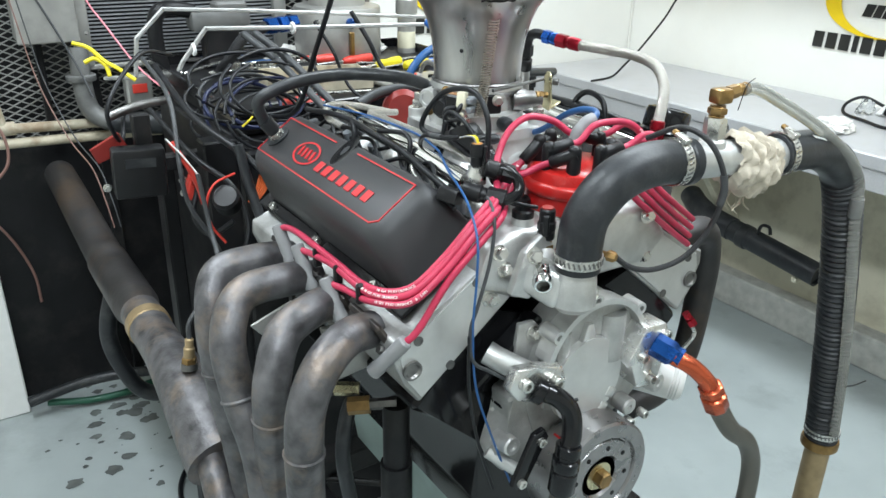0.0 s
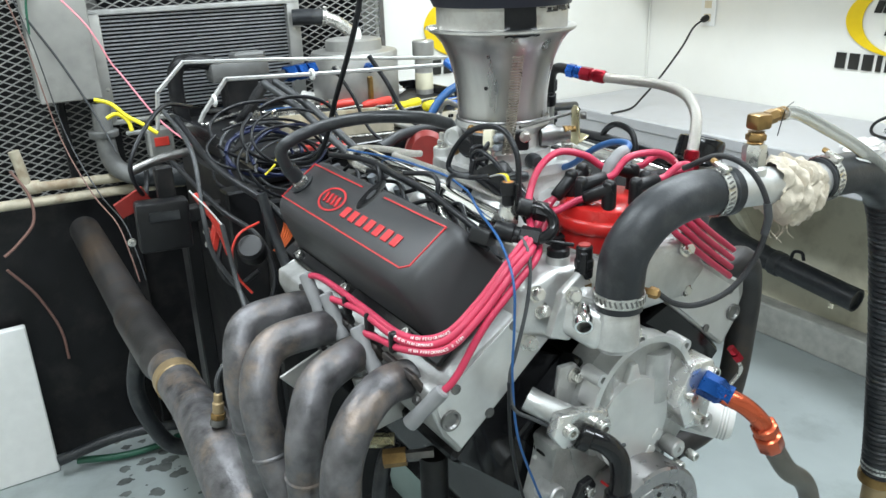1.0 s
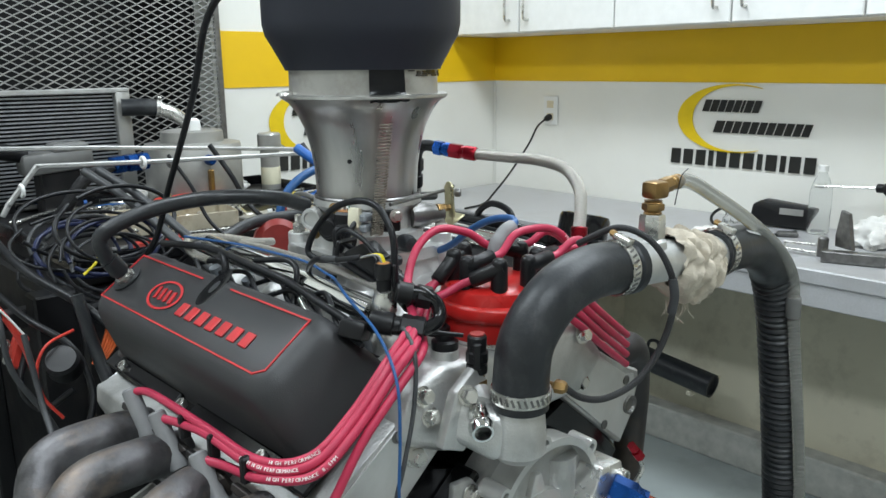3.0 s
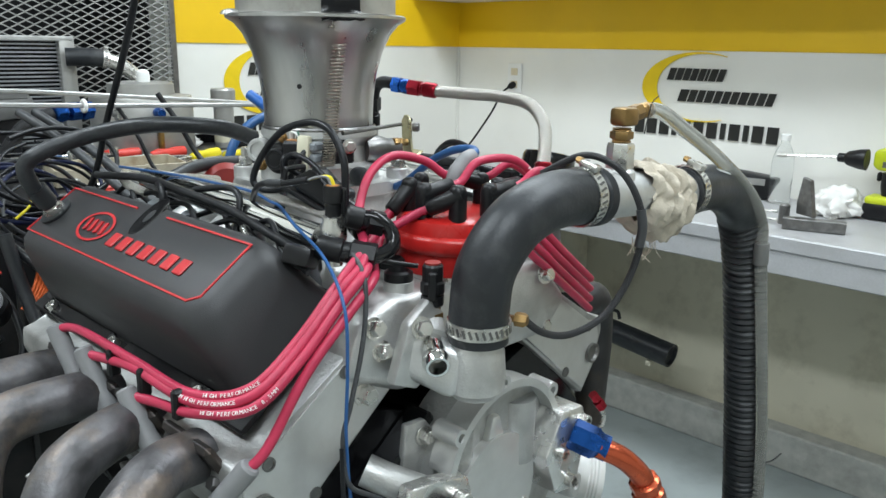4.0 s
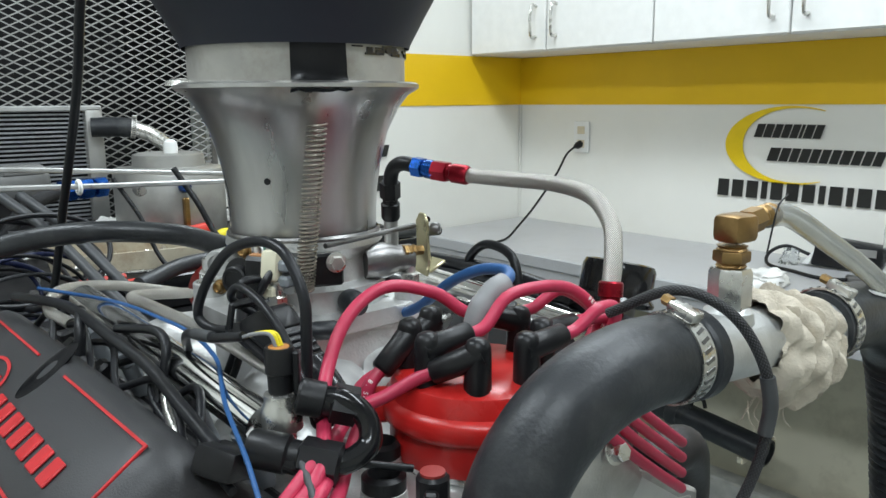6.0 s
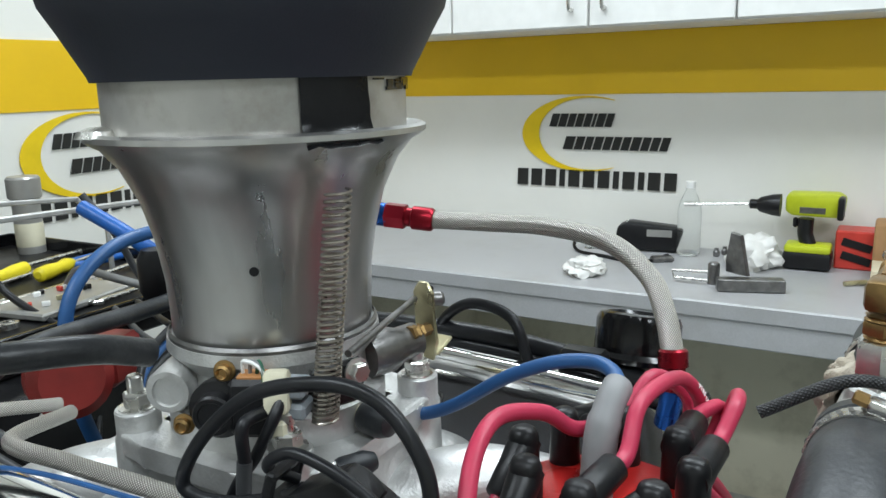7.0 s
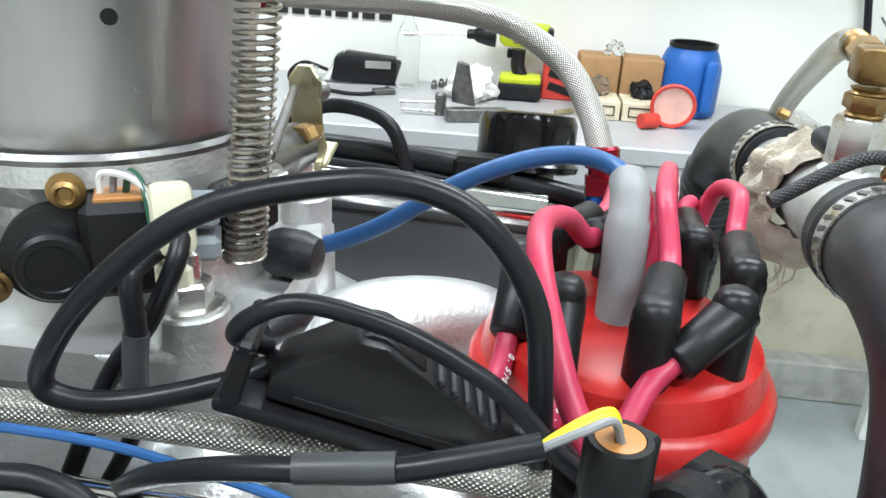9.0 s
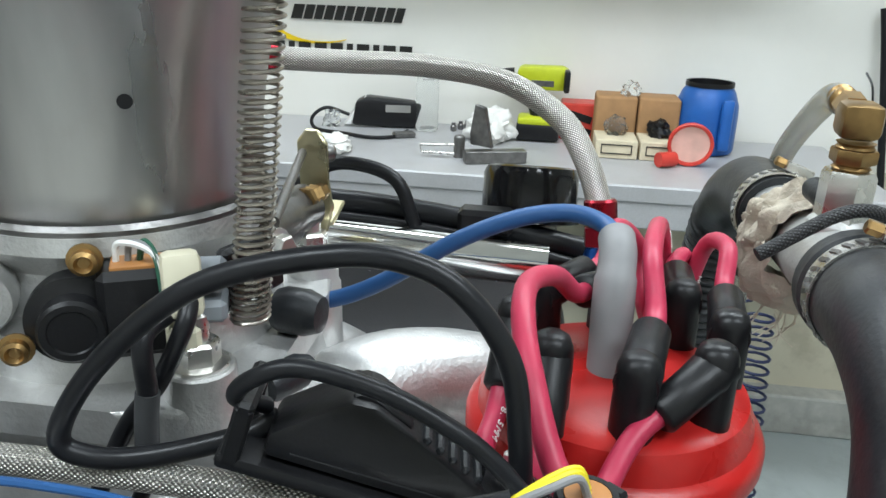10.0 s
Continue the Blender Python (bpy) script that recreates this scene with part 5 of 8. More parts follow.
for p in ((0.112, 0.226, 0.880), (0.138, 0.226, 0.884)):
    part("bolt", allen(bmesh.new(), frame_on(p, (0, -1, 0)), 0.0065, 0.014), M_STEEL, tcv)
# water inlet arm with a flange
part("inlet_arm", tube(bmesh.new(), [(-0.098, 0.274, 1.028), (-0.086, 0.258, 1.020), (-0.062, 0.238, 1.006)], 0.0150, 20, 4), M_CAST, tcv)
part("inlet_flange", prism(bmesh.new(), [(-0.104, 1.004), (-0.094, 1.030), (-0.062, 1.024), (-0.022, 1.014), (-0.014, 0.990), (-0.048, 0.968), (-0.090, 0.985)], 0.016, pose(0, 0.234, 0, 90), 0.003, 2), M_MACH, tcv)
for p in ((-0.084, 0.2175, 1.009), (-0.034, 0.2175, 0.996)):
    part("bolt", allen(bmesh.new(), frame_on(p, (0, -1, 0)), 0.0085, 0.010), M_STEEL, tcv)
part("lower_casting", prism(bmesh.new(), [(-0.085, 0.970), (-0.04, 0.985), (-0.02, 0.93), (-0.04, 0.86), (-0.085, 0.855), (-0.100, 0.89), (-0.072, 0.93)], 0.040, pose(0, 0.286, 0, 90), 0.008, 2), M_HCAST, tcv)
part("side_boss", lathe(bmesh.new(), [(0.0130, 0), (0.0125, 0.03), (0.0105, 0.032), (0.006, 0.032), (0.005, 0.028), (0, 0.028)], frame_on((-0.083, 0.262, 0.903), (0, -1, 0.15)), 22), M_CAST, tcv)
part("side_spigot", tube(bmesh.new(), [(-0.100, 0.262, 0.888), (-0.080, 0.240, 0.872), (-0.066, 0.226, 0.862)], 0.0085, 14, 4), M_CAST, tcv)
# black elbow fitting with its hose and bracket
o = thing("drain_fitting", (-0.05, 0.2, 0.95), "black anodised elbow fitting with braided hose", "hose fitting")
part("collar", lathe(bmesh.new(), [(0.0150, 0), (0.0165, 0.002), (0.0165, 0.012), (0.0145, 0.014)], frame_on((-0.066, 0.218, 0.996), (0.6, -0.55, -0.35)), 14), M_GLOSSB, o)
part("elbow", tube(bmesh.new(), [(-0.062, 0.214, 0.994), (-0.044, 0.200, 0.986), (-0.030, 0.190, 0.966), (-0.030, 0.184, 0.936), (-0.036, 0.182, 0.915)], 0.0125, 18, 6), M_GLOSSB, o)
part("nut", lathe(bmesh.new(), [(0.0150, 0), (0.0165, 0.002), (0.0165, 0.013), (0.0145, 0.015), (0.0145, 0.019), (0.0180, 0.021), (0.0180, 0.034), (0.0160, 0.037), (0.0175, 0.039), (0.0175, 0.066), (0.015, 0.070)], frame_on((-0.035, 0.182, 0.925), (-0.12, -0.02, -1)), 12), M_GLOSSB, o)
part("hose", tube(bmesh.new(), [(-0.043, 0.181, 0.858), (-0.05, 0.182, 0.80), (-0.06, 0.20, 0.65)], 0.0125, 16, 6), M_BRAIDD, o)
bm = prism(bmesh.new(), [(-0.108, 0.878), (-0.096, 0.868), (-0.085, 0.878), (-0.055, 0.935), (-0.062, 0.948), (-0.078, 0.944)], 0.009, pose(0, 0.206, 0, 90), 0.002, 2)
part("bracket", bm, M_GLOSSB, o, "black bracket arm")
for p in ((-0.0955, 0.197, 0.881), (-0.0680, 0.197, 0.932)):
    part("bolt", allen(bmesh.new(), frame_on(p, (0, -1, 0)), 0.006, 0.006), M_STEEL, o)

# orange and blue fitting with the return hose
o = thing("oil_line", (0.13, 0.17, 0.95), "braided oil line with blue and orange anodised fittings", "hose")
part("blue_nut", lathe(bmesh.new(), [(0.015, 0), (0.0165, 0.002), (0.0165, 0.026), (0.0150, 0.028), (0.0135, 0.031), (0.0135, 0.040)], frame_on((0.094, 0.218, 1.032), (0.42, -0.85, -0.30)), 6), M_BLUEAN, o, "blue anodised nut")
part("orange_elbow", tube(bmesh.new(), [(0.105, 0.192, 1.022), (0.122, 0.172, 1.010), (0.143, 0.160, 0.985), (0.155, 0.158, 0.960)], 0.0115, 18, 6), M_ORAN, o, "orange-red anodised elbow")
part("orange_nut", lathe(bmesh.new(), [(0.013, 0), (0.0165, 0.002), (0.0165, 0.012), (0.014, 0.015), (0.014, 0.018), (0.0175, 0.020), (0.0175, 0.040), (0.015, 0.044)], frame_on((0.145, 0.159, 0.982), (0.30, -0.05, -0.62)), 8), M_ORAN, o, "orange-red anodised nut")
part("hose", tube(bmesh.new(), [(0.165, 0.156, 0.944), (0.20, 0.152, 0.895), (0.245, 0.152, 0.855), (0.275, 0.155, 0.79), (0.28, 0.16, 0.68), (0.27, 0.18, 0.50), (0.2, 0.25, 0.30)], 0.0135, 18, 8), M_BRAIDD, o)
slide(o, 0.026, -0.015, -0.022)
bm = lathe(bmesh.new(), [(0.030, 0), (0.036, 0.004), (0.036, 0.050)] + [(0.036 - 0.0012 * (k % 2), 0.050 + 0.002 * k) for k in range(8)] + [(0.030, 0.070), (0, 0.072)], frame_on((0.196, 0.290, 0.905), (0.62, -0.76, -0.12)), 28)
whole("oil_filter", bm, M_WHITE, "small white canister oil filter on the engine", "oil filter")
o = thing("earth_lead", (0.15, 0.25, 1.05), "short red anodised fitting with a thin line", "fitting")
part("red_nut", lathe(bmesh.new(), [(0.006, 0), (0.006, 0.010), (0.004, 0.012), (0.007, 0.013), (0.007, 0.024)], frame_on((0.262, 0.268, 0.985), (0.5, -0.3, -0.8)), 6), M_REDAN, o)
part("line", tube(bmesh.new(), [(0.272, 0.262, 0.966), (0.282, 0.262, 0.945), (0.272, 0.27, 0.92)], 0.003, 8, 6), M_STEEL, o)

bal = thing("harmonic_balancer", (0.037, 0.22, 0.836), "turned steel harmonic balancer with a gold centre bolt", "balancer")
BC = (0.037, 0.190, 0.836)
bmx = frame_on(BC, (0, 1, 0))
part("ring", lathe(bmesh.new(), [(0.030, 0.004), (0.033, 0.0), (0.056, 0.0), (0.058, 0.003), (0.060, 0.003), (0.062, -0.002), (0.080, -0.002), (0.083, 0.001), (0.083, 0.052), (0.05, 0.054)], bmx, 64), M_BALANCER, bal)
part("hub", lathe(bmesh.new(), [(0.030, 0.004), (0.029, 0.012), (0.012, 0.013), (0, 0.013)], bmx, 40), M_DSTEEL, bal)
part("centre_washer", lathe(bmesh.new(), [(0.021, 0.003), (0.0215, 0.011)], bmx, 32), M_GOLD, bal)
part("centre_bolt", lathe(bmesh.new(), [(0, -0.011), (0.011, -0.011), (0.0125, -0.009), (0.0125, 0.004)], bmx, 6), M_BRASS, bal, "gold hexagon centre bolt")
# eight dark discs put the shade of the bolt holes into colour
for k in range(8):
    a = radians(45 * k + 10)
    part("bolt_hole", lathe(bmesh.new(), [(0.0035, 0), (0.0035, 0.0008), (0, 0.0008)], bmx @ pose(0.045 * math.cos(a), 0.045 * math.sin(a), 0.0001) @ pose(0, 0, 0, 180), 12), M_DARK, bal)
bm = box(bmesh.new(), (BC[0] - 0.052, 0.216, BC[2] + 0.0652), (0.003, 0.03, 0.0012), pose(0, 0, 0, 0, -38, 0))
part("timing_mark", bm, M_REDLINE, bal, "red timing mark")

# ---- exhaust ----
hd = thing("exhaust_header", (-0.3, 0.45, 0.8), "heat-stained steel four-into-one exhaust header", "exhaust header", "exhaust headers")
PY = [0.340, 0.43, 0.508, 0.588]
TUBES = [
    [(-0.22, PY[0], 1.065), (-0.26, PY[0] - 0.012, 1.070), (-0.302, 0.305, 1.058), (-0.328, 0.294, 1.02), (-0.334, 0.295, 0.96), (-0.33, 0.31, 0.85), (-0.33, 0.33, 0.70)],
    [(-0.22, PY[1], 1.065), (-0.265, PY[1] - 0.02, 1.072), (-0.310, 0.395, 1.058), (-0.336, 0.375, 1.015), (-0.340, 0.378, 0.96), (-0.335, 0.40, 0.85), (-0.33, 0.43, 0.70)],
    [(-0.22, PY[2], 1.065), (-0.27, PY[2] - 0.015, 1.078), (-0.328, 0.490, 1.072), (-0.358, 0.464, 1.03), (-0.358, 0.437, 0.96), (-0.348, 0.41, 0.88), (-0.338, 0.42, 0.72)],
    [(-0.22, PY[3], 1.065), (-0.27, PY[3] - 0.01, 1.075), (-0.328, 0.58, 1.066), (-0.350, 0.555, 1.02), (-0.350, 0.545, 0.94), (-0.335, 0.54, 0.80), (-0.33, 0.53, 0.70)],
]
for k, p in enumerate(TUBES):
    tb_part = part("primary_tube", tube(bmesh.new(), p, 0.0225, 22, 8), M_HEAD, hd)
    q = Vector(p[4])
    bm = lathe(bmesh.new(), [(0.0226, -0.003), (0.0245, -0.001), (0.0245, 0.001), (0.0226, 0.003)], frame_on(q, Vector(p[5]) - Vector(p[3])), 22, cap=False)
    part("weld_bead", bm, M_HEAD, tb_part)
    bm = box(bmesh.new(), (-0.219, PY[k], 1.064), (0.009, 0.075, 0.055), pose(0, 0, 0, 0, -30, 0), 0.004)
    part("port_flange", bm, M_RUST, hd)
    for dy in (-0.032, 0.032):
        part("bolt", hexbolt(bmesh.new(), frame_on((-0.223, PY[k] + dy, 1.062 + dy * 0.3), (-0.87, 0, 0.5)), 0.006, 0.007), M_DSTEEL, hd)
part("rear_tube", tube(bmesh.new(), [(-0.345, 0.48, 0.66), (-0.366, 0.53, 0.71), (-0.362, 0.60, 0.755), (-0.352, 0.68, 0.785)], 0.0235, 20, 8), M_HEAD, hd)
part("rear_tube", tube(bmesh.new(), [(-0.330, 0.54, 0.66), (-0.332, 0.58, 0.74), (-0.340, 0.66, 0.785)], 0.0235, 20, 8), M_HEAD, hd)
part("collector", tube(bmesh.new(), [(-0.345, 0.60, 0.745), (-0.350, 0.70, 0.780), (-0.350, 0.82, 0.795), (-0.350, 1.00, 0.792), (-0.350, 1.06, 0.792)], lambda d: 0.056 - 0.018 * min(1, d / 0.30), 24, 8), M_HEAD, hd)
part("tan_band", lathe(bmesh.new(), [(0.0385, -0.015), (0.0408, -0.013), (0.0408, 0.013), (0.0385, 0.015)], frame_on((-0.350, 1.00, 0.792), (0, 1, 0)), 28, cap=False), M_TAN, hd, "heat-tanned slip joint")
part("tail_pipe", tube(bmesh.new(), [(-0.350, 1.03, 0.792), (-0.350, 1.20, 0.788), (-0.350, 1.36, 0.785), (-0.350, 1.55, 0.795), (-0.350, 1.80, 0.812), (-0.348, 1.98, 0.815)], lambda d: 0.0375 if d < 0.06 else 0.044 - (0.004 if d > 0.34 else 0), 24, 8), M_RUST, hd)
o = thing("oxygen_sensor", (-0.312, 0.795, 0.88), "steel and brass oxygen sensor in the exhaust collector", "sensor")
om = frame_on((-0.316, 0.80, 0.885), (0.12, 0.05, 1))
part("bung", lathe(bmesh.new(), [(0.014, -0.006), (0.013, 0.004)], om, 20), M_DSTEEL, o)
part("hex_body", lathe(bmesh.new(), [(0.012, 0.004), (0.012, 0.013), (0.009, 0.014)], om, 6), M_BRASS, o)
part("shield", lathe(bmesh.new(), [(0.009, 0.013), (0.009, 0.030), (0.007, 0.032), (0.007, 0.045), (0.005, 0.047)], om, 18), M_TAN, o)
part("lead", tube(bmesh.new(), [om @ Vector((0, 0, 0.046)), (-0.305, 0.81, 0.955), (-0.270, 0.83, 0.985), (-0.235, 0.86, 1.02), (-0.225, 0.92, 1.06), (-0.228, 0.95, 1.15)], 0.004, 8, 6), M_CABLEG, o)

slide(o, -0.030, -0.065, -0.040)
# far-bank header, dark and partly hidden
o = thing("exhaust_header", (0.42, 0.4, 0.8), "dark heat-stained exhaust header on the far bank", "exhaust header", "exhaust headers")
for k, y in enumerate((0.36, 0.45, 0.54)):
    part("primary_tube", tube(bmesh.new(), [(0.335, y, 1.055), (0.385, y - 0.005, 1.06), (0.425, y + 0.01, 1.01), (0.440, y + 0.02, 0.93), (0.438, y + 0.03, 0.80), (0.41, y + 0.05, 0.72), (0.34, y + 0.06, 0.70)], 0.0235, 20, 8), M_RUST, o)

# brackets and drain valve on the near side of the block
o = thing("drain_valve", (-0.13, 0.45, 0.86), "brass drain valve below the block", "valve")
part("tee", rod(bmesh.new(), (-0.188, 0.418, 0.899), (-0.155, 0.398, 0.902), 0.008, seg=6), M_DSTEEL, o)
part("nut", rod(bmesh.new(), (-0.212, 0.433, 0.896), (-0.186, 0.417, 0.899), 0.0125, seg=6), M_BRASS, o)
part("side_nut", rod(bmesh.new(), (-0.215, 0.47, 0.905), (-0.185, 0.45, 0.905), 0.010, seg=6), M_GOLD, o)
bm = prism(bmesh.new(), [(-0.235, 0.93), (-0.155, 0.955), (-0.13, 0.925), (-0.21, 0.90)], 0.006, pose(0, 0.44, 0, 70), 0.002)
whole("mount_bracket", bm, M_GALV, "gray steel mount bracket on the block", "bracket")
bm = prism(bmesh.new(), [(-0.255, 1.04), (-0.19, 1.03), (-0.155, 0.965), (-0.235, 0.955)], 0.006, pose(0, 0.42, 0, 90), 0.002)
whole("guard_plate", bm, M_GALV, "dull steel guard plate beside the block", "plate")
bm = bmesh.new()
rod(bm, (-0.155, 0.40, 0.90), (-0.155, 0.40, 0.66), 0.019, seg=20)
rod(bm, (-0.155, 0.40, 0.80), (-0.155, 0.40, 0.72), 0.023, seg=20)
rod(bm, (-0.155, 0.40, 0.70), (-0.155, 0.40, FLOOR), 0.013, seg=16)
whole("engine_stand_leg", bm, M_BLACKM, "black steel mount leg under the engine", "mount leg")
cable("drain_hose", [(-0.185, 0.455, 0.90), (-0.205, 0.45, 0.87), (-0.215, 0.45, 0.80), (-0.20, 0.46, 0.70), (-0.18, 0.5, 0.60)], 0.011, M_RUBBER, "black rubber drain hose", "hose")
cable("drain_hose", [(-0.215, 0.47, 0.905), (-0.26, 0.50, 0.895), (-0.285, 0.54, 0.86), (-0.28, 0.58, 0.75)], 0.010, M_RUBBER, "black rubber drain hose", "hose")
o = thing("engine_cart", (CX, 0.6, FLOOR), "black steel frame that carries the engine", "frame")
for y in (0.36, 0.74):
    part("cross_member", box(bmesh.new(), (CX, y, 0.5455), (0.50, 0.05, 0.05), None, 0.004), M_BLACKM, o)
for x in (-0.15, 0.27):
    part("side_rail", box(bmesh.new(), (x, 0.62, 0.495), (0.05, 0.75, 0.05), None, 0.004), M_BLACKM, o)
    for y in (0.30, 0.95):
        part("leg", box(bmesh.new(), (x, y, (0.47 + FLOOR) / 2), (0.05, 0.05, 0.47 - FLOOR), None, 0.004), M_BLACKM, o)

# ---- fuel rail and lines on top ----
for s in (-1, 1):
    o = thing("fuel_rail", (CX + s * 0.145, 0.51, 1.225), "polished aluminium fuel rail along the injectors", "fuel rail", "fuel rails")
    fx = CX + s * 0.146
    part("rail", tube(bmesh.new(), [(fx, 0.345, 1.2245), (fx, 0.51, 1.2325), (fx, 0.675, 1.2385)], 0.0128, 28, 6), M_CHROME, o, "polished round rail")
    part("bracket", box(bmesh.new(), (fx - s * 0.02, 0.50, 1.196), (0.03, 0.022, 0.03), None, 0.003), M_STEEL, o)
    for y in (0.375, 0.455, 0.585, 0.665):
        bm = lathe(bmesh.new(), [(0.0085, 0), (0.0085, 0.012), (0.007, 0.014), (0.007, 0.04), (0.0055, 0.045)], frame_on((fx, y, 1.212), (-s * 0.35, 0, -1)), 16)
        inj = part("injector", bm, M_GRAYC, o, "gray fuel injector")
        part("injector_plug", box(bmesh.new(), (fx + s * 0.019, y, 1.196), (0.024, 0.018, 0.016), pose(0, 0, 0, 0, s * 35, 0), 0.003), M_BLACKP, inj)
o = thing("fuel_pressure_sensor", (-0.079, 0.335, 1.225), "fuel pressure sensor with a black plug", "sensor")
sp = Vector((-0.079, 0.336, -0.011))
part("steel_base", lathe(bmesh.new(), [(0.008, 1.212), (0.008, 1.234), (0.0120, 1.236), (0.0120, 1.249), (0.010, 1.252), (0.010, 1.257), (0.007, 1.258)], pose(*sp), 24), M_STEEL, o, "machined steel base")
part("plug", lathe(bmesh.new(), [(0.0072, 1.256), (0.0075, 1.269), (0.0086, 1.270), (0.0086, 1.283), (0.008, 1.285), (0.0064, 1.285), (0.0064, 1.2835), (0, 1.2835)], pose(*sp), 24), M_BLACKP, o)
part("plug_latch", box(bmesh.new(), (-0.0725, 0.3285, 1.259), (0.004, 0.007, 0.026), pose(0, 0, 0, 0, 0, -40), 0.001), M_BLACKP, o)
part("plug_seal", lathe(bmesh.new(), [(0.0061, 1.2836), (0.0061, 1.2850), (0.005, 1.2853), (0, 1.2853)], pose(*sp), 20), M_COPPER, o, "orange plug seal")
for k, (m, dx) in enumerate(((M_YELW, 0.002), (M_GRAYR, -0.002), (M_YELW, 0.0))):
    part("sensor_wire", tube(bmesh.new(), [(-0.079 + dx, 0.336, 1.274), (-0.081 + dx, 0.339, 1.281), (-0.086 + dx, 0.346, 1.281), (-0.092, 0.357, 1.277)], 0.0011, 8, 6), m, o)
cable("sensor_cable", [(-0.091, 0.355, 1.278), (-0.094, 0.372, 1.274), (-0.096, 0.390, 1.270), (-0.097, 0.412, 1.268), (-0.093, 0.432, 1.262), (-0.084, 0.455, 1.248), (-0.072, 0.475, 1.226)], 0.0031, M_CABLE, "black sleeved cable to the pressure sensor")
cable("sensor_cable", [(-0.0958, 0.387, 1.2712), (-0.0965, 0.398, 1.2700), (-0.0969, 0.410, 1.2685)], 0.0037, M_CABLEG, "gray heat-shrink sleeve on the sensor cable", "sleeve")
o = thing("fuel_line", (-0.05, 0.45, 1.235), "stainless braided fuel line across the manifold", "hose", "braided fuel lines")
part("hose", tube(bmesh.new(), [(0.02, 0.70, 1.222), (-0.045, 0.665, 1.236), (-0.052, 0.60, 1.240), (-0.050, 0.539, 1.240), (-0.050, 0.472, 1.240), (-0.050, 0.409, 1.2372), (-0.052, 0.348, 1.2345)], 0.0053, 16, 8), M_BRAID, o)
anfit(o, (-0.0525, 0.340, 1.2340), (-0.064, 0.315, 1.232), 0.0075, M_BLACKP, "hose_end", "black anodised hose end")
part("black_elbow", tube(bmesh.new(), [(-0.070, 0.315, 1.247), (-0.058, 0.302, 1.246), (-0.050, 0.292, 1.235), (-0.054, 0.286, 1.223), (-0.070, 0.288, 1.217), (-0.088, 0.300, 1.218), (-0.100, 0.315, 1.222)], 0.0068, 14, 6), M_GLOSSB, o, "black anodised U-shaped elbow")
anfit(o, (-0.072, 0.286, 1.217), (-0.106, 0.325, 1.225), 0.0105, M_BLACKP, "hose_end", "black anodised hose end")
anfit(o, (-0.050, 0.300, 1.240), (-0.078, 0.320, 1.249), 0.010, M_BLACKP, "hose_end")
o = thing("fuel_line", (-0.09, 0.6, 1.25), "stainless braided fuel line across the manifold", "hose", "braided fuel lines")
part("hose", tube(bmesh.new(), [(0.05, 0.76, 1.205), (-0.03, 0.755, 1.228), (-0.090, 0.72, 1.240), (-0.118, 0.66, 1.238), (-0.110, 0.63, 1.230)], 0.0052, 16, 8), M_BRAID, o)
# feed line that arches to the far rail
o = thing("fuel_line", (0.22, 0.45, 1.3), "arched stainless braided fuel line with red and blue ends", "hose", "braided fuel lines")
part("hose", tube(bmesh.new(), [(0.230, 0.520, 1.337), (0.245, 0.475, 1.335), (0.252, 0.425, 1.334), (0.242, 0.372, 1.328), (0.222, 0.335, 1.310), (0.204, 0.318, 1.288), (0.190, 0.309, 1.266)], 0.0075, 16, 8), M_BRAID, o)
anfit(o, (0.218, 0.556, 1.341), (0.230, 0.516, 1.337), 0.0095, M_REDAN, "red_end", "red anodised hose end")
anfit(o, (0.211, 0.580, 1.344), (0.220, 0.552, 1.340), 0.0095, M_BLUEAN, "blue_nut", "blue anodised nut")
part("black_elbow", tube(bmesh.new(), [(0.214, 0.572, 1.343), (0.207, 0.595, 1.346), (0.207, 0.612, 1.336), (0.212, 0.622, 1.310), (0.216, 0.627, 1.290)], 0.008, 14, 6), M_BLACKP, o, "black anodised elbow")
anfit(o, (0.210, 0.620, 1.325), (0.218, 0.630, 1.282), 0.010, M_BLACKP, "black_end")
part("lower_hose", tube(bmesh.new(), [(0.217, 0.629, 1.287), (0.222, 0.635, 1.255), (0.225, 0.64, 1.215)], 0.008, 14, 6), M_GALV, o)
anfit(o, (0.185, 0.306, 1.242), (0.190, 0.309, 1.270), 0.0095, M_REDAN, "red_end", "red anodised hose end")
part("rail_port", rod(bmesh.new(), (0.190, 0.312, 1.215), (0.185, 0.306, 1.245), 0.008), M_BLUEAN, o)

slide(o, 0.015, 0.008, 0.0)
# crankcase breather
o = thing("breather_hose", (-0.172, 0.689, 1.22), "black rubber breather hose from the valve cover", "hose")
bp = vpt(0.075, 0.706, 0.094)
nn = Vector((-0.574, 0, 0.819))
part("grommet", lathe(bmesh.new(), [(0.019, 0), (0.019, 0.004), (0.013, 0.005)], frame_on(bp, nn), 24), M_RUBBER, o)
part("steel_nipple", lathe(bmesh.new(), [(0.012, 0.004), (0.012, 0.009), (0.009, 0.010), (0.009, 0.02)], frame_on(bp, nn), 20), M_STEEL, o)
b1 = bp + nn * 0.012
part("hose", tube(bmesh.new(), [b1, b1 + nn * 0.030, b1 + nn * 0.052 + Vector((0.012, -0.002, 0.010)), (-0.150, 0.690, 1.290), (-0.095, 0.640, 1.304), (-0.03, 0.605, 1.300), (0.014, 0.600, 1.285)], 0.0092, 16, 8), M_RUBBER, o)
part("sleeve", tube(bmesh.new(), [b1 + nn * 0.004, b1 + nn * 0.024], 0.0115, 16, 0), M_RUBBER, o)

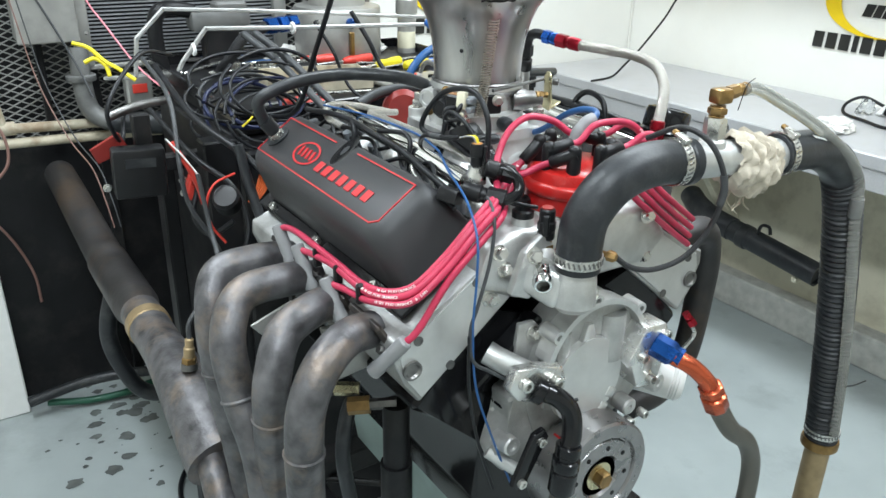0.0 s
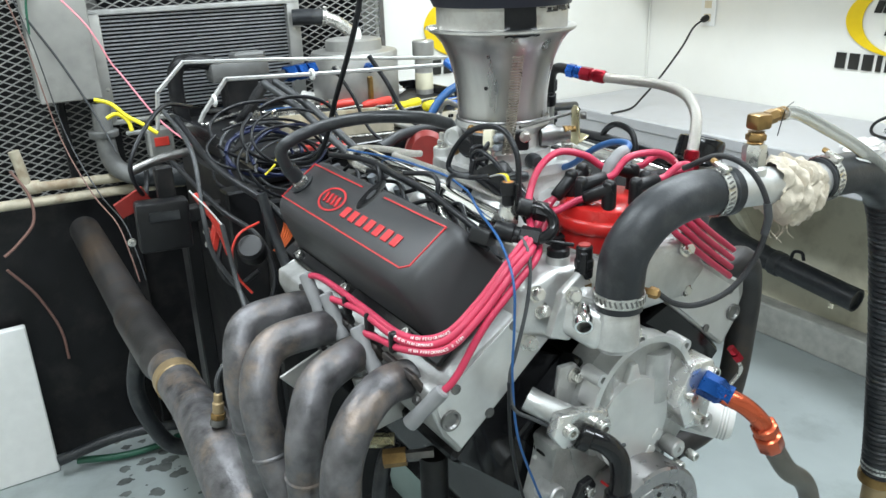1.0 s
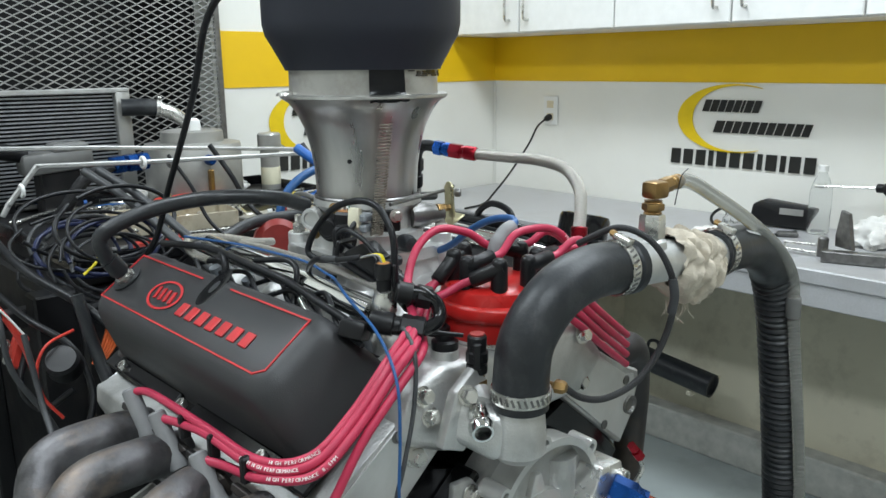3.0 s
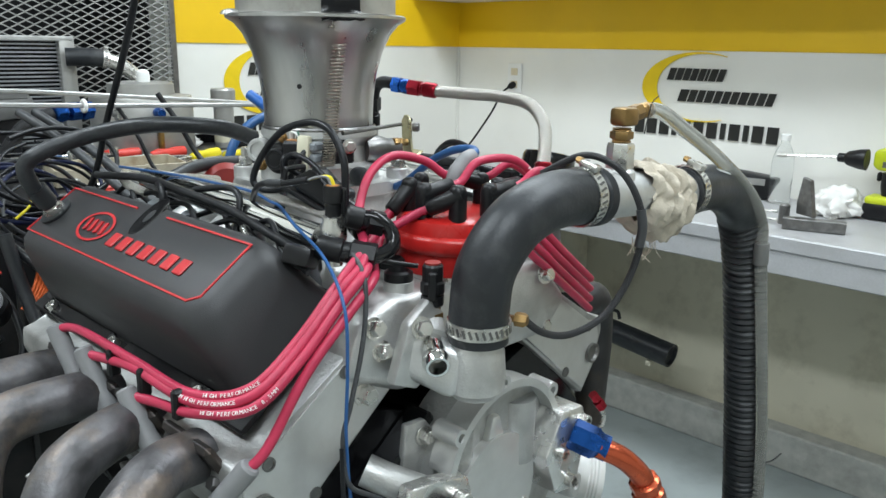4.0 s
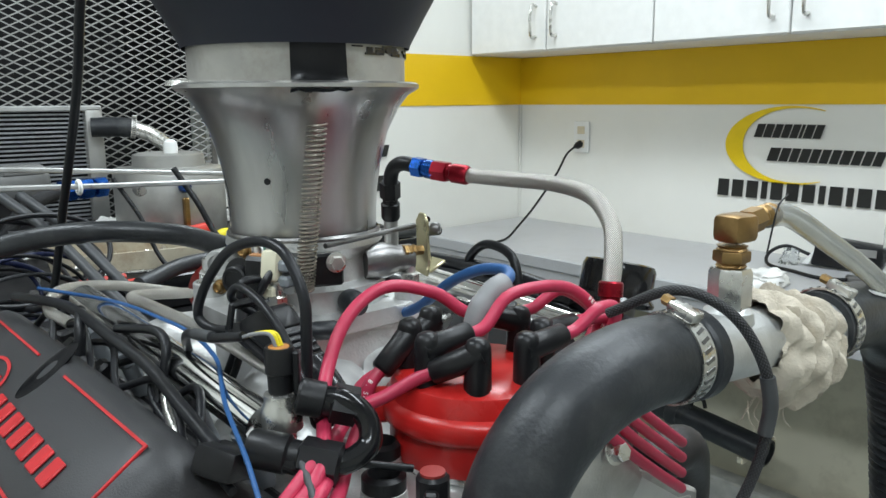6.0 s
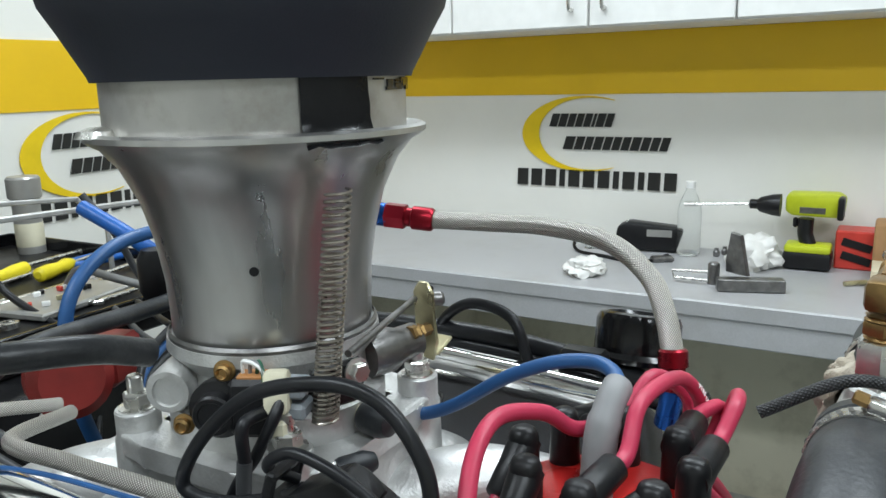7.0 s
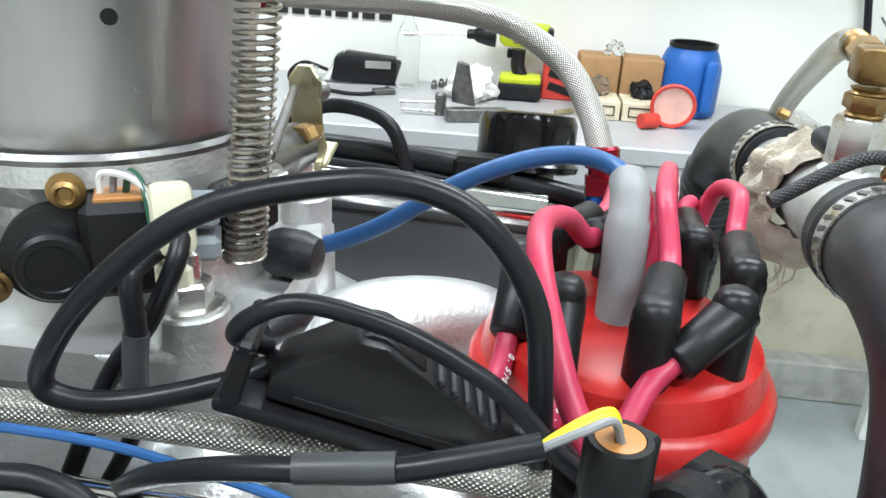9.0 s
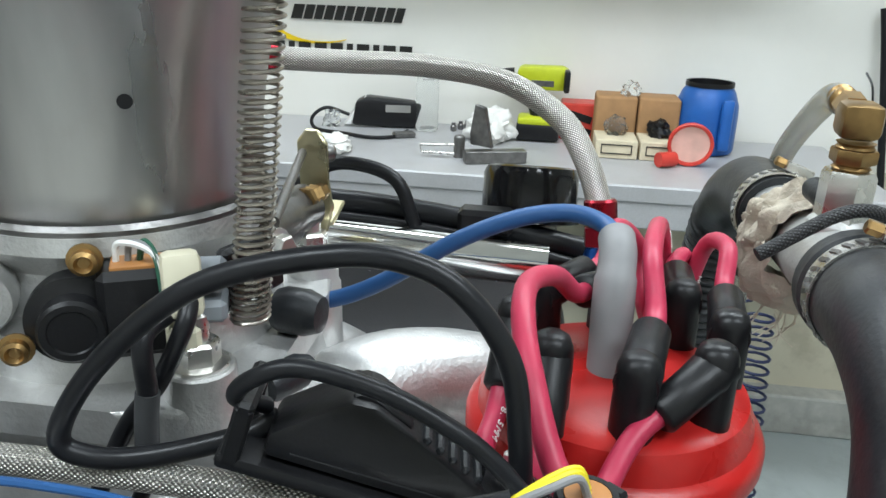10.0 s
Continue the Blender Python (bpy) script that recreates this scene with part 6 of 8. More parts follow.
# oil filler cap on the far valve cover
o = thing("oil_filler_cap", (0.265, 0.358, 1.22), "gloss black push-in oil breather cap", "breather cap")
fm = frame_on((0.262, 0.359, 1.218), (0.25, 0, 1)) @ Matrix.Diagonal((1.12, 1.12, 1.25, 1))
part("neck", lathe(bmesh.new(), [(0.018, 0), (0.018, 0.014)], fm, 24), M_DSTEEL, o)
part("cap", lathe(bmesh.new(), [(0.026, 0.012), (0.031, 0.013), (0.032, 0.016), (0.029, 0.019), (0.029, 0.038), (0.027, 0.042), (0.022, 0.043), (0.02, 0.041), (0, 0.041)], fm, 40), M_GLOSSB, o)
o = thing("earth_cable", (0.2, 0.5, 1.2), "black wiring loom along the far fuel rail", "cable")
for k, (dx, dz) in enumerate(((0, 0), (0.014, -0.004), (-0.010, -0.008))):
    part("strand", tube(bmesh.new(), [(0.235 + dx, 0.30, 1.222 + dz), (0.243 + dx, 0.42, 1.240 + dz), (0.235 + dx, 0.52, 1.247 + dz), (0.245 + dx, 0.66, 1.235 + dz), (0.25, 0.78, 1.20)], 0.0085 if k == 0 else 0.005, 10, 6), M_CABLE, o)
part("clip", tube(bmesh.new(), [(0.222, 0.43, 1.238), (0.226, 0.445, 1.268), (0.230, 0.48, 1.275), (0.232, 0.505, 1.262), (0.236, 0.52, 1.24)], 0.0045, 8, 6), M_CABLE, o)
part("connector", box(bmesh.new(), (0.222, 0.385, 1.246), (0.018, 0.035, 0.016), None, 0.003), M_BLACKP, o)

# near-side wiring
cable("cable_loop", [(-0.052, 0.352, 1.243), (-0.050, 0.354, 1.268), (-0.048, 0.358, 1.291), (-0.048, 0.370, 1.310), (-0.048, 0.386, 1.320), (-0.050, 0.410, 1.3215), (-0.052, 0.449, 1.310), (-0.055, 0.480, 1.284), (-0.057, 0.496, 1.258), (-0.055, 0.489, 1.249), (-0.050, 0.470, 1.248), (-0.045, 0.441, 1.256), (-0.042, 0.43, 1.262)], 0.0036, M_CABLE, "black cable standing up in a large loop")
cable("cable_loop", [(-0.042, 0.434, 1.266), (-0.056, 0.438, 1.277), (-0.060, 0.431, 1.286), (-0.060, 0.417, 1.291), (-0.060, 0.393, 1.286), (-0.060, 0.373, 1.276), (-0.060, 0.361, 1.267), (-0.062, 0.343, 1.250), (-0.07, 0.31, 1.235)], 0.0028, M_CABLE, "thin black cable curled over the connector")
o = thing("loom_connector", (-0.045, 0.405, 1.25), "large black plastic wiring connector lying on the manifold", "connector")
cm = frame_on((-0.043, 0.404, 1.262), (0.12, -0.96, -0.30), (0, 0, 1))
side = cm @ pose(0.011, 0, 0, 0, -90, 0)
t = prism(bmesh.new(), [(-0.026, -0.012), (-0.026, -0.004), (-0.006, 0.0145), (0.002, 0.0150), (0.017, 0.0085), (0.040, -0.001), (0.047, -0.006), (0.047, -0.013)], 0.022, side, 0.0022, 2)
part("shell", t, M_BLACKP, o)
part("peak_ridge", prism(bmesh.new(), [(-0.006, 0.014), (-0.004, 0.0168), (0.001, 0.0170), (0.015, 0.0110), (0.015, 0.008)], 0.015, cm @ pose(0.0075, 0, 0, 0, -90, 0), 0.001), M_BLACKP, o)
for k in range(5):
    q = 0.020 + 0.0048 * k
    part("grip_rib", box(bmesh.new(), (0, 0, 0), (0.019, 0.0030, 0.0026), cm @ pose(0, 0.0080 - 0.42 * (q - 0.020), q, 22), 0.0008), M_RUBBER, o)
bm = box(bmesh.new(), (0, 0, 0), (0.027, 0.0055, 0.086), cm @ pose(0, -0.0165, 0.004), 0.0018, 2)
part("lever_rail", bm, M_BLACKP, o)
for x in (-0.0120, 0.0120):
    bm = box(bmesh.new(), (0, 0, 0), (0.003, 0.021, 0.006), cm @ pose(x, -0.007, -0.0345), 0.001)
    part("lever_arm", bm, M_BLACKP, o)
part("lever_bar", box(bmesh.new(), (0, 0, 0), (0.027, 0.005, 0.006), cm @ pose(0, 0.003, -0.0345), 0.0015), M_BLACKP, o)
part("seam", box(bmesh.new(), (0, 0, 0), (0.0226, 0.0008, 0.060), cm @ pose(0, -0.0085, 0.012), 0.0002), M_DARK, o)
part("tail", tube(bmesh.new(), [cm @ Vector((0, -0.006, 0.040)), cm @ Vector((0, -0.009, 0.056)), cm @ Vector((0, -0.018, 0.074))], 0.0095, 14, 6), M_TAPE, o, "tape-wrapped cable tail")
cable("thin_wire", [(-0.125, 0.66, 1.258), (-0.082, 0.60, 1.250), (-0.070, 0.523, 1.2475), (-0.070, 0.490, 1.248), (-0.070, 0.467, 1.246), (-0.071, 0.447, 1.2425), (-0.080, 0.415, 1.2425), (-0.100, 0.365, 1.236), (-0.118, 0.30, 1.222), (-0.128, 0.262, 1.19), (-0.134, 0.252, 1.14), (-0.138, 0.250, 1.08), (-0.130, 0.250, 1.0), (-0.105, 0.245, 0.92), (-0.075, 0.24, 0.84)], 0.0015, M_WIREB, "thin blue wire trailing down the engine front", "wire")
cable("thin_wire", [(-0.09, 0.30, 1.225), (-0.098, 0.272, 1.205), (-0.108, 0.262, 1.16), (-0.128, 0.255, 1.11), (-0.14, 0.252, 1.08), (-0.136, 0.25, 1.04), (-0.112, 0.245, 1.02), (-0.085, 0.235, 1.0), (-0.05, 0.2, 0.98), (-0.02, 0.19, 0.98)], 0.0022, M_CABLEG, "thin gray-black wire trailing down the engine front", "wire")
cable("thin_wire", [(-0.143, 0.250, 1.075), (-0.140, 0.25, 1.0), (-0.125, 0.248, 0.92), (-0.10, 0.245, 0.84)], 0.002, M_CABLE, "thin black wire trailing down the engine front", "wire")
# injector loom along the near rail
o = thing("injector_loom", (-0.115, 0.5, 1.22), "black injector wiring loom beside the valve cover", "cable")
part("trunk", tube(bmesh.new(), [(-0.135, 0.70, 1.245), (-0.114, 0.62, 1.248), (-0.112, 0.52, 1.243), (-0.110, 0.46, 1.238), (-0.114, 0.40, 1.230), (-0.118, 0.34, 1.222)], 0.0042, 10, 8), M_CABLE, o)
part("branch", tube(bmesh.new(), [(-0.105, 0.530, 1.247), (-0.096, 0.490, 1.2535), (-0.094, 0.472, 1.2525), (-0.0965, 0.460, 1.245), (-0.103, 0.455, 1.225), (-0.11, 0.45, 1.21)], 0.0034, 10, 8), M_CABLE, o)
part("branch", tube(bmesh.new(), [(-0.11, 0.60, 1.248), (-0.118, 0.575, 1.24), (-0.122, 0.57, 1.22)], 0.0045, 10, 8), M_CABLE, o)
part("connector", box(bmesh.new(), (-0.116, 0.335, 1.216), (0.030, 0.026, 0.018), pose(0, 0, 0, 10, 20, 35), 0.004, 2), M_BLACKP, o)
part("sleeve", tube(bmesh.new(), [(-0.106, 0.44, 1.222), (-0.111, 0.425, 1.216), (-0.116, 0.40, 1.21), (-0.118, 0.385, 1.206)], 0.004, 8, 6), M_STEEL, o)
rng = random.Random(7)
for k in range(6):
    x0, y0 = -0.10 - 0.03 * rng.random(), 0.36 + 0.05 * k
    cable("loom_wire", [(x0, y0 + 0.09, 1.205 + 0.02 * rng.random()), (x0 + 0.012, y0 + 0.05, 1.225 + 0.012 * rng.random()), (x0 + rng.uniform(-0.01, 0.02), y0, 1.215), (x0 - 0.01, y0 - 0.04, 1.205)], 0.0028, M_CABLE, "thin black loom wire among the injectors", "wire", "loom wires", 6, 6)


# ---- the dyno behind the engine ----
dy = thing("dyno_body", (0.2, 1.4, FLOOR), "black steel dyno body behind the engine", "dyno")
part("bell_plate", prism(bmesh.new(), [(CX + 0.20 * math.cos(radians(a)), 0.90 + 0.21 * math.sin(radians(a))) for a in range(0, 360, 15)], 0.025, pose(0, 0.83, 0, 90), 0.003), M_BLACKM, dy, "round black bell housing plate")
part("bell_housing", lathe(bmesh.new(), [(0.19, 0), (0.19, 0.03), (0.15, 0.14), (0.15, 0.2)], frame_on((CX, 0.83, 0.90), (0, 1, 0)), 40), M_BLACKM, dy)
part("cabinet", box(bmesh.new(), (0.16, 1.38, 0.572), (0.56, 0.60, 1.004), None, 0.006), M_BLACKM, dy)
part("front_plate", box(bmesh.new(), (0.28, 1.07, 1.02), (0.62, 0.012, 0.15), None, 0.003), M_BLACKM, dy)
for x in (-0.01, 0.10, 0.22, 0.34, 0.47, 0.57):
    part("bolt", hexbolt(bmesh.new(), frame_on((x, 1.063, 1.06 - 0.03 * (x > 0.3)), (0, -1, 0)), 0.0075, 0.007), M_STEEL, dy, "zinc hexagon bolt")
part("side_post", box(bmesh.new(), (-0.15, 1.12, 0.60), (0.07, 0.05, 1.0), None, 0.004), M_BLACKM, dy)
part("side_post", box(bmesh.new(), (-0.235, 1.22, 0.56), (0.03, 0.05, 0.95), None, 0.003), M_BLACKM, dy)
part("cross_beam", box(bmesh.new(), (-0.20, 1.16, 1.055), (0.24, 0.03, 0.03), None, 0.003), M_BLACKM, dy)
for z in (0.46, 0.53):
    part("lower_rail", rod(bmesh.new(), (-0.20, 0.78, z), (0.02, 0.60, z), 0.006), M_BLACKM, dy)

# tray on top
tr = thing("tool_tray", (0.32, 1.55, 1.04), "black metal tool tray with raised rim on the dyno", "tool tray")
part("pan", box(bmesh.new(), (0.32, 1.555, 1.090), (0.80, 0.73, 0.03), None, 0.004), M_BLACKM, tr)
for a, b in (((-0.08, 1.19), (0.72, 1.19)), ((0.72, 1.19), (0.72, 1.92)), ((0.72, 1.92), (-0.08, 1.92)), ((-0.08, 1.92), (-0.08, 1.19))):
    pa, pb = Vector((*a, 1.117)), Vector((*b, 1.117))
    part("rim", box(bmesh.new(), (pa + pb) / 2, (0.008, 0.03, (pb - pa).length), frame_on((0, 0, 0), pb - pa), 0.002), M_GLOSSB, tr)
TZ0 = 1.107
rng = random.Random(21)


def on_tray(x, y, a):
    return pose(x, y, TZ0, 0, 0, a)


def wrench(x, y, a, l=0.19):
    m = on_tray(x, y, a)
    bm = box(bmesh.new(), (0, 0, 0), (l, 0.011, 0.006), m @ pose(0, 0, 0.006), 0.002)
    lathe(bm, [(0.008, 0), (0.014, 0.001), (0.014, 0.009), (0.008, 0.010), (0.0075, 0.001)], m @ pose(l / 2, 0, 0.001), 14, cap=False)
    for s in (-1, 1):
        box(bm, (0, 0, 0), (0.018, 0.007, 0.008), m @ pose(-l / 2 - 0.008, s * 0.008, 0.006, 0, 0, s * 20), 0.002)
    whole("wrench", bm, M_STEEL, "chrome combination wrench lying in the tray", "wrench", "hand tools")


def driver(x, y, a, m_handle, label):
    o = thing("screwdriver", (x, y, TZ0), label, "screwdriver", "hand tools")
    m = on_tray(x, y, a)
    part("handle", lathe(bmesh.new(), [(0.007, 0), (0.0135, 0.005), (0.014, 0.03), (0.011, 0.06), (0.0135, 0.08), (0.009, 0.10), (0.006, 0.103)], m @ pose(0, 0, 0.014, 0, 90, 0), 14), m_handle, o)
    part("shaft", lathe(bmesh.new(), [(0.0035, 0), (0.0035, 0.10), (0.002, 0.108)], m @ pose(0.10, 0, 0.014, 0, 90, 0), 10), M_STEEL, o)


def socket(x, y, r, h=0.03):
    bm = lathe(bmesh.new(), [(r * 0.9, 0), (r, 0.002), (r, h - 0.002), (r * 0.95, h), (r * 0.65, h), (r * 0.62, h * 0.4), (0, h * 0.4)], on_tray(x, y, 0), 18)
    whole("socket", bm, M_STEEL, "chrome socket standing in the tray", "socket", "hand tools")


def crumple(name, x, y, z, r, m, label, cat, flat=0.5, seed=1, grp=""):
    t = bmesh.new()
    bmesh.ops.create_icosphere(t, subdivisions=4, radius=1)
    for v in t.verts:
        n = noise.noise(v.co * 1.7 + Vector((seed * 3.1, 0, 0))) * 0.45 + noise.noise(v.co * 4.5 + Vector((0, seed, 0))) * 0.28
        v.co = v.co * (1 + n)
        v.co.z = max(-0.62, v.co.z)
        v.co = Vector((x + v.co.x * r, y + v.co.y * r * 0.75, z + (v.co.z + 0.62) * r * flat))
    return whole(name, t, m, label, cat, grp, sharp=70)


for x, y, a in ((0.12, 1.72, 12), (0.20, 1.80, 5), (0.30, 1.74, -8), (0.16, 1.64, 20), (0.42, 1.50, 70), (0.35, 1.84, 3), (0.52, 1.62, -30), (0.60, 1.45, 12), (0.24, 1.33, -16), (0.04, 1.80, 40), (0.48, 1.40, 8), (0.50, 1.44, 5), (0.46, 1.56, 14), (0.38, 1.60, -4), (0.62, 1.66, 9), (0.56, 1.30, 4)):
    wrench(x, y, a, 0.15 + 0.08 * rng.random())
driver(0.40, 1.72, 175, M_REDP, "screwdriver with an orange-red plastic handle")
driver(0.50, 1.68, 190, M_REDP, "screwdriver with an orange-red plastic handle")
driver(0.52, 1.52, 20, M_YELW, "screwdriver with a yellow plastic handle")
driver(0.30, 1.62, 160, M_BLACKP, "screwdriver with a black plastic handle")
driver(0.55, 1.60, 200, M_YELW, "screwdriver with a yellow plastic handle")
for k in range(9):
    socket(0.06 + 0.032 * k, 1.67 + 0.02 * rng.random(), 0.010 + 0.003 * rng.random(), 0.024 + 0.014 * rng.random())
crumple("shop_towel", 0.48, 1.80, TZ0, 0.06, M_WCLOTH, "crumpled white shop towel in the tray", "towel", 0.6, 2, "towels")
crumple("shop_towel", 0.33, 1.88, TZ0, 0.04, M_WCLOTH, "crumpled white shop towel in the tray", "towel", 0.5, 5, "towels")
crumple("shop_towel", 0.58, 1.85, TZ0, 0.045, M_WCLOTH, "crumpled white shop towel in the tray", "towel", 0.5, 8, "towels")
o = thing("parts_pan", (0.22, 1.46, TZ0), "tan metal parts pan with small hardware", "parts pan")
part("base", box(bmesh.new(), (0.22, 1.46, TZ0 + 0.003), (0.26, 0.15, 0.004), pose(0, 0, 0, 0, 0, -12), 0.001), M_DIRTY, o)
for dx, dyy, sx, sy in ((0, 0.075, 0.26, 0.003), (0, -0.075, 0.26, 0.003), (0.13, 0, 0.003, 0.15), (-0.13, 0, 0.003, 0.15)):
    m = pose(0.22, 1.46, TZ0, 0, 0, -12)
    part("wall", box(bmesh.new(), (0, 0, 0), (sx, sy, 0.035), m @ pose(dx, dyy, 0.018), 0.001), M_DIRTY, o)
for k in range(14):
    p = Vector((0.22 + rng.uniform(-0.10, 0.10), 1.46 + rng.uniform(-0.05, 0.05), TZ0 + 0.006))
    bm = hexbolt(bmesh.new(), pose(*p) @ pose(0, 0, 0, 75, 0, rng.uniform(0, 360)), 0.008, 0.006, False, 0.03)
    whole("loose_bolt", bm, (M_STEEL, M_GOLD, M_BRASS)[k % 3], "loose bolt in the parts pan", "bolt", "loose bolts")
o = thing("parts_pan", (0.46, 1.34, TZ0), "shallow gray metal tray with rivets and clips", "parts pan")
part("base", box(bmesh.new(), (0.46, 1.36, TZ0 + 0.006), (0.20, 0.12, 0.012), pose(0, 0, 0, 0, 0, 10), 0.003), M_GALV, o)
for k in range(10):
    p = (0.46 + rng.uniform(-0.08, 0.08), 1.36 + rng.uniform(-0.04, 0.04), TZ0 + 0.012)
    whole("small_clip", box(bmesh.new(), Vector(p) + Vector((0, 0, 0.004)), (0.012, 0.006, 0.008), pose(0, 0, 0, 0, 0, rng.uniform(0, 180)), 0.001), (M_WHITE, M_BLACKP, M_REDP, M_GOLD)[k % 4], "small hardware clip lying in the tray", "clip", "small clips")
for x, y, m, lab in ((0.07, 1.90, M_BLUEP, "blue"), (0.60, 1.56, M_BLUEP, "blue"), (0.05, 1.27, M_REDP, "red")):
    o = thing("pliers", (x, y, TZ0), f"slip-joint pliers with {lab} grips", "pliers", "hand tools")
    for s in (-1, 1):
        part("grip", tube(bmesh.new(), [(x, y + s * 0.006, TZ0 + 0.01), (x + 0.04, y + s * 0.022, TZ0 + 0.01), (x + 0.11, y + s * 0.026, TZ0 + 0.01)], 0.007, 8, 6), m, o)
    part("jaw", box(bmesh.new(), (x - 0.022, y, TZ0 + 0.01), (0.05, 0.018, 0.012), None, 0.004), M_DSTEEL, o)

# aluminium bars over the tray
fr = thing("tray_guard", (0.2, 1.4, 1.08), "bent aluminium guard bars over the tool tray", "guard rail")


def flatbar(pts, name="bar"):
    for a, b in zip(pts, pts[1:]):
        a, b = Vector(a), Vector(b)
        part(name, box(bmesh.new(), (a + b) / 2, (0.009, 0.009, (b - a).length + 0.007), frame_on((0, 0, 0), b - a), 0.002), M_ALUBAR, fr)


flatbar([(-0.272, 1.5, 1.163), (-0.206, 1.5, 1.16), (-0.194, 1.5, 1.245), (-0.128, 1.5, 1.306), (0.095, 1.5, 1.292), (0.60, 1.5, 1.25), (0.66, 1.5, 1.20), (0.66, 1.5, 1.08)])
flatbar([(-0.160, 1.3, 1.205), (-0.150, 1.3, 1.222), (-0.095, 1.3, 1.286), (0.118, 1.3, 1.276), (0.62, 1.3, 1.258), (0.66, 1.3, 1.20), (0.66, 1.3, 1.08)])
for p in ((-0.125, 1.3, 1.245), (0.10, 1.3, 1.276)):
    t = bmesh.new()
    tube(t, [Vector(p) + Vector((0.0, 0.010 * math.cos(a), 0.010 * math.sin(a))) for a in [radians(36 * k) for k in range(11)]], 0.0035, 8, 3)
    part("tie_wrap", t, M_WHITE, fr, "white tie wrap")

# coils of sensor cable
rng = random.Random(5)
for k in range(13):
    cxx, cyy, cz = -0.045 + rng.uniform(-0.035, 0.045), 1.20 + rng.uniform(-0.07, 0.05), 1.150 + rng.uniform(-0.035, 0.045)
    rx, rz, ph, tip = rng.uniform(0.085, 0.150), rng.uniform(0.030, 0.070), rng.uniform(2.0, 3.6), rng.uniform(-0.30, 0.05)
    pts = []
    for i in range(15):
        a = ph + i / 14 * 6.1
        u, v = rx * math.cos(a), rz * math.sin(a)
        pts.append((cxx + u, cyy + 0.055 * math.sin(a + 0.8), cz + v + tip * u * 0.5))
    cable("coiled_cable", pts, rng.choice((0.0030, 0.0036, 0.0042)), (M_CABLE, M_CABLEG, M_CABLE, M_NAVY)[k % 4], "coiled dark sensor cable hanging on the guard bars", "cable", "coiled cables", 8, 6)
for k in range(3):
    x = 0.16 + 0.16 * k
    y0 = 1.3 + 0.2 * rng.random()
    cable("tray_cable", [(x, y0, 1.285), (x + 0.03, y0 - 0.03, 1.22), (x + 0.06, y0 - 0.08 + rng.uniform(-0.03, 0.03), 1.13), (x + 0.10 + rng.uniform(-0.06, 0.05), 1.10, 1.06), (x + 0.1, 1.03, 0.99)], rng.choice((0.004, 0.006)), rng.choice((M_CABLE, M_CABLEG)), "dark cable draped across the tray", "cable", "tray cables", 7, 6)
for k in range(2):
    cable("tray_cable", [(0.02 + 0.1 * k, 1.85, 1.095), (0.12 + 0.1 * k, 1.72 + 0.05 * rng.random(), 1.12), (0.25 + 0.09 * k, 1.60, 1.10), (0.36 + 0.08 * k, 1.42, 1.10), (0.50 + 0.04 * k, 1.25, 1.10)], 0.004, rng.choice((M_CABLE, M_CABLEG, M_WIREB)), "dark cable draped across the tray", "cable", "tray cables", 7, 6)
# ribbed conduits and hoses behind the engine
for x in (0.066, 0.092):
    cable("loom_conduit", [(x - 0.08, 1.30, 1.27), (x - 0.04, 1.20, 1.22), (x, 1.05, 1.14), (x + 0.05, 0.92, 1.06)], 0.008, M_CABLEG, "gray ribbed loom conduit", "conduit", "conduits", 10)
cable("blue_hose", [(0.62, 1.25, 1.12), (0.50, 1.05, 1.20), (0.38, 0.98, 1.27), (0.27, 0.97, 1.27), (0.20, 0.96, 1.22), (0.19, 0.95, 1.12), (0.22, 0.94, 1.0)], 0.008, M_WIREB, "blue rubber hose arching behind the engine", "hose", "", 10)
cable("blue_hose", [(0.33, 1.10, 1.30), (0.345, 1.02, 1.26), (0.385, 0.98, 1.20), (0.40, 0.97, 1.10)], 0.010, M_BLUEP, "light blue rubber hose behind the engine", "hose", "", 10)
cable("gray_hose", [(0.52, 1.45, 1.10), (0.45, 1.30, 1.17), (0.40, 1.15, 1.185), (0.44, 1.02, 1.15), (0.48, 0.95, 1.08)], 0.006, M_DGALV, "gray braided hose behind the engine", "hose", "", 10)
cable("black_hose", [(0.70, 1.10, 1.16), (0.5, 1.0, 1.19), (0.30, 0.93, 1.20), (0.12, 0.90, 1.21), (0.03, 0.86, 1.20)], 0.010, M_RUBBER, "black rubber hose behind the engine", "hose", "", 10)
for k in range(6):
    cable("rear_wire", [(0.62 - 0.04 * k, 1.18, 1.13), (0.50 - 0.03 * k, 1.02, 1.20 - 0.015 * k), (0.34, 0.92, 1.19 - 0.012 * k), (0.20, 0.85, 1.17 - 0.01 * k), (0.16, 0.80, 1.10)], 0.0045, rng.choice((M_CABLE, M_CABLEG, M_WIREB)), "dark wire running behind the engine", "cable", "rear wires", 7, 6)
o = thing("boot_cover", (0.36, 1.0, 1.2), "black rubber elbow boot behind the engine", "rubber boot")
part("cap", lathe(bmesh.new(), [(0.018, 0), (0.022, 0.01), (0.022, 0.05), (0.016, 0.062), (0, 0.064)], pose(0.345, 0.99, 1.19), 20), M_BLACKP, o)
bm = lathe(bmesh.new(), [(0.035, 0), (0.04, 0.01), (0.04, 0.05), (0.03, 0.06), (0, 0.06)], frame_on((0.16, 0.92, 1.165), (-0.5, -1, 0.2)), 24)
whole("red_coil", bm, M_DRED, "dark red ignition coil behind the engine", "ignition coil")
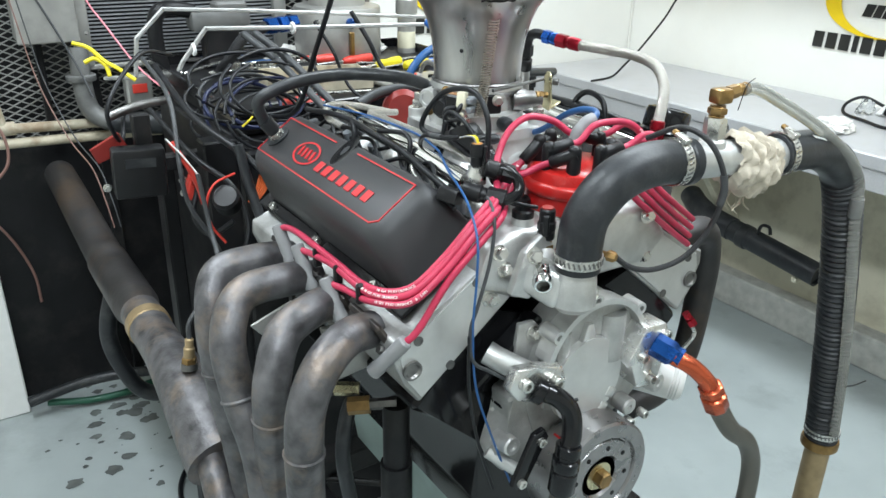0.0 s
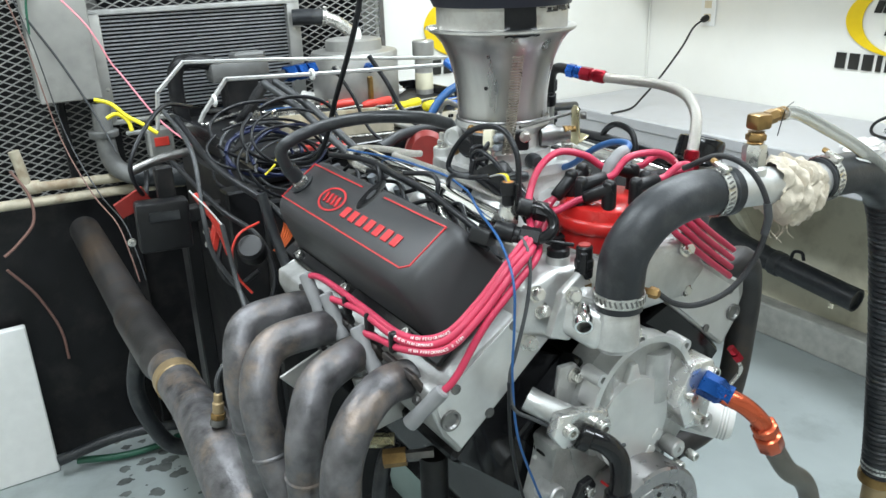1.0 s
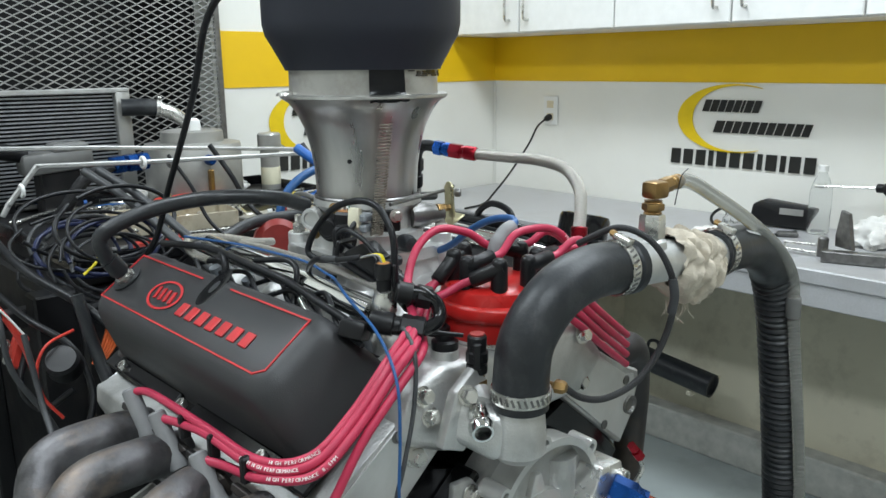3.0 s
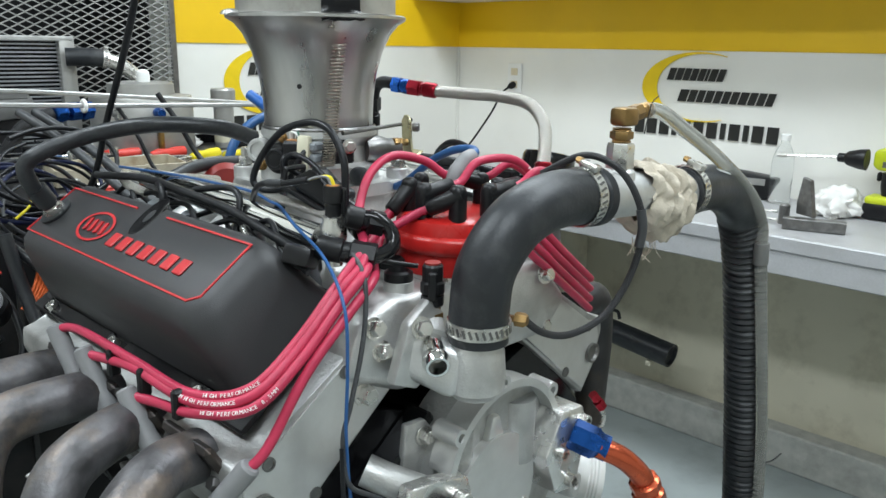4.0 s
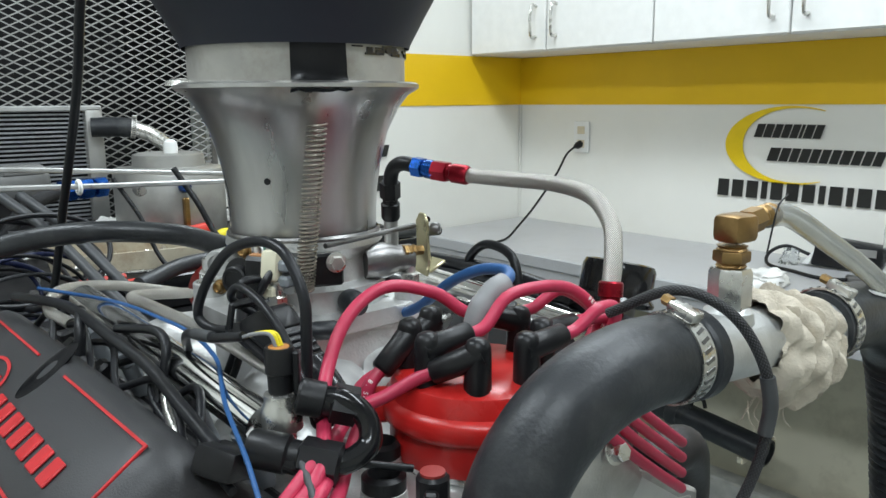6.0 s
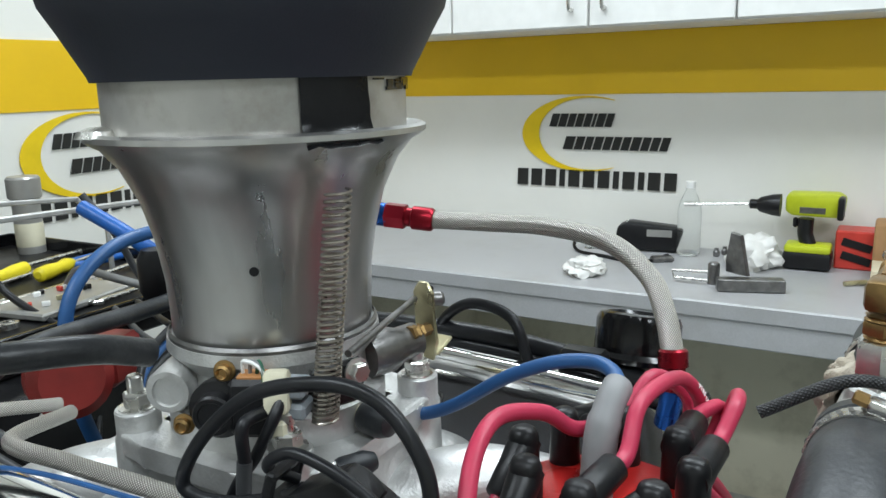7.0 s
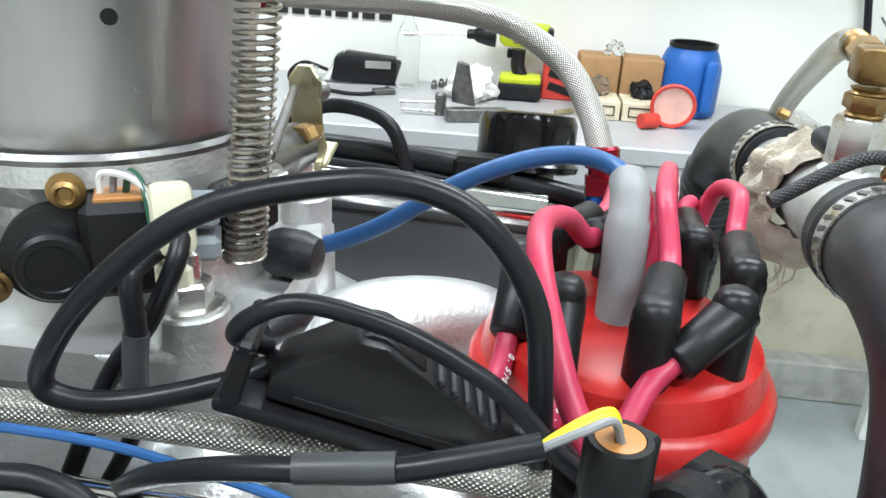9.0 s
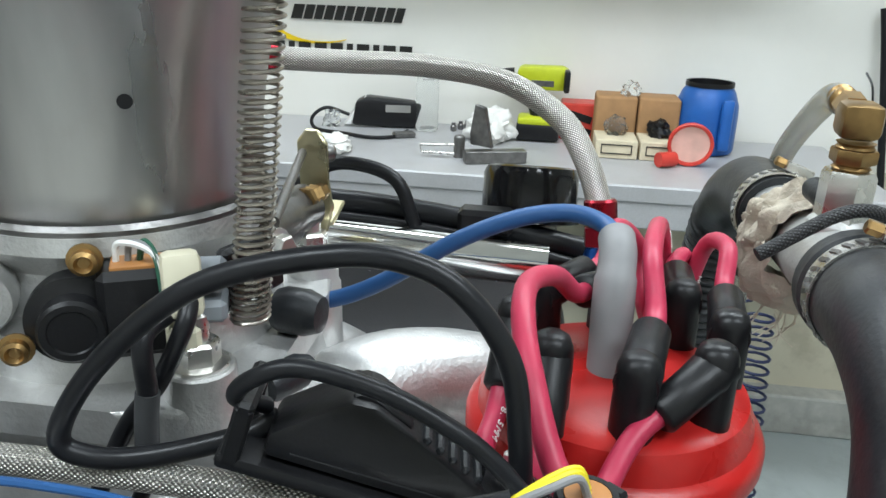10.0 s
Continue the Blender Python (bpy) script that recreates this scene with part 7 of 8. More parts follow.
box_bm = box(bmesh.new(), (0.22, 0.93, 1.16), (0.06, 0.05, 0.05), pose(0, 0, 0, 0, 0, 20), 0.006)
whole("red_cover", box_bm, M_DRED, "red plastic terminal cover behind the engine", "terminal cover")
for x in (0.02, -0.03):
    o = thing("loom_plug", (x, 1.02, 1.12), "black multi-pin wiring plug", "connector", "loom plugs")
    part("shell", box(bmesh.new(), (x, 1.0, 1.12), (0.035, 0.05, 0.026), pose(0, 0, 0, 10, 0, 30), 0.003), M_BLACKP, o)
    part("collar", box(bmesh.new(), (x - 0.012, 1.02, 1.125), (0.040, 0.010, 0.030), pose(0, 0, 0, 10, 0, 30), 0.002), M_CABLEG, o)

# left side: relay box, relays and wires
o = thing("relay_box", (-0.33, 1.0, 1.056), "flat gray-black relay box on a bracket", "relay box")
part("case", box(bmesh.new(), (-0.327, 1.0, 1.094), (0.088, 0.04, 0.088), pose(0, 0, 0, 0, 2, -6), 0.006, 2), M_BLACKP, o)
part("label_plate", box(bmesh.new(), (-0.327, 0.979, 1.114), (0.05, 0.002, 0.016), pose(0, 0, 0, 0, 2, -6)), M_RUBBER, o)
part("bracket", box(bmesh.new(), (-0.31, 1.02, 1.161), (0.03, 0.02, 0.06), None, 0.003), M_BLACKM, o)
part("red_backing", prism(bmesh.new(), [(-0.395, 1.130), (-0.345, 1.155), (-0.33, 1.125), (-0.385, 1.105)], 0.01, pose(0, 1.05, 0, 90)), M_DRED, o, "red plastic backing")
cable("pipe_bracket", [(-0.35, 1.08, 1.176), (-0.295, 1.08, 1.191), (-0.24, 1.08, 1.196)], 0.008, M_DSTEEL, "short dark steel tube over the relay box", "tube")
for p, m, lab in (((-0.255, 1.0, 1.066), M_STEEL, "steel terminal stud beside the relay box"), ((-0.255, 1.0, 1.041), M_STEEL, "steel terminal stud beside the relay box"), ((-0.385, 0.99, 1.076), M_STEEL, "steel terminal stud beside the relay box")):
    whole("terminal_stud", hexbolt(bmesh.new(), frame_on(p, (0, -1, 0)), 0.0055, 0.007), m, lab, "terminal", "terminal studs")
whole("red_terminal", box(bmesh.new(), (-0.24, 1.0, 1.051), (0.02, 0.02, 0.05), pose(0, 0, 0, 0, 20, 0), 0.004), M_REDP, "red rubber terminal cover", "terminal cover")
cable("battery_wire", [(-0.275, 0.97, 1.146), (-0.255, 0.96, 1.106), (-0.24, 0.96, 1.066), (-0.23, 0.97, 1.026)], 0.005, M_REDP, "red battery wire beside the relay box", "wire")
cable("battery_wire", [(-0.285, 0.96, 1.156), (-0.26, 0.95, 1.121), (-0.24, 0.94, 1.086)], 0.0015, M_WHITE, "white wire beside the relay box", "wire")
for k in range(5):
    cable("orange_wire", [(-0.135 + 0.004 * k, 0.90, 1.135), (-0.143 + 0.005 * k, 0.895, 1.10), (-0.158 + 0.005 * k, 0.885, 1.068), (-0.176 + 0.004 * k, 0.88, 1.046)], 0.0022, M_ORANW, "orange wire entering a black plug", "wire", "orange wires", 6, 6)
cable("red_wire", [(-0.19, 0.90, 1.096), (-0.23, 0.89, 1.086), (-0.248, 0.885, 1.056), (-0.245, 0.88, 1.016), (-0.225, 0.875, 0.981)], 0.0022, M_REDP, "red wire looping beside the valve cover", "wire")
whole("round_plug", lathe(bmesh.new(), [(0.022, 0), (0.024, 0.005), (0.024, 0.03), (0.02, 0.035)], frame_on((-0.205, 0.90, 1.041), (-0.3, -0.5, 0.6)), 20), M_BLACKP, "round black plug beside the valve cover", "connector")
for pts, r, m in (
        ([(-0.24, 1.28, 1.246), (-0.25, 1.05, 1.206), (-0.27, 0.95, 1.116), (-0.265, 0.94, 1.043), (-0.235, 0.93, 0.976), (-0.22, 0.92, 0.936)], 0.0042, M_CABLEG),
        ([(-0.22, 1.25, 1.226), (-0.21, 1.05, 1.166), (-0.17, 0.92, 1.126), (-0.14, 0.85, 1.086)], 0.0065, M_CABLE),
        ([(-0.26, 1.2, 1.166), (-0.23, 1.0, 1.106), (-0.19, 0.92, 1.066), (-0.18, 0.88, 1.006), (-0.2, 0.86, 0.956)], 0.005, M_CABLE),
        ([(-0.18, 0.90, 1.146), (-0.17, 0.88, 1.066), (-0.16, 0.84, 0.996), (-0.14, 0.80, 0.95)], 0.009, M_RUBBER),
        ([(-0.32, 1.1, 1.176), (-0.34, 1.05, 1.136), (-0.36, 1.02, 1.206), (-0.28, 1.1, 1.276), (-0.2, 1.2, 1.256)], 0.004, M_CABLE),
        ([(-0.23, 0.99, 1.056), (-0.25, 0.97, 1.006), (-0.23, 0.95, 0.971), (-0.19, 0.93, 0.996)], 0.005, M_CABLE)):
    cable("hanging_cable", pts, r, m, "dark cable hanging beside the dyno", "cable", "hanging cables", 8, 6)
cable("pink_wire", [(-0.335, 1.75, 1.46), (-0.285, 1.70, 1.385), (-0.25, 1.68, 1.3), (-0.235, 1.66, 1.272), (-0.185, 1.55, 1.17), (-0.14, 1.42, 1.12)], 0.0022, M_PINKW, "pink wire hanging from the junction box", "wire")
cable("yellow_wire", [(-0.325, 1.52, 1.242), (-0.297, 1.5, 1.232), (-0.272, 1.48, 1.205), (-0.25, 1.46, 1.19), (-0.22, 1.44, 1.165)], 0.0045, M_YELW, "yellow wire tied in a knot", "wire")
cable("yellow_wire", [(-0.312, 1.49, 1.203), (-0.29, 1.49, 1.21), (-0.271, 1.48, 1.195), (-0.267, 1.47, 1.172)], 0.0045, M_YELW, "yellow wire tied in a knot", "wire")
cable("yellow_wire", [(-0.075, 1.10, 1.150), (-0.085, 1.09, 1.140), (-0.105, 1.09, 1.125)], 0.0022, M_YELW, "short yellow wire among the coils", "wire")
for k, (m, dx) in enumerate(((M_BROWNW, 0.0), (M_CABLEG, 0.015))):
    cable("slack_wire", [(-0.45 + dx, 1.9, 1.55), (-0.41 + dx, 1.85, 1.35), (-0.38 + dx, 1.80, 1.12), (-0.345 + dx, 1.70, 0.99), (-0.315 + dx, 1.6, 0.93), (-0.305 + dx, 1.55, 0.86), (-0.30 + dx, 1.52, 0.80)], 0.0016, m, "slack thin wire hanging down", "wire", "slack wires", 6, 8)

# ---- end wall: mesh, radiator, boxes and pipes ----
mp = thing("mesh_screen", (-0.1, WY - 0.01, OPZ0), "expanded steel mesh screen over the fan opening", "mesh screen")
t = bmesh.new()
PX, PZ = 0.042, 0.0108
x0, x1, z0, z1 = OPX0 - 0.02, OPX1 + 0.02, 0.90, 2.05
nz, nx = int((z1 - z0) / PZ), int((x1 - x0) / (PX / 2))
w, d = 0.0034, 0.0040
for j in range(nz):
    prev = None
    for i in range(nx + 1):
        x = x0 + i * PX / 2
        z = z0 + j * PZ + (0.5 * PZ * (1 if (i + j) % 2 else -1)) * 0.92
        cur = [t.verts.new((x, WY - 0.012 - d, z - w / 2)), t.verts.new((x, WY - 0.012 - d, z + w / 2)), t.verts.new((x, WY - 0.012, z + w / 2))]
        if prev:
            t.faces.new((prev[0], cur[0], cur[1], prev[1]))
            t.faces.new((prev[1], cur[1], cur[2], prev[2]))
        prev = cur
me_ob = part("strand", t, M_MESH, mp, "galvanised diamond strands")
tagged(me_ob, kind="stuff")
for x in (OPX1 + 0.015, OPX0 - 0.015):
    part("frame_edge", box(bmesh.new(), (x, WY - 0.012, 1.5), (0.02, 0.012, 1.2), None, 0.003), M_DSTEEL, mp)
whole("black_board", box(bmesh.new(), (-0.45, WY - 0.03, 0.485), (1.4, 0.02, 0.83), None, 0.003), M_BLACKM, "black painted board below the mesh", "board", kind="structure")
bm = box(bmesh.new(), (-0.81, 2.02, 0.31), (0.52, 0.03, 0.48), pose(0, 0, 0, -4, 0, 0), 0.004)
whole("white_board", bm, M_WHITE, "white panel standing on the floor", "panel")
fan = thing("fan_guard", (-0.2, WY + 0.4, 1.2), "dark fan blades behind the mesh", "fan")
for k in range(5):
    a = radians(72 * k + 15)
    m = pose(-0.25, WY + 0.42, 1.60, 90, 0, 0) @ pose(0, 0, 0, 0, 0, 72 * k)
    part("blade", box(bmesh.new(), (0, 0, 0), (0.36, 0.14, 0.006), m @ pose(0.24, 0, 0, 25, 0, 0), 0.002), M_DSTEEL, fan)
part("hub", lathe(bmesh.new(), [(0.07, 0), (0.07, 0.06), (0.04, 0.08), (0, 0.08)], pose(-0.25, WY + 0.44, 1.60, 90), 24), M_DSTEEL, fan)
part("shaft", rod(bmesh.new(), (-0.25, WY + 0.43, 1.60), (-0.25, WY + 0.62, 1.60), 0.03), M_DSTEEL, fan)

rd = thing("radiator", (0.15, 2.03, 1.08), "large aluminium radiator with horizontal tubes", "radiator")
rx0, rx1, rz0, rz1, ry = -0.205, 0.335, 1.105, 1.392, 2.03
# near-black slab puts the shade between the tubes into colour
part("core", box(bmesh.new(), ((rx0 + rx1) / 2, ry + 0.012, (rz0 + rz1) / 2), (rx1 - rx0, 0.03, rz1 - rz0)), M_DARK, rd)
nrow = 27
for k in range(nrow):
    z = rz0 + 0.008 + k * (rz1 - rz0 - 0.016) / (nrow - 1)
    bm = box(bmesh.new(), ((rx0 + rx1) / 2, ry - 0.006, z), (rx1 - rx0, 0.014, 0.0042))
    part("radiator_tube", bm, M_FIN, rd)
for x in (rx0 - 0.02, rx1 + 0.02):
    part("end_tank", box(bmesh.new(), (x, ry, (rz0 + rz1) / 2), (0.042, 0.05, rz1 - rz0 + 0.02), None, 0.006, 2), M_GALV, rd)
part("top_bar", box(bmesh.new(), ((rx0 + rx1) / 2, ry, rz1 + 0.006), (rx1 - rx0 + 0.08, 0.05, 0.014), None, 0.003), M_ALUBAR, rd)
part("lower_bar", box(bmesh.new(), ((rx0 + rx1) / 2, ry, rz0 - 0.006), (rx1 - rx0 + 0.08, 0.05, 0.014), None, 0.003), M_GALV, rd)
for x in (rx0 - 0.005, rx1 - 0.02):
    part("support_leg", box(bmesh.new(), (x, ry + 0.02, (1.095 + FLOOR) / 2), (0.03, 0.03, 1.095 - FLOOR), None, 0.003), M_BLACKM, rd)
o = thing("upper_radiator_hose", (0.55, 1.97, 1.3), "black rubber elbow on a silver coolant pipe", "hose")
part("rubber_elbow", tube(bmesh.new(), [(0.44, 1.985, 1.352), (0.49, 1.965, 1.352), (0.535, 1.95, 1.348)], 0.024, 16, 6), M_RUBBER, o)
part("pipe", tube(bmesh.new(), [(0.53, 1.951, 1.348), (0.575, 1.94, 1.328), (0.615, 1.93, 1.280), (0.625, 1.93, 1.19), (0.625, 1.93, 1.09)], 0.019, 16, 6), M_STEEL, o)
clamp(o, (0.53, 1.951, 1.348), (1, -0.3, -0.15), 0.0245)
slide(o, -0.10, 0.0, 0.0)
tk = thing("coolant_tank", (0.52, 1.85, 1.08), "welded aluminium coolant header tank", "tank")
part("drum", lathe(bmesh.new(), [(0.128, 1.075), (0.13, 1.08), (0.13, 1.22), (0.127, 1.226), (0.085, 1.23), (0.083, 1.258), (0.07, 1.262), (0, 1.262)], pose(0.52, 1.83, 0), 48), M_GALV, tk)
part("filler_cap", lathe(bmesh.new(), [(0.016, 1.262), (0.017, 1.275), (0.015, 1.288), (0.008, 1.294), (0, 1.295)], pose(0.515, 1.80, 0), 20), M_WHITE, tk, "white round filler knob")
for x, z, m in ((0.40, 1.19, M_STEEL), (0.50, 1.19, M_BLUEAN)):
    part("port", lathe(bmesh.new(), [(0.014, 0), (0.014, 0.02), (0.01, 0.026), (0.01, 0.034)], frame_on((x, 1.712 if x < 0.45 else 1.702, z), (-0.2, -1, 0)), 12), m, tk)
part("sight_valve", box(bmesh.new(), (0.50, 1.695, 1.13), (0.014, 0.014, 0.07), None, 0.003), M_BRASS, tk)
slide(tk, -0.055, 0.0, 0.030)
o = thing("tank_fitting", (0.3, 1.6, 1.17), "large blue anodised hose fitting", "fitting")
for k, x in enumerate((0.262, 0.298, 0.330)):
    part("nut", lathe(bmesh.new(), [(0.018, 0), (0.022, 0.002), (0.022, 0.026), (0.018, 0.03)], frame_on((x, 1.60 + 0.012 * k, 1.205), (1, 0.3, 0.05)), 6), M_BLUEAN, o)
part("hose", tube(bmesh.new(), [(0.262, 1.60, 1.205), (0.20, 1.60, 1.18), (0.16, 1.62, 1.12), (0.15, 1.66, 1.09)], 0.014, 12, 6), M_BRAIDB, o)
slide(o, -0.11, 0.0, 0.035)
o = thing("regulator", (0.67, 1.83, 1.1), "small gray pressure regulator can", "regulator")
part("can", lathe(bmesh.new(), [(0.028, 1.07), (0.028, 1.22), (0.034, 1.225), (0.034, 1.265), (0.03, 1.27), (0, 1.27)], pose(0.69, 1.80, 0), 24), M_GALV, o)
part("label_band", lathe(bmesh.new(), [(0.0284, 1.12), (0.0286, 1.121), (0.0286, 1.17), (0.0284, 1.171)], pose(0.69, 1.80, 0), 24, cap=False), M_CREAMP, o)
# throttle actuator in front of the radiator
o = thing("actuator", (0.1, 1.88, 1.12), "dirty gray cast pump body in front of the radiator", "pump")
part("body", box(bmesh.new(), (0.17, 1.87, 1.215), (0.17, 0.07, 0.055), pose(0, 0, 0, 0, -4, 0), 0.012, 2), M_DGALV, o)
part("neck", tube(bmesh.new(), [(0.10, 1.87, 1.235), (0.03, 1.86, 1.248), (-0.005, 1.86, 1.225), (-0.01, 1.86, 1.15), (0.0, 1.86, 1.08)], 0.021, 14, 6), M_BLACKP, o)
part("cover", box(bmesh.new(), (0.20, 1.865, 1.247), (0.09, 0.06, 0.025), None, 0.006), M_DGALV, o)
part("pedestal", box(bmesh.new(), (0.17, 1.87, 1.13), (0.10, 0.05, 0.13), None, 0.006), M_BLACKM, o)

slide(o, -0.055, 0.0, 0.018)

jb = thing("junction_box", (-0.318, 1.95, 1.18), "gray sheet-steel junction box on the mesh", "junction box")
part("case", box(bmesh.new(), (-0.315, 2.02, 1.385), (0.15, 0.10, 0.41), None, 0.005), M_GALV, jb)
part("lid", box(bmesh.new(), (-0.315, 1.967, 1.385), (0.154, 0.008, 0.414), None, 0.003), M_GALV, jb)
part("latch", box(bmesh.new(), (-0.373, 1.955, 1.46), (0.02, 0.018, 0.03), None, 0.004), M_BLACKP, jb)
for z in (1.20, 1.57):
    part("screw", lathe(bmesh.new(), [(0.005, 0), (0.005, 0.003), (0, 0.004)], frame_on((-0.222, 1.963, z), (0, -1, 0)), 10), M_STEEL, jb)
cable("green_wire", [(-0.338, 1.95, 1.58), (-0.378, 1.94, 1.45), (-0.388, 1.94, 1.36)], 0.003, M_GREEN, "thin green wire on the junction box", "wire")
cable("gray_wire", [(-0.388, 1.94, 1.4), (-0.328, 1.93, 1.28), (-0.273, 1.90, 1.14), (-0.248, 1.85, 1.05)], 0.003, M_CABLEG, "thin gray wire on the junction box", "wire")
o = thing("coolant_pipe", (-0.255, 1.98, 0.95), "gray steel coolant pipe below the radiator", "pipe")
part("riser", tube(bmesh.new(), [(-0.245, 1.99, 1.16), (-0.25, 1.98, 1.06), (-0.24, 1.97, 0.99), (-0.195, 1.95, 0.955), (-0.115, 1.93, 0.945)], 0.026, 18, 6), M_DGALV, o)
part("flange", lathe(bmesh.new(), [(0.038, 0), (0.04, 0.003), (0.04, 0.015), (0.036, 0.018)], pose(-0.25, 1.985, 1.07), 20), M_DGALV, o)
part("rubber_end", tube(bmesh.new(), [(-0.195, 1.95, 0.955), (-0.085, 1.92, 0.945), (0.005, 1.85, 0.95)], 0.033, 16, 6), M_RUBBER, o)
whole("solenoid", box(bmesh.new(), (-0.115, 1.93, 1.045), (0.07, 0.05, 0.085), None, 0.006), M_GALV, "small gray solenoid valve with a red label", "valve")
whole("solenoid_label", box(bmesh.new(), (-0.115, 1.902, 1.05), (0.04, 0.003, 0.025), None, 0.001), M_REDP, "red label on the solenoid valve", "label")
o = thing("pvc_pipe", (-0.4, 2.0, 0.93), "dirty white PVC water pipe on the end wall", "pipe", "PVC pipes")
part("upper_run", tube(bmesh.new(), [(-0.46, 2.0, 0.955), (-0.25, 2.0, 0.945), (-0.06, 2.0, 0.938)], 0.014, 14, 2), M_DIRTY, o)
part("elbow", lathe(bmesh.new(), [(0.019, -0.02), (0.019, 0.02)], frame_on((-0.455, 2.0, 0.955), (1, 0, 0)), 16), M_DIRTY, o)
part("riser", tube(bmesh.new(), [(-0.465, 2.0, 0.95), (-0.475, 2.0, 1.03), (-0.48, 2.0, 1.06)], 0.014, 14, 2), M_DIRTY, o)
o = thing("pvc_pipe", (-0.4, 2.0, 0.9), "dirty white PVC water pipe on the end wall", "pipe", "PVC pipes")
part("lower_run", tube(bmesh.new(), [(-1.0, 2.0, 0.925), (-0.5, 2.0, 0.915), (-0.05, 2.0, 0.90)], 0.014, 14, 2), M_DIRTY, o)
cable("slack_wire", [(-0.50, 1.95, 1.02), (-0.47, 1.93, 0.95), (-0.475, 1.92, 0.88), (-0.52, 1.92, 0.83), (-0.56, 1.92, 0.80)], 0.004, M_BROWNW, "brown wire looped at the water pipe", "wire", "slack wires")
cable("slack_wire", [(-0.56, 2.05, 0.72), (-0.50, 2.06, 0.62), (-0.46, 2.06, 0.50), (-0.455, 2.06, 0.40)], 0.004, M_BROWNW, "brown wire looped at the water pipe", "wire", "slack wires")
# mesh post and floor hoses
whole("mesh_post", box(bmesh.new(), (-0.335, 2.08, 1.05), (0.02, 0.03, 0.30), None, 0.003), M_BLACKM, "narrow black post in front of the mesh", "post")
cable("floor_hose", [(-0.28, 1.62, 0.66), (-0.325, 1.60, 0.57), (-0.345, 1.60, 0.47), (-0.325, 1.60, 0.37), (-0.28, 1.60, 0.28), (-0.20, 1.58, 0.26), (-0.10, 1.55, 0.30)], 0.022, M_RUBBER, "black rubber hose hanging below the exhaust", "hose", "", 12)
cable("floor_hose", [(-0.55, 1.95, 0.13), (-0.40, 1.93, 0.16), (-0.28, 1.90, 0.17), (-0.1, 1.85, 0.16)], 0.016, M_RUBBER, "black rubber hose on the floor", "hose", "", 10)
cable("floor_hose", [(-0.50, 1.97, 0.10), (-0.38, 1.93, 0.092), (-0.26, 1.92, 0.092), (-0.14, 1.95, 0.092), (0.0, 1.96, 0.09)], 0.011, M_GREEN, "dark green garden hose on the floor", "hose", "", 10)
cable("floor_cable", [(-0.02, 1.55, 0.078), (-0.15, 1.53, 0.078), (-0.25, 1.42, 0.078), (-0.27, 1.28, 0.078), (-0.20, 1.16, 0.078)], 0.007, M_CABLE, "black cable lying on the floor", "cable")
bm = bmesh.new()
rod(bm, (-0.13, 1.05, 0.86), (-0.13, 1.05, 0.80), 0.022, seg=16)
whole("starter_solenoid", bm, M_STEEL, "bright steel solenoid on the dyno post", "solenoid")
whole("brass_terminal", rod(bmesh.new(), (-0.095, 1.045, 0.86), (-0.095, 1.045, 0.80), 0.009, seg=6), M_GOLD, "brass terminal on the dyno post", "terminal")

# oil drips on the floor beside the dyno
rng = random.Random(21)
t = bmesh.new()
for i in range(70):
    c = (-0.28 + rng.gauss(0, 0.10), min(2.05, 1.76 + rng.gauss(0, 0.17)))
    r = rng.choice((0.004, 0.006, 0.010, 0.016, 0.028)) * rng.uniform(0.6, 1.2)
    n = 11
    ring = [t.verts.new((c[0] + r * rng.uniform(0.55, 1.15) * math.cos(2 * math.pi * k / n), c[1] + 0.8 * r * rng.uniform(0.55, 1.15) * math.sin(2 * math.pi * k / n), FLOOR + 0.001 + 0.00001 * i)) for k in range(n)]
    t.faces.new(ring)
tagged(whole("oil_stain", t, M_OIL, "dark oil drips on the gray painted floor", "oil stain"), kind="stuff")


# ---- on the bench ----
crumple("paper_towel", 1.60, 0.87, BT, 0.066, M_WCLOTH, "crumpled white paper towel on the bench", "towel", 0.40, 3, "towels")
crumple("white_rag", 1.86, 0.49, BT, 0.080, M_WCLOTH, "large crumpled white cloth on the bench", "cloth", 0.62, 9, "towels")
o = thing("timing_light", (1.93, 0.80, BT), "black tool with white end and a coiled cord", "timing light")
m = pose(1.93, 0.79, BT + 0.042, 0, 0, -82)
part("case", prism(bmesh.new(), [(-0.10, -0.035), (0.085, -0.04), (0.10, 0.03), (-0.06, 0.045), (-0.09, 0.03)], 0.06, m @ pose(0, 0.03, 0, 90), 0.008, 2), M_BLACKP, o)
part("white_tip", prism(bmesh.new(), [(-0.125, -0.035), (-0.10, -0.035), (-0.088, 0.03), (-0.06, 0.045)], 0.05, m @ pose(0, 0.025, 0, 90), 0.003), M_WHITE, o, "white nose piece")
part("label", box(bmesh.new(), (0, 0, 0), (0.07, 0.002, 0.02), m @ pose(0.03, -0.032, 0.015)), M_GALV, o)
part("cord", tube(bmesh.new(), [(1.92, 0.90, BT + 0.03), (1.90, 0.96, BT + 0.05), (1.86, 0.99, BT + 0.03), (1.82, 0.97, BT + 0.006), (1.78, 0.88, BT + 0.006), (1.75, 0.80, BT + 0.006), (1.78, 0.74, BT + 0.006), (1.86, 0.72, BT + 0.006)], 0.005, 8, 6), M_BLACKP, o)
part("clip_end", box(bmesh.new(), (1.80, 0.72, BT + 0.008), (0.03, 0.06, 0.015), pose(0, 0, 0, 0, 0, 30), 0.004), M_DSTEEL, o)
crumple("clear_bag", 1.90, 0.945, BT, 0.032, M_GLASSY, "crumpled clear plastic bag on the bench", "bag", 0.9, 4)
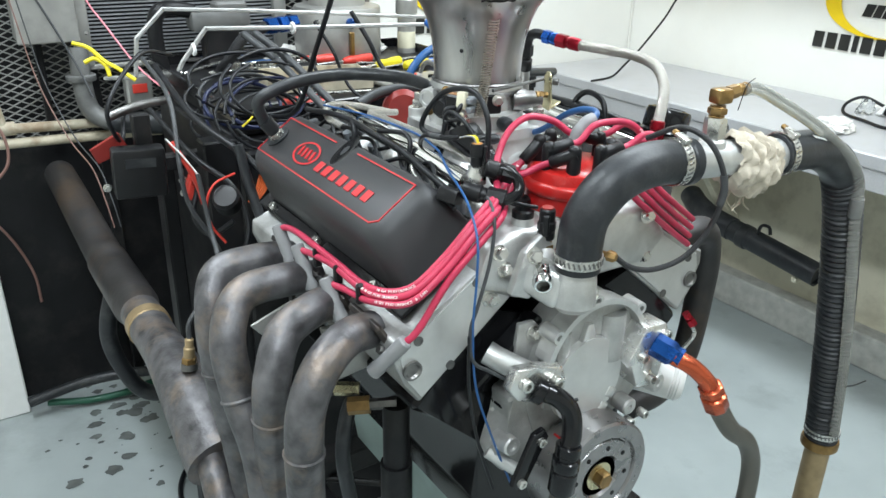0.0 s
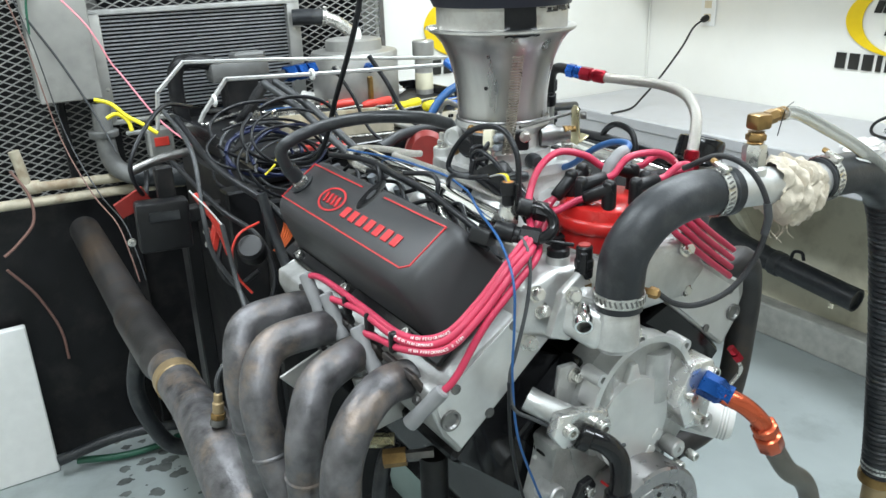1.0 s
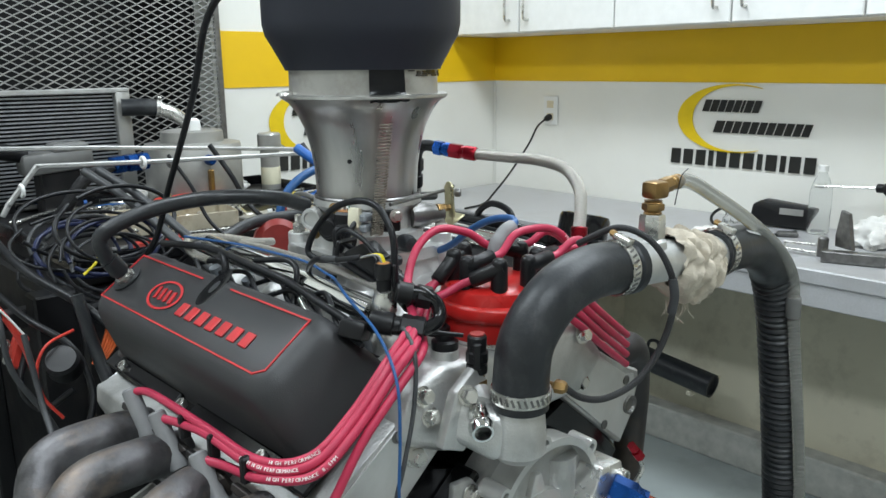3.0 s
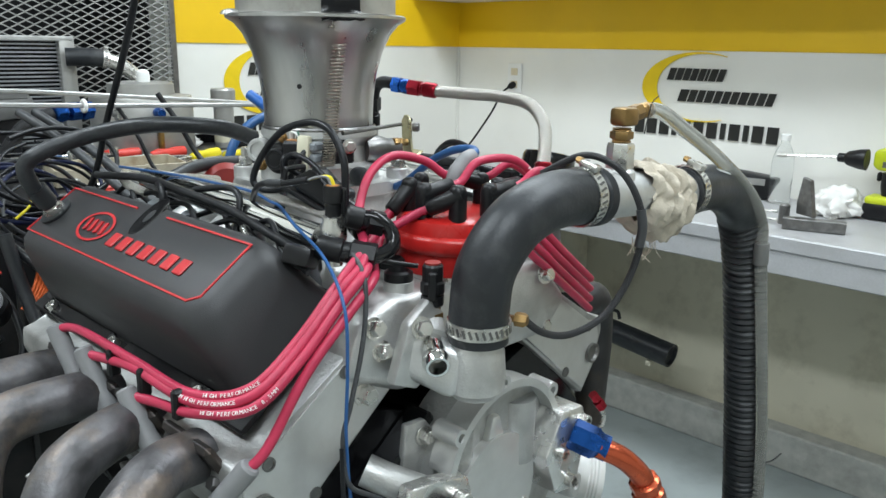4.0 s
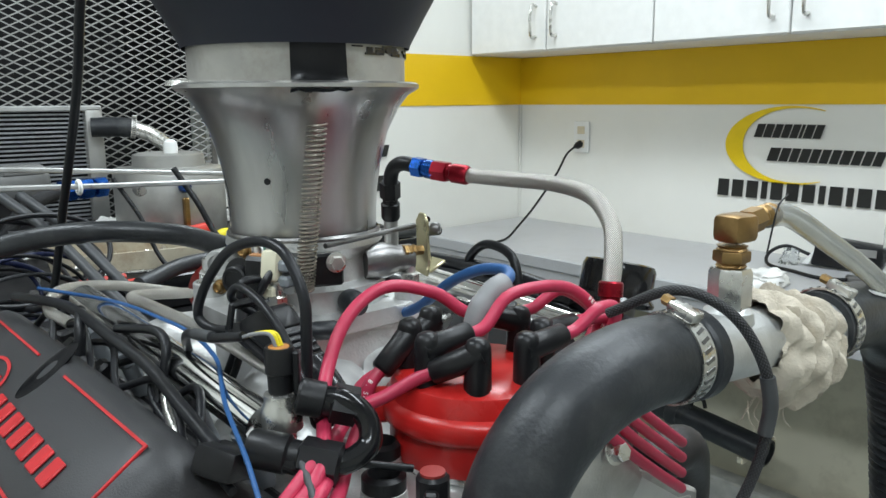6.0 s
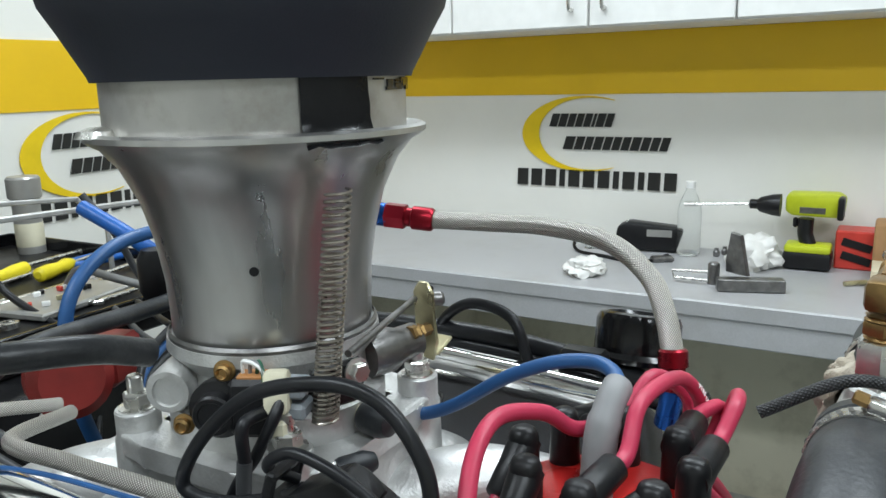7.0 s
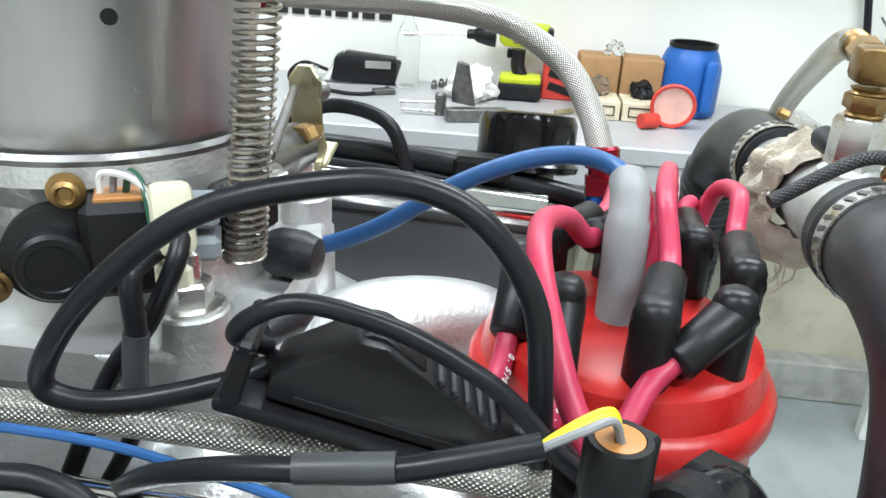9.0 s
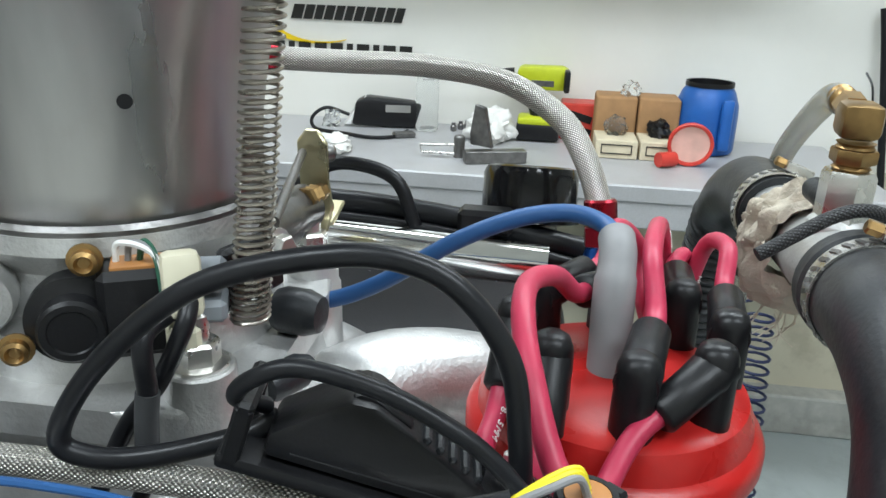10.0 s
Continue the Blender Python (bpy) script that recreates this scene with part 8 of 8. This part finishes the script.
o = thing("water_bottle", (1.91, 0.675, BT), "empty clear plastic water bottle", "bottle")
part("bottle", lathe(bmesh.new(), [(0.0, 0.002), (0.028, 0.002), (0.032, 0.008), (0.032, 0.045), (0.030, 0.055), (0.032, 0.065), (0.032, 0.125), (0.030, 0.14), (0.022, 0.165), (0.013, 0.182), (0.012, 0.195)], pose(1.91, 0.675, BT), 28, cap=False), M_GLASSY, o)
part("cap", lathe(bmesh.new(), [(0.0145, 0.192), (0.0145, 0.208), (0.013, 0.210), (0, 0.210)], pose(1.91, 0.675, BT), 20), M_WHITE, o, "white screw cap")
rng = random.Random(17)
for k in range(8):
    x, y = 1.92 + rng.uniform(-0.05, 0.05), 0.60 - 0.017 * k
    bm = lathe(bmesh.new(), [(0.007, 0), (0.009, 0.003), (0.009, 0.014), (0.006, 0.018), (0.006, 0.024)], pose(x, y, BT, 0, 0, 0), 10)
    whole("small_fitting", bm, M_DSTEEL, "small dark metal fitting on the bench", "fitting", "small fittings")
# angle bracket tool
o = thing("angle_fixture", (1.60, 0.47, BT), "dark steel angle fixture on the bench", "fixture")
part("bar", box(bmesh.new(), (1.585, 0.46, BT + 0.016), (0.035, 0.15, 0.03), pose(0, 0, 0, 0, 0, 18), 0.002), M_DSTEEL, o)
part("upright", prism(bmesh.new(), [(-0.035, 0), (0.03, 0), (0.03, 0.03), (0.02, 0.10), (-0.01, 0.095), (-0.02, 0.04)], 0.012, pose(1.62, 0.50, BT + 0.03, 90, 0, 60), 0.002), M_DSTEEL, o)
part("knuckle", lathe(bmesh.new(), [(0.014, 0), (0.014, 0.05), (0.01, 0.054)], pose(1.62, 0.55, BT), 14), M_DSTEEL, o)
part("rod", tube(bmesh.new(), [(1.60, 0.56, BT + 0.012), (1.60, 0.64, BT + 0.012), (1.60, 0.645, BT + 0.03), (1.60, 0.56, BT + 0.034)], 0.004, 8, 1), M_STEEL, o)
# impact driver
o = thing("impact_driver", (1.88, 0.37, BT), "lime and black cordless impact driver on its battery", "drill")
part("battery", box(bmesh.new(), (1.875, 0.365, BT + 0.026), (0.075, 0.115, 0.045), None, 0.008, 2), M_BLACKP, o)
part("battery_top", box(bmesh.new(), (1.875, 0.365, BT + 0.056), (0.072, 0.110, 0.022), None, 0.008, 2), M_LIME, o)
part("grip", tube(bmesh.new(), [(1.88, 0.365, BT + 0.06), (1.885, 0.375, BT + 0.09), (1.885, 0.375, BT + 0.13)], 0.019, 14, 6), M_BLACKP, o)
part("trigger", box(bmesh.new(), (1.885, 0.400, BT + 0.118), (0.014, 0.012, 0.026), None, 0.004), M_BLACKP, o)
part("motor_body", prism(bmesh.new(), [(-0.075, -0.024), (-0.06, -0.032), (0.05, -0.030), (0.065, -0.018), (0.065, 0.02), (0.055, 0.03), (-0.06, 0.032), (-0.078, 0.02)], 0.056, pose(1.913, 0.365, BT + 0.160, 90, 0, 90) , 0.006, 2), M_LIME, o)
part("rear_cap", box(bmesh.new(), (1.885, 0.296, BT + 0.160), (0.052, 0.016, 0.058), None, 0.006, 2), M_BLACKP, o)
part("badge", box(bmesh.new(), (1.8555, 0.36, BT + 0.155), (0.003, 0.06, 0.016), None, 0.001), M_DSTEEL, o)
part("nose", lathe(bmesh.new(), [(0.030, 0), (0.028, 0.02), (0.02, 0.05), (0.013, 0.058), (0.013, 0.075), (0.008, 0.078)], frame_on((1.885, 0.438, BT + 0.160), (0, 1, 0)), 20), M_BLACKP, o)
part("bit", rod(bmesh.new(), (1.885, 0.51, BT + 0.160), (1.885, 0.665, BT + 0.150), 0.004, seg=6), M_STEEL, o)
part("bit_tip", rod(bmesh.new(), (1.885, 0.655, BT + 0.151), (1.885, 0.685, BT + 0.149), 0.0065, seg=8), M_STEEL, o)
# red box, two cardboard boxes with drawers
o = thing("red_organiser", (1.93, 0.255, BT), "red plastic organiser with dark slots", "organiser")
part("case", box(bmesh.new(), (1.945, 0.255, BT + 0.05), (0.09, 0.10, 0.10), None, 0.004), M_REDP, o)
for z in (0.03, 0.065):
    part("slot", box(bmesh.new(), (1.8985, 0.255, BT + z), (0.004, 0.07, 0.02), pose(0, 0, 0, 15, 0, 0), 0.001), M_BLACKP, o)
for k, y in enumerate((0.165, 0.055)):
    o = thing("small_parts_box", (1.86, y, BT), "cream card drawer under a brown cardboard box", "box", "small parts boxes")
    part("drawer", box(bmesh.new(), (1.775, y, BT + 0.024), (0.14, 0.104, 0.046), None, 0.002), M_LCARD, o)
    fr_bm = bmesh.new()
    for dy_, dz_, sy, sz in ((0, 0.036, 0.076, 0.0025), (0, 0.014, 0.076, 0.0025), (0.037, 0.025, 0.0025, 0.024), (-0.037, 0.025, 0.0025, 0.024)):
        box(fr_bm, (1.7035, y + dy_, BT + dz_), (0.002, sy, sz))
    part("label_frame", fr_bm, M_INK, o, "printed dark label frame")
    part("carton", box(bmesh.new(), (1.87, y, BT + 0.07), (0.10, 0.106, 0.135), None, 0.008, 3), M_CARD, o, "brown cardboard carton")
    crumple("loose_part", 1.79, y, BT + 0.047, 0.035, M_BLACKP if k else M_GLASSY, "loose small parts on the card drawer", "small parts", 0.8, 12 + k)
crumple("clear_bag", 1.86, 0.13, BT + 0.137, 0.03, M_GLASSY, "crumpled clear plastic bag on the carton", "bag", 0.7, 15)
cable("brass_tool", [(1.72, 0.27, BT + 0.006), (1.74, 0.24, BT + 0.008), (1.75, 0.225, BT + 0.008)], 0.006, M_GOLD, "short brass tool on the bench", "tool")
# blue drum cut open, red funnel
o = thing("blue_drum", (1.87, -0.11, BT), "blue plastic jug with its top cut off", "jug")
prof = [(0.0, 0.003), (0.085, 0.003), (0.09, 0.012), (0.09, 0.10), (0.088, 0.13), (0.075, 0.165), (0.066, 0.178), (0.066, 0.188), (0.062, 0.188), (0.062, 0.176), (0.070, 0.16), (0.082, 0.12), (0.082, 0.02), (0, 0.02)]
part("shell", lathe(bmesh.new(), prof, pose(1.87, -0.07, BT) @ Matrix.Diagonal((0.9, 0.9, 0.95, 1)), 40, cap=False), M_BLUEP, o)
part("liner", lathe(bmesh.new(), [(0.0615, 0.15), (0.0615, 0.191), (0.068, 0.192), (0.0685, 0.180)], pose(1.87, -0.07, BT) @ Matrix.Diagonal((0.9, 0.9, 0.95, 1)), 40, cap=False), M_BLACKP, o, "black bag liner folded over the rim")
part("handle_rib", box(bmesh.new(), (1.782, -0.105, BT + 0.085), (0.02, 0.03, 0.13), None, 0.008, 2), M_BLUEP, o)
o = thing("funnel", (1.68, -0.02, BT), "red plastic funnel lying on its side", "funnel")
fm = frame_on((1.665, -0.005, BT + 0.054), (1, -0.12, 0.12))
part("cone", lathe(bmesh.new(), [(0.052, 0), (0.054, 0.002), (0.054, 0.012), (0.050, 0.014), (0.014, 0.055), (0.009, 0.10), (0.007, 0.10), (0.010, 0.055), (0.044, 0.014), (0.046, 0.002), (0.052, 0)], fm, 36, cap=False), M_REDP, o)
part("strainer", lathe(bmesh.new(), [(0.045, 0.006), (0, 0.012)], fm, 36, cap=False), M_PINKP, o, "pale strainer disc")
whole("bench_tube", rod(bmesh.new(), (1.64, 0.07, BT + 0.02), (1.66, 0.03, BT + 0.02), 0.018, seg=18), M_REDP, "short red plastic cup beside the funnel", "cup")

# ---- under the bench ----
o = thing("exhaust_pipe_spare", (1.80, 1.1, 0.43), "black plastic drain pipe lying on the bench brackets", "pipe")
part("pipe", tube(bmesh.new(), [(1.800, 0.905, 0.428), (1.80, 1.1, 0.452), (1.80, 1.29, 0.475)], 0.041, 24, 2, hollow=0.85), M_RUBBER, o)
part("collar", lathe(bmesh.new(), [(0.0425, 0), (0.0455, 0.004), (0.0455, 0.035), (0.0425, 0.04)], frame_on((1.80, 1.19, 0.462), (0, 1, 0.12)), 24), M_RUBBER, o)
part("rear_elbow", tube(bmesh.new(), [(1.80, 1.27, 0.473), (1.80, 1.36, 0.486), (1.83, 1.46, 0.50), (1.88, 1.54, 0.51)], 0.044, 20, 4), M_RUBBER, o)
part("hook", tube(bmesh.new(), [(1.78, 1.15, 0.50), (1.78, 1.14, 0.535), (1.78, 1.11, 0.54), (1.78, 1.10, 0.515)], 0.006, 8, 4), M_BLACKP, o)
for y in (0.98, 1.42):
    part("prop", box(bmesh.new(), (1.895, y, 0.385), (0.23, 0.02, 0.02), None, 0.003), M_CREAM, o)

slide(o, 0.01, 0.02, -0.032)
# ---- far right: spring cord, wall cable, bracket and shelf ----
pts = []
for i in range(17 * 14 + 1):
    u = i / 238
    a = 2 * math.pi * i / 14
    pts.append((1.315 + 0.037 * math.cos(a), -0.12 - 0.04 * u + 0.037 * math.sin(a), 0.74 - 0.52 * u))
whole("air_hose", tube(bmesh.new(), pts, 0.0034, 8, 0), M_NAVY, "dark navy coiled air hose hanging down", "coiled hose")
cable("air_hose", [(1.352, -0.12, 0.740), (1.355, -0.10, 0.80), (1.39, -0.08, 0.86), (1.466, -0.08, 0.882)], 0.0034, M_NAVY, "dark blue hose tail at the bench edge", "hose")
cable("wall_cable", [(1.99, -0.50, 1.32), (1.985, -0.52, 1.22), (1.98, -0.56, 1.0), (1.98, -0.61, 0.70), (1.97, -0.62, 0.50)], 0.010, M_CABLE, "thick black cable hanging down the wall")
o = thing("wall_bracket", (2.0, -0.64, 1.05), "gray steel wall bracket with screws", "bracket")
part("plate", box(bmesh.new(), (2.02, -0.645, 1.06), (0.012, 0.075, 0.20), pose(0, 0, 0, -6, 0, 0), 0.002), M_GALV, o)
part("flange", box(bmesh.new(), (1.995, -0.612, 1.06), (0.05, 0.008, 0.22), pose(0, 0, 0, -6, 0, 0), 0.002), M_ALUBAR, o)
for z in (0.985, 1.125):
    part("screw", lathe(bmesh.new(), [(0.007, 0), (0.007, 0.004), (0, 0.005)], frame_on((2.013, -0.65, z), (-1, 0, 0)), 10), M_STEEL, o)
o = thing("side_shelf", (1.9, -0.80, 0.85), "brown wooden side shelf with a dented steel pan", "shelf")
part("board", box(bmesh.new(), (1.88, -0.86, 0.885), (0.30, 0.30, 0.022), None, 0.003), M_CARD, o)
part("pan", lathe(bmesh.new(), [(0.06, 0), (0.075, 0.01), (0.08, 0.06), (0.083, 0.062), (0.077, 0.06), (0.07, 0.012), (0, 0.01)], pose(1.87, -0.83, 0.897), 28, cap=False), M_GALV, o)
part("leg", box(bmesh.new(), (1.76, -0.98, (0.875 + FLOOR) / 2), (0.04, 0.04, 0.875 - FLOOR), None, 0.003), M_WHITE, o)
part("leg", box(bmesh.new(), (1.76, -0.72, (0.875 + FLOOR) / 2), (0.04, 0.04, 0.875 - FLOOR), None, 0.003), M_WHITE, o)
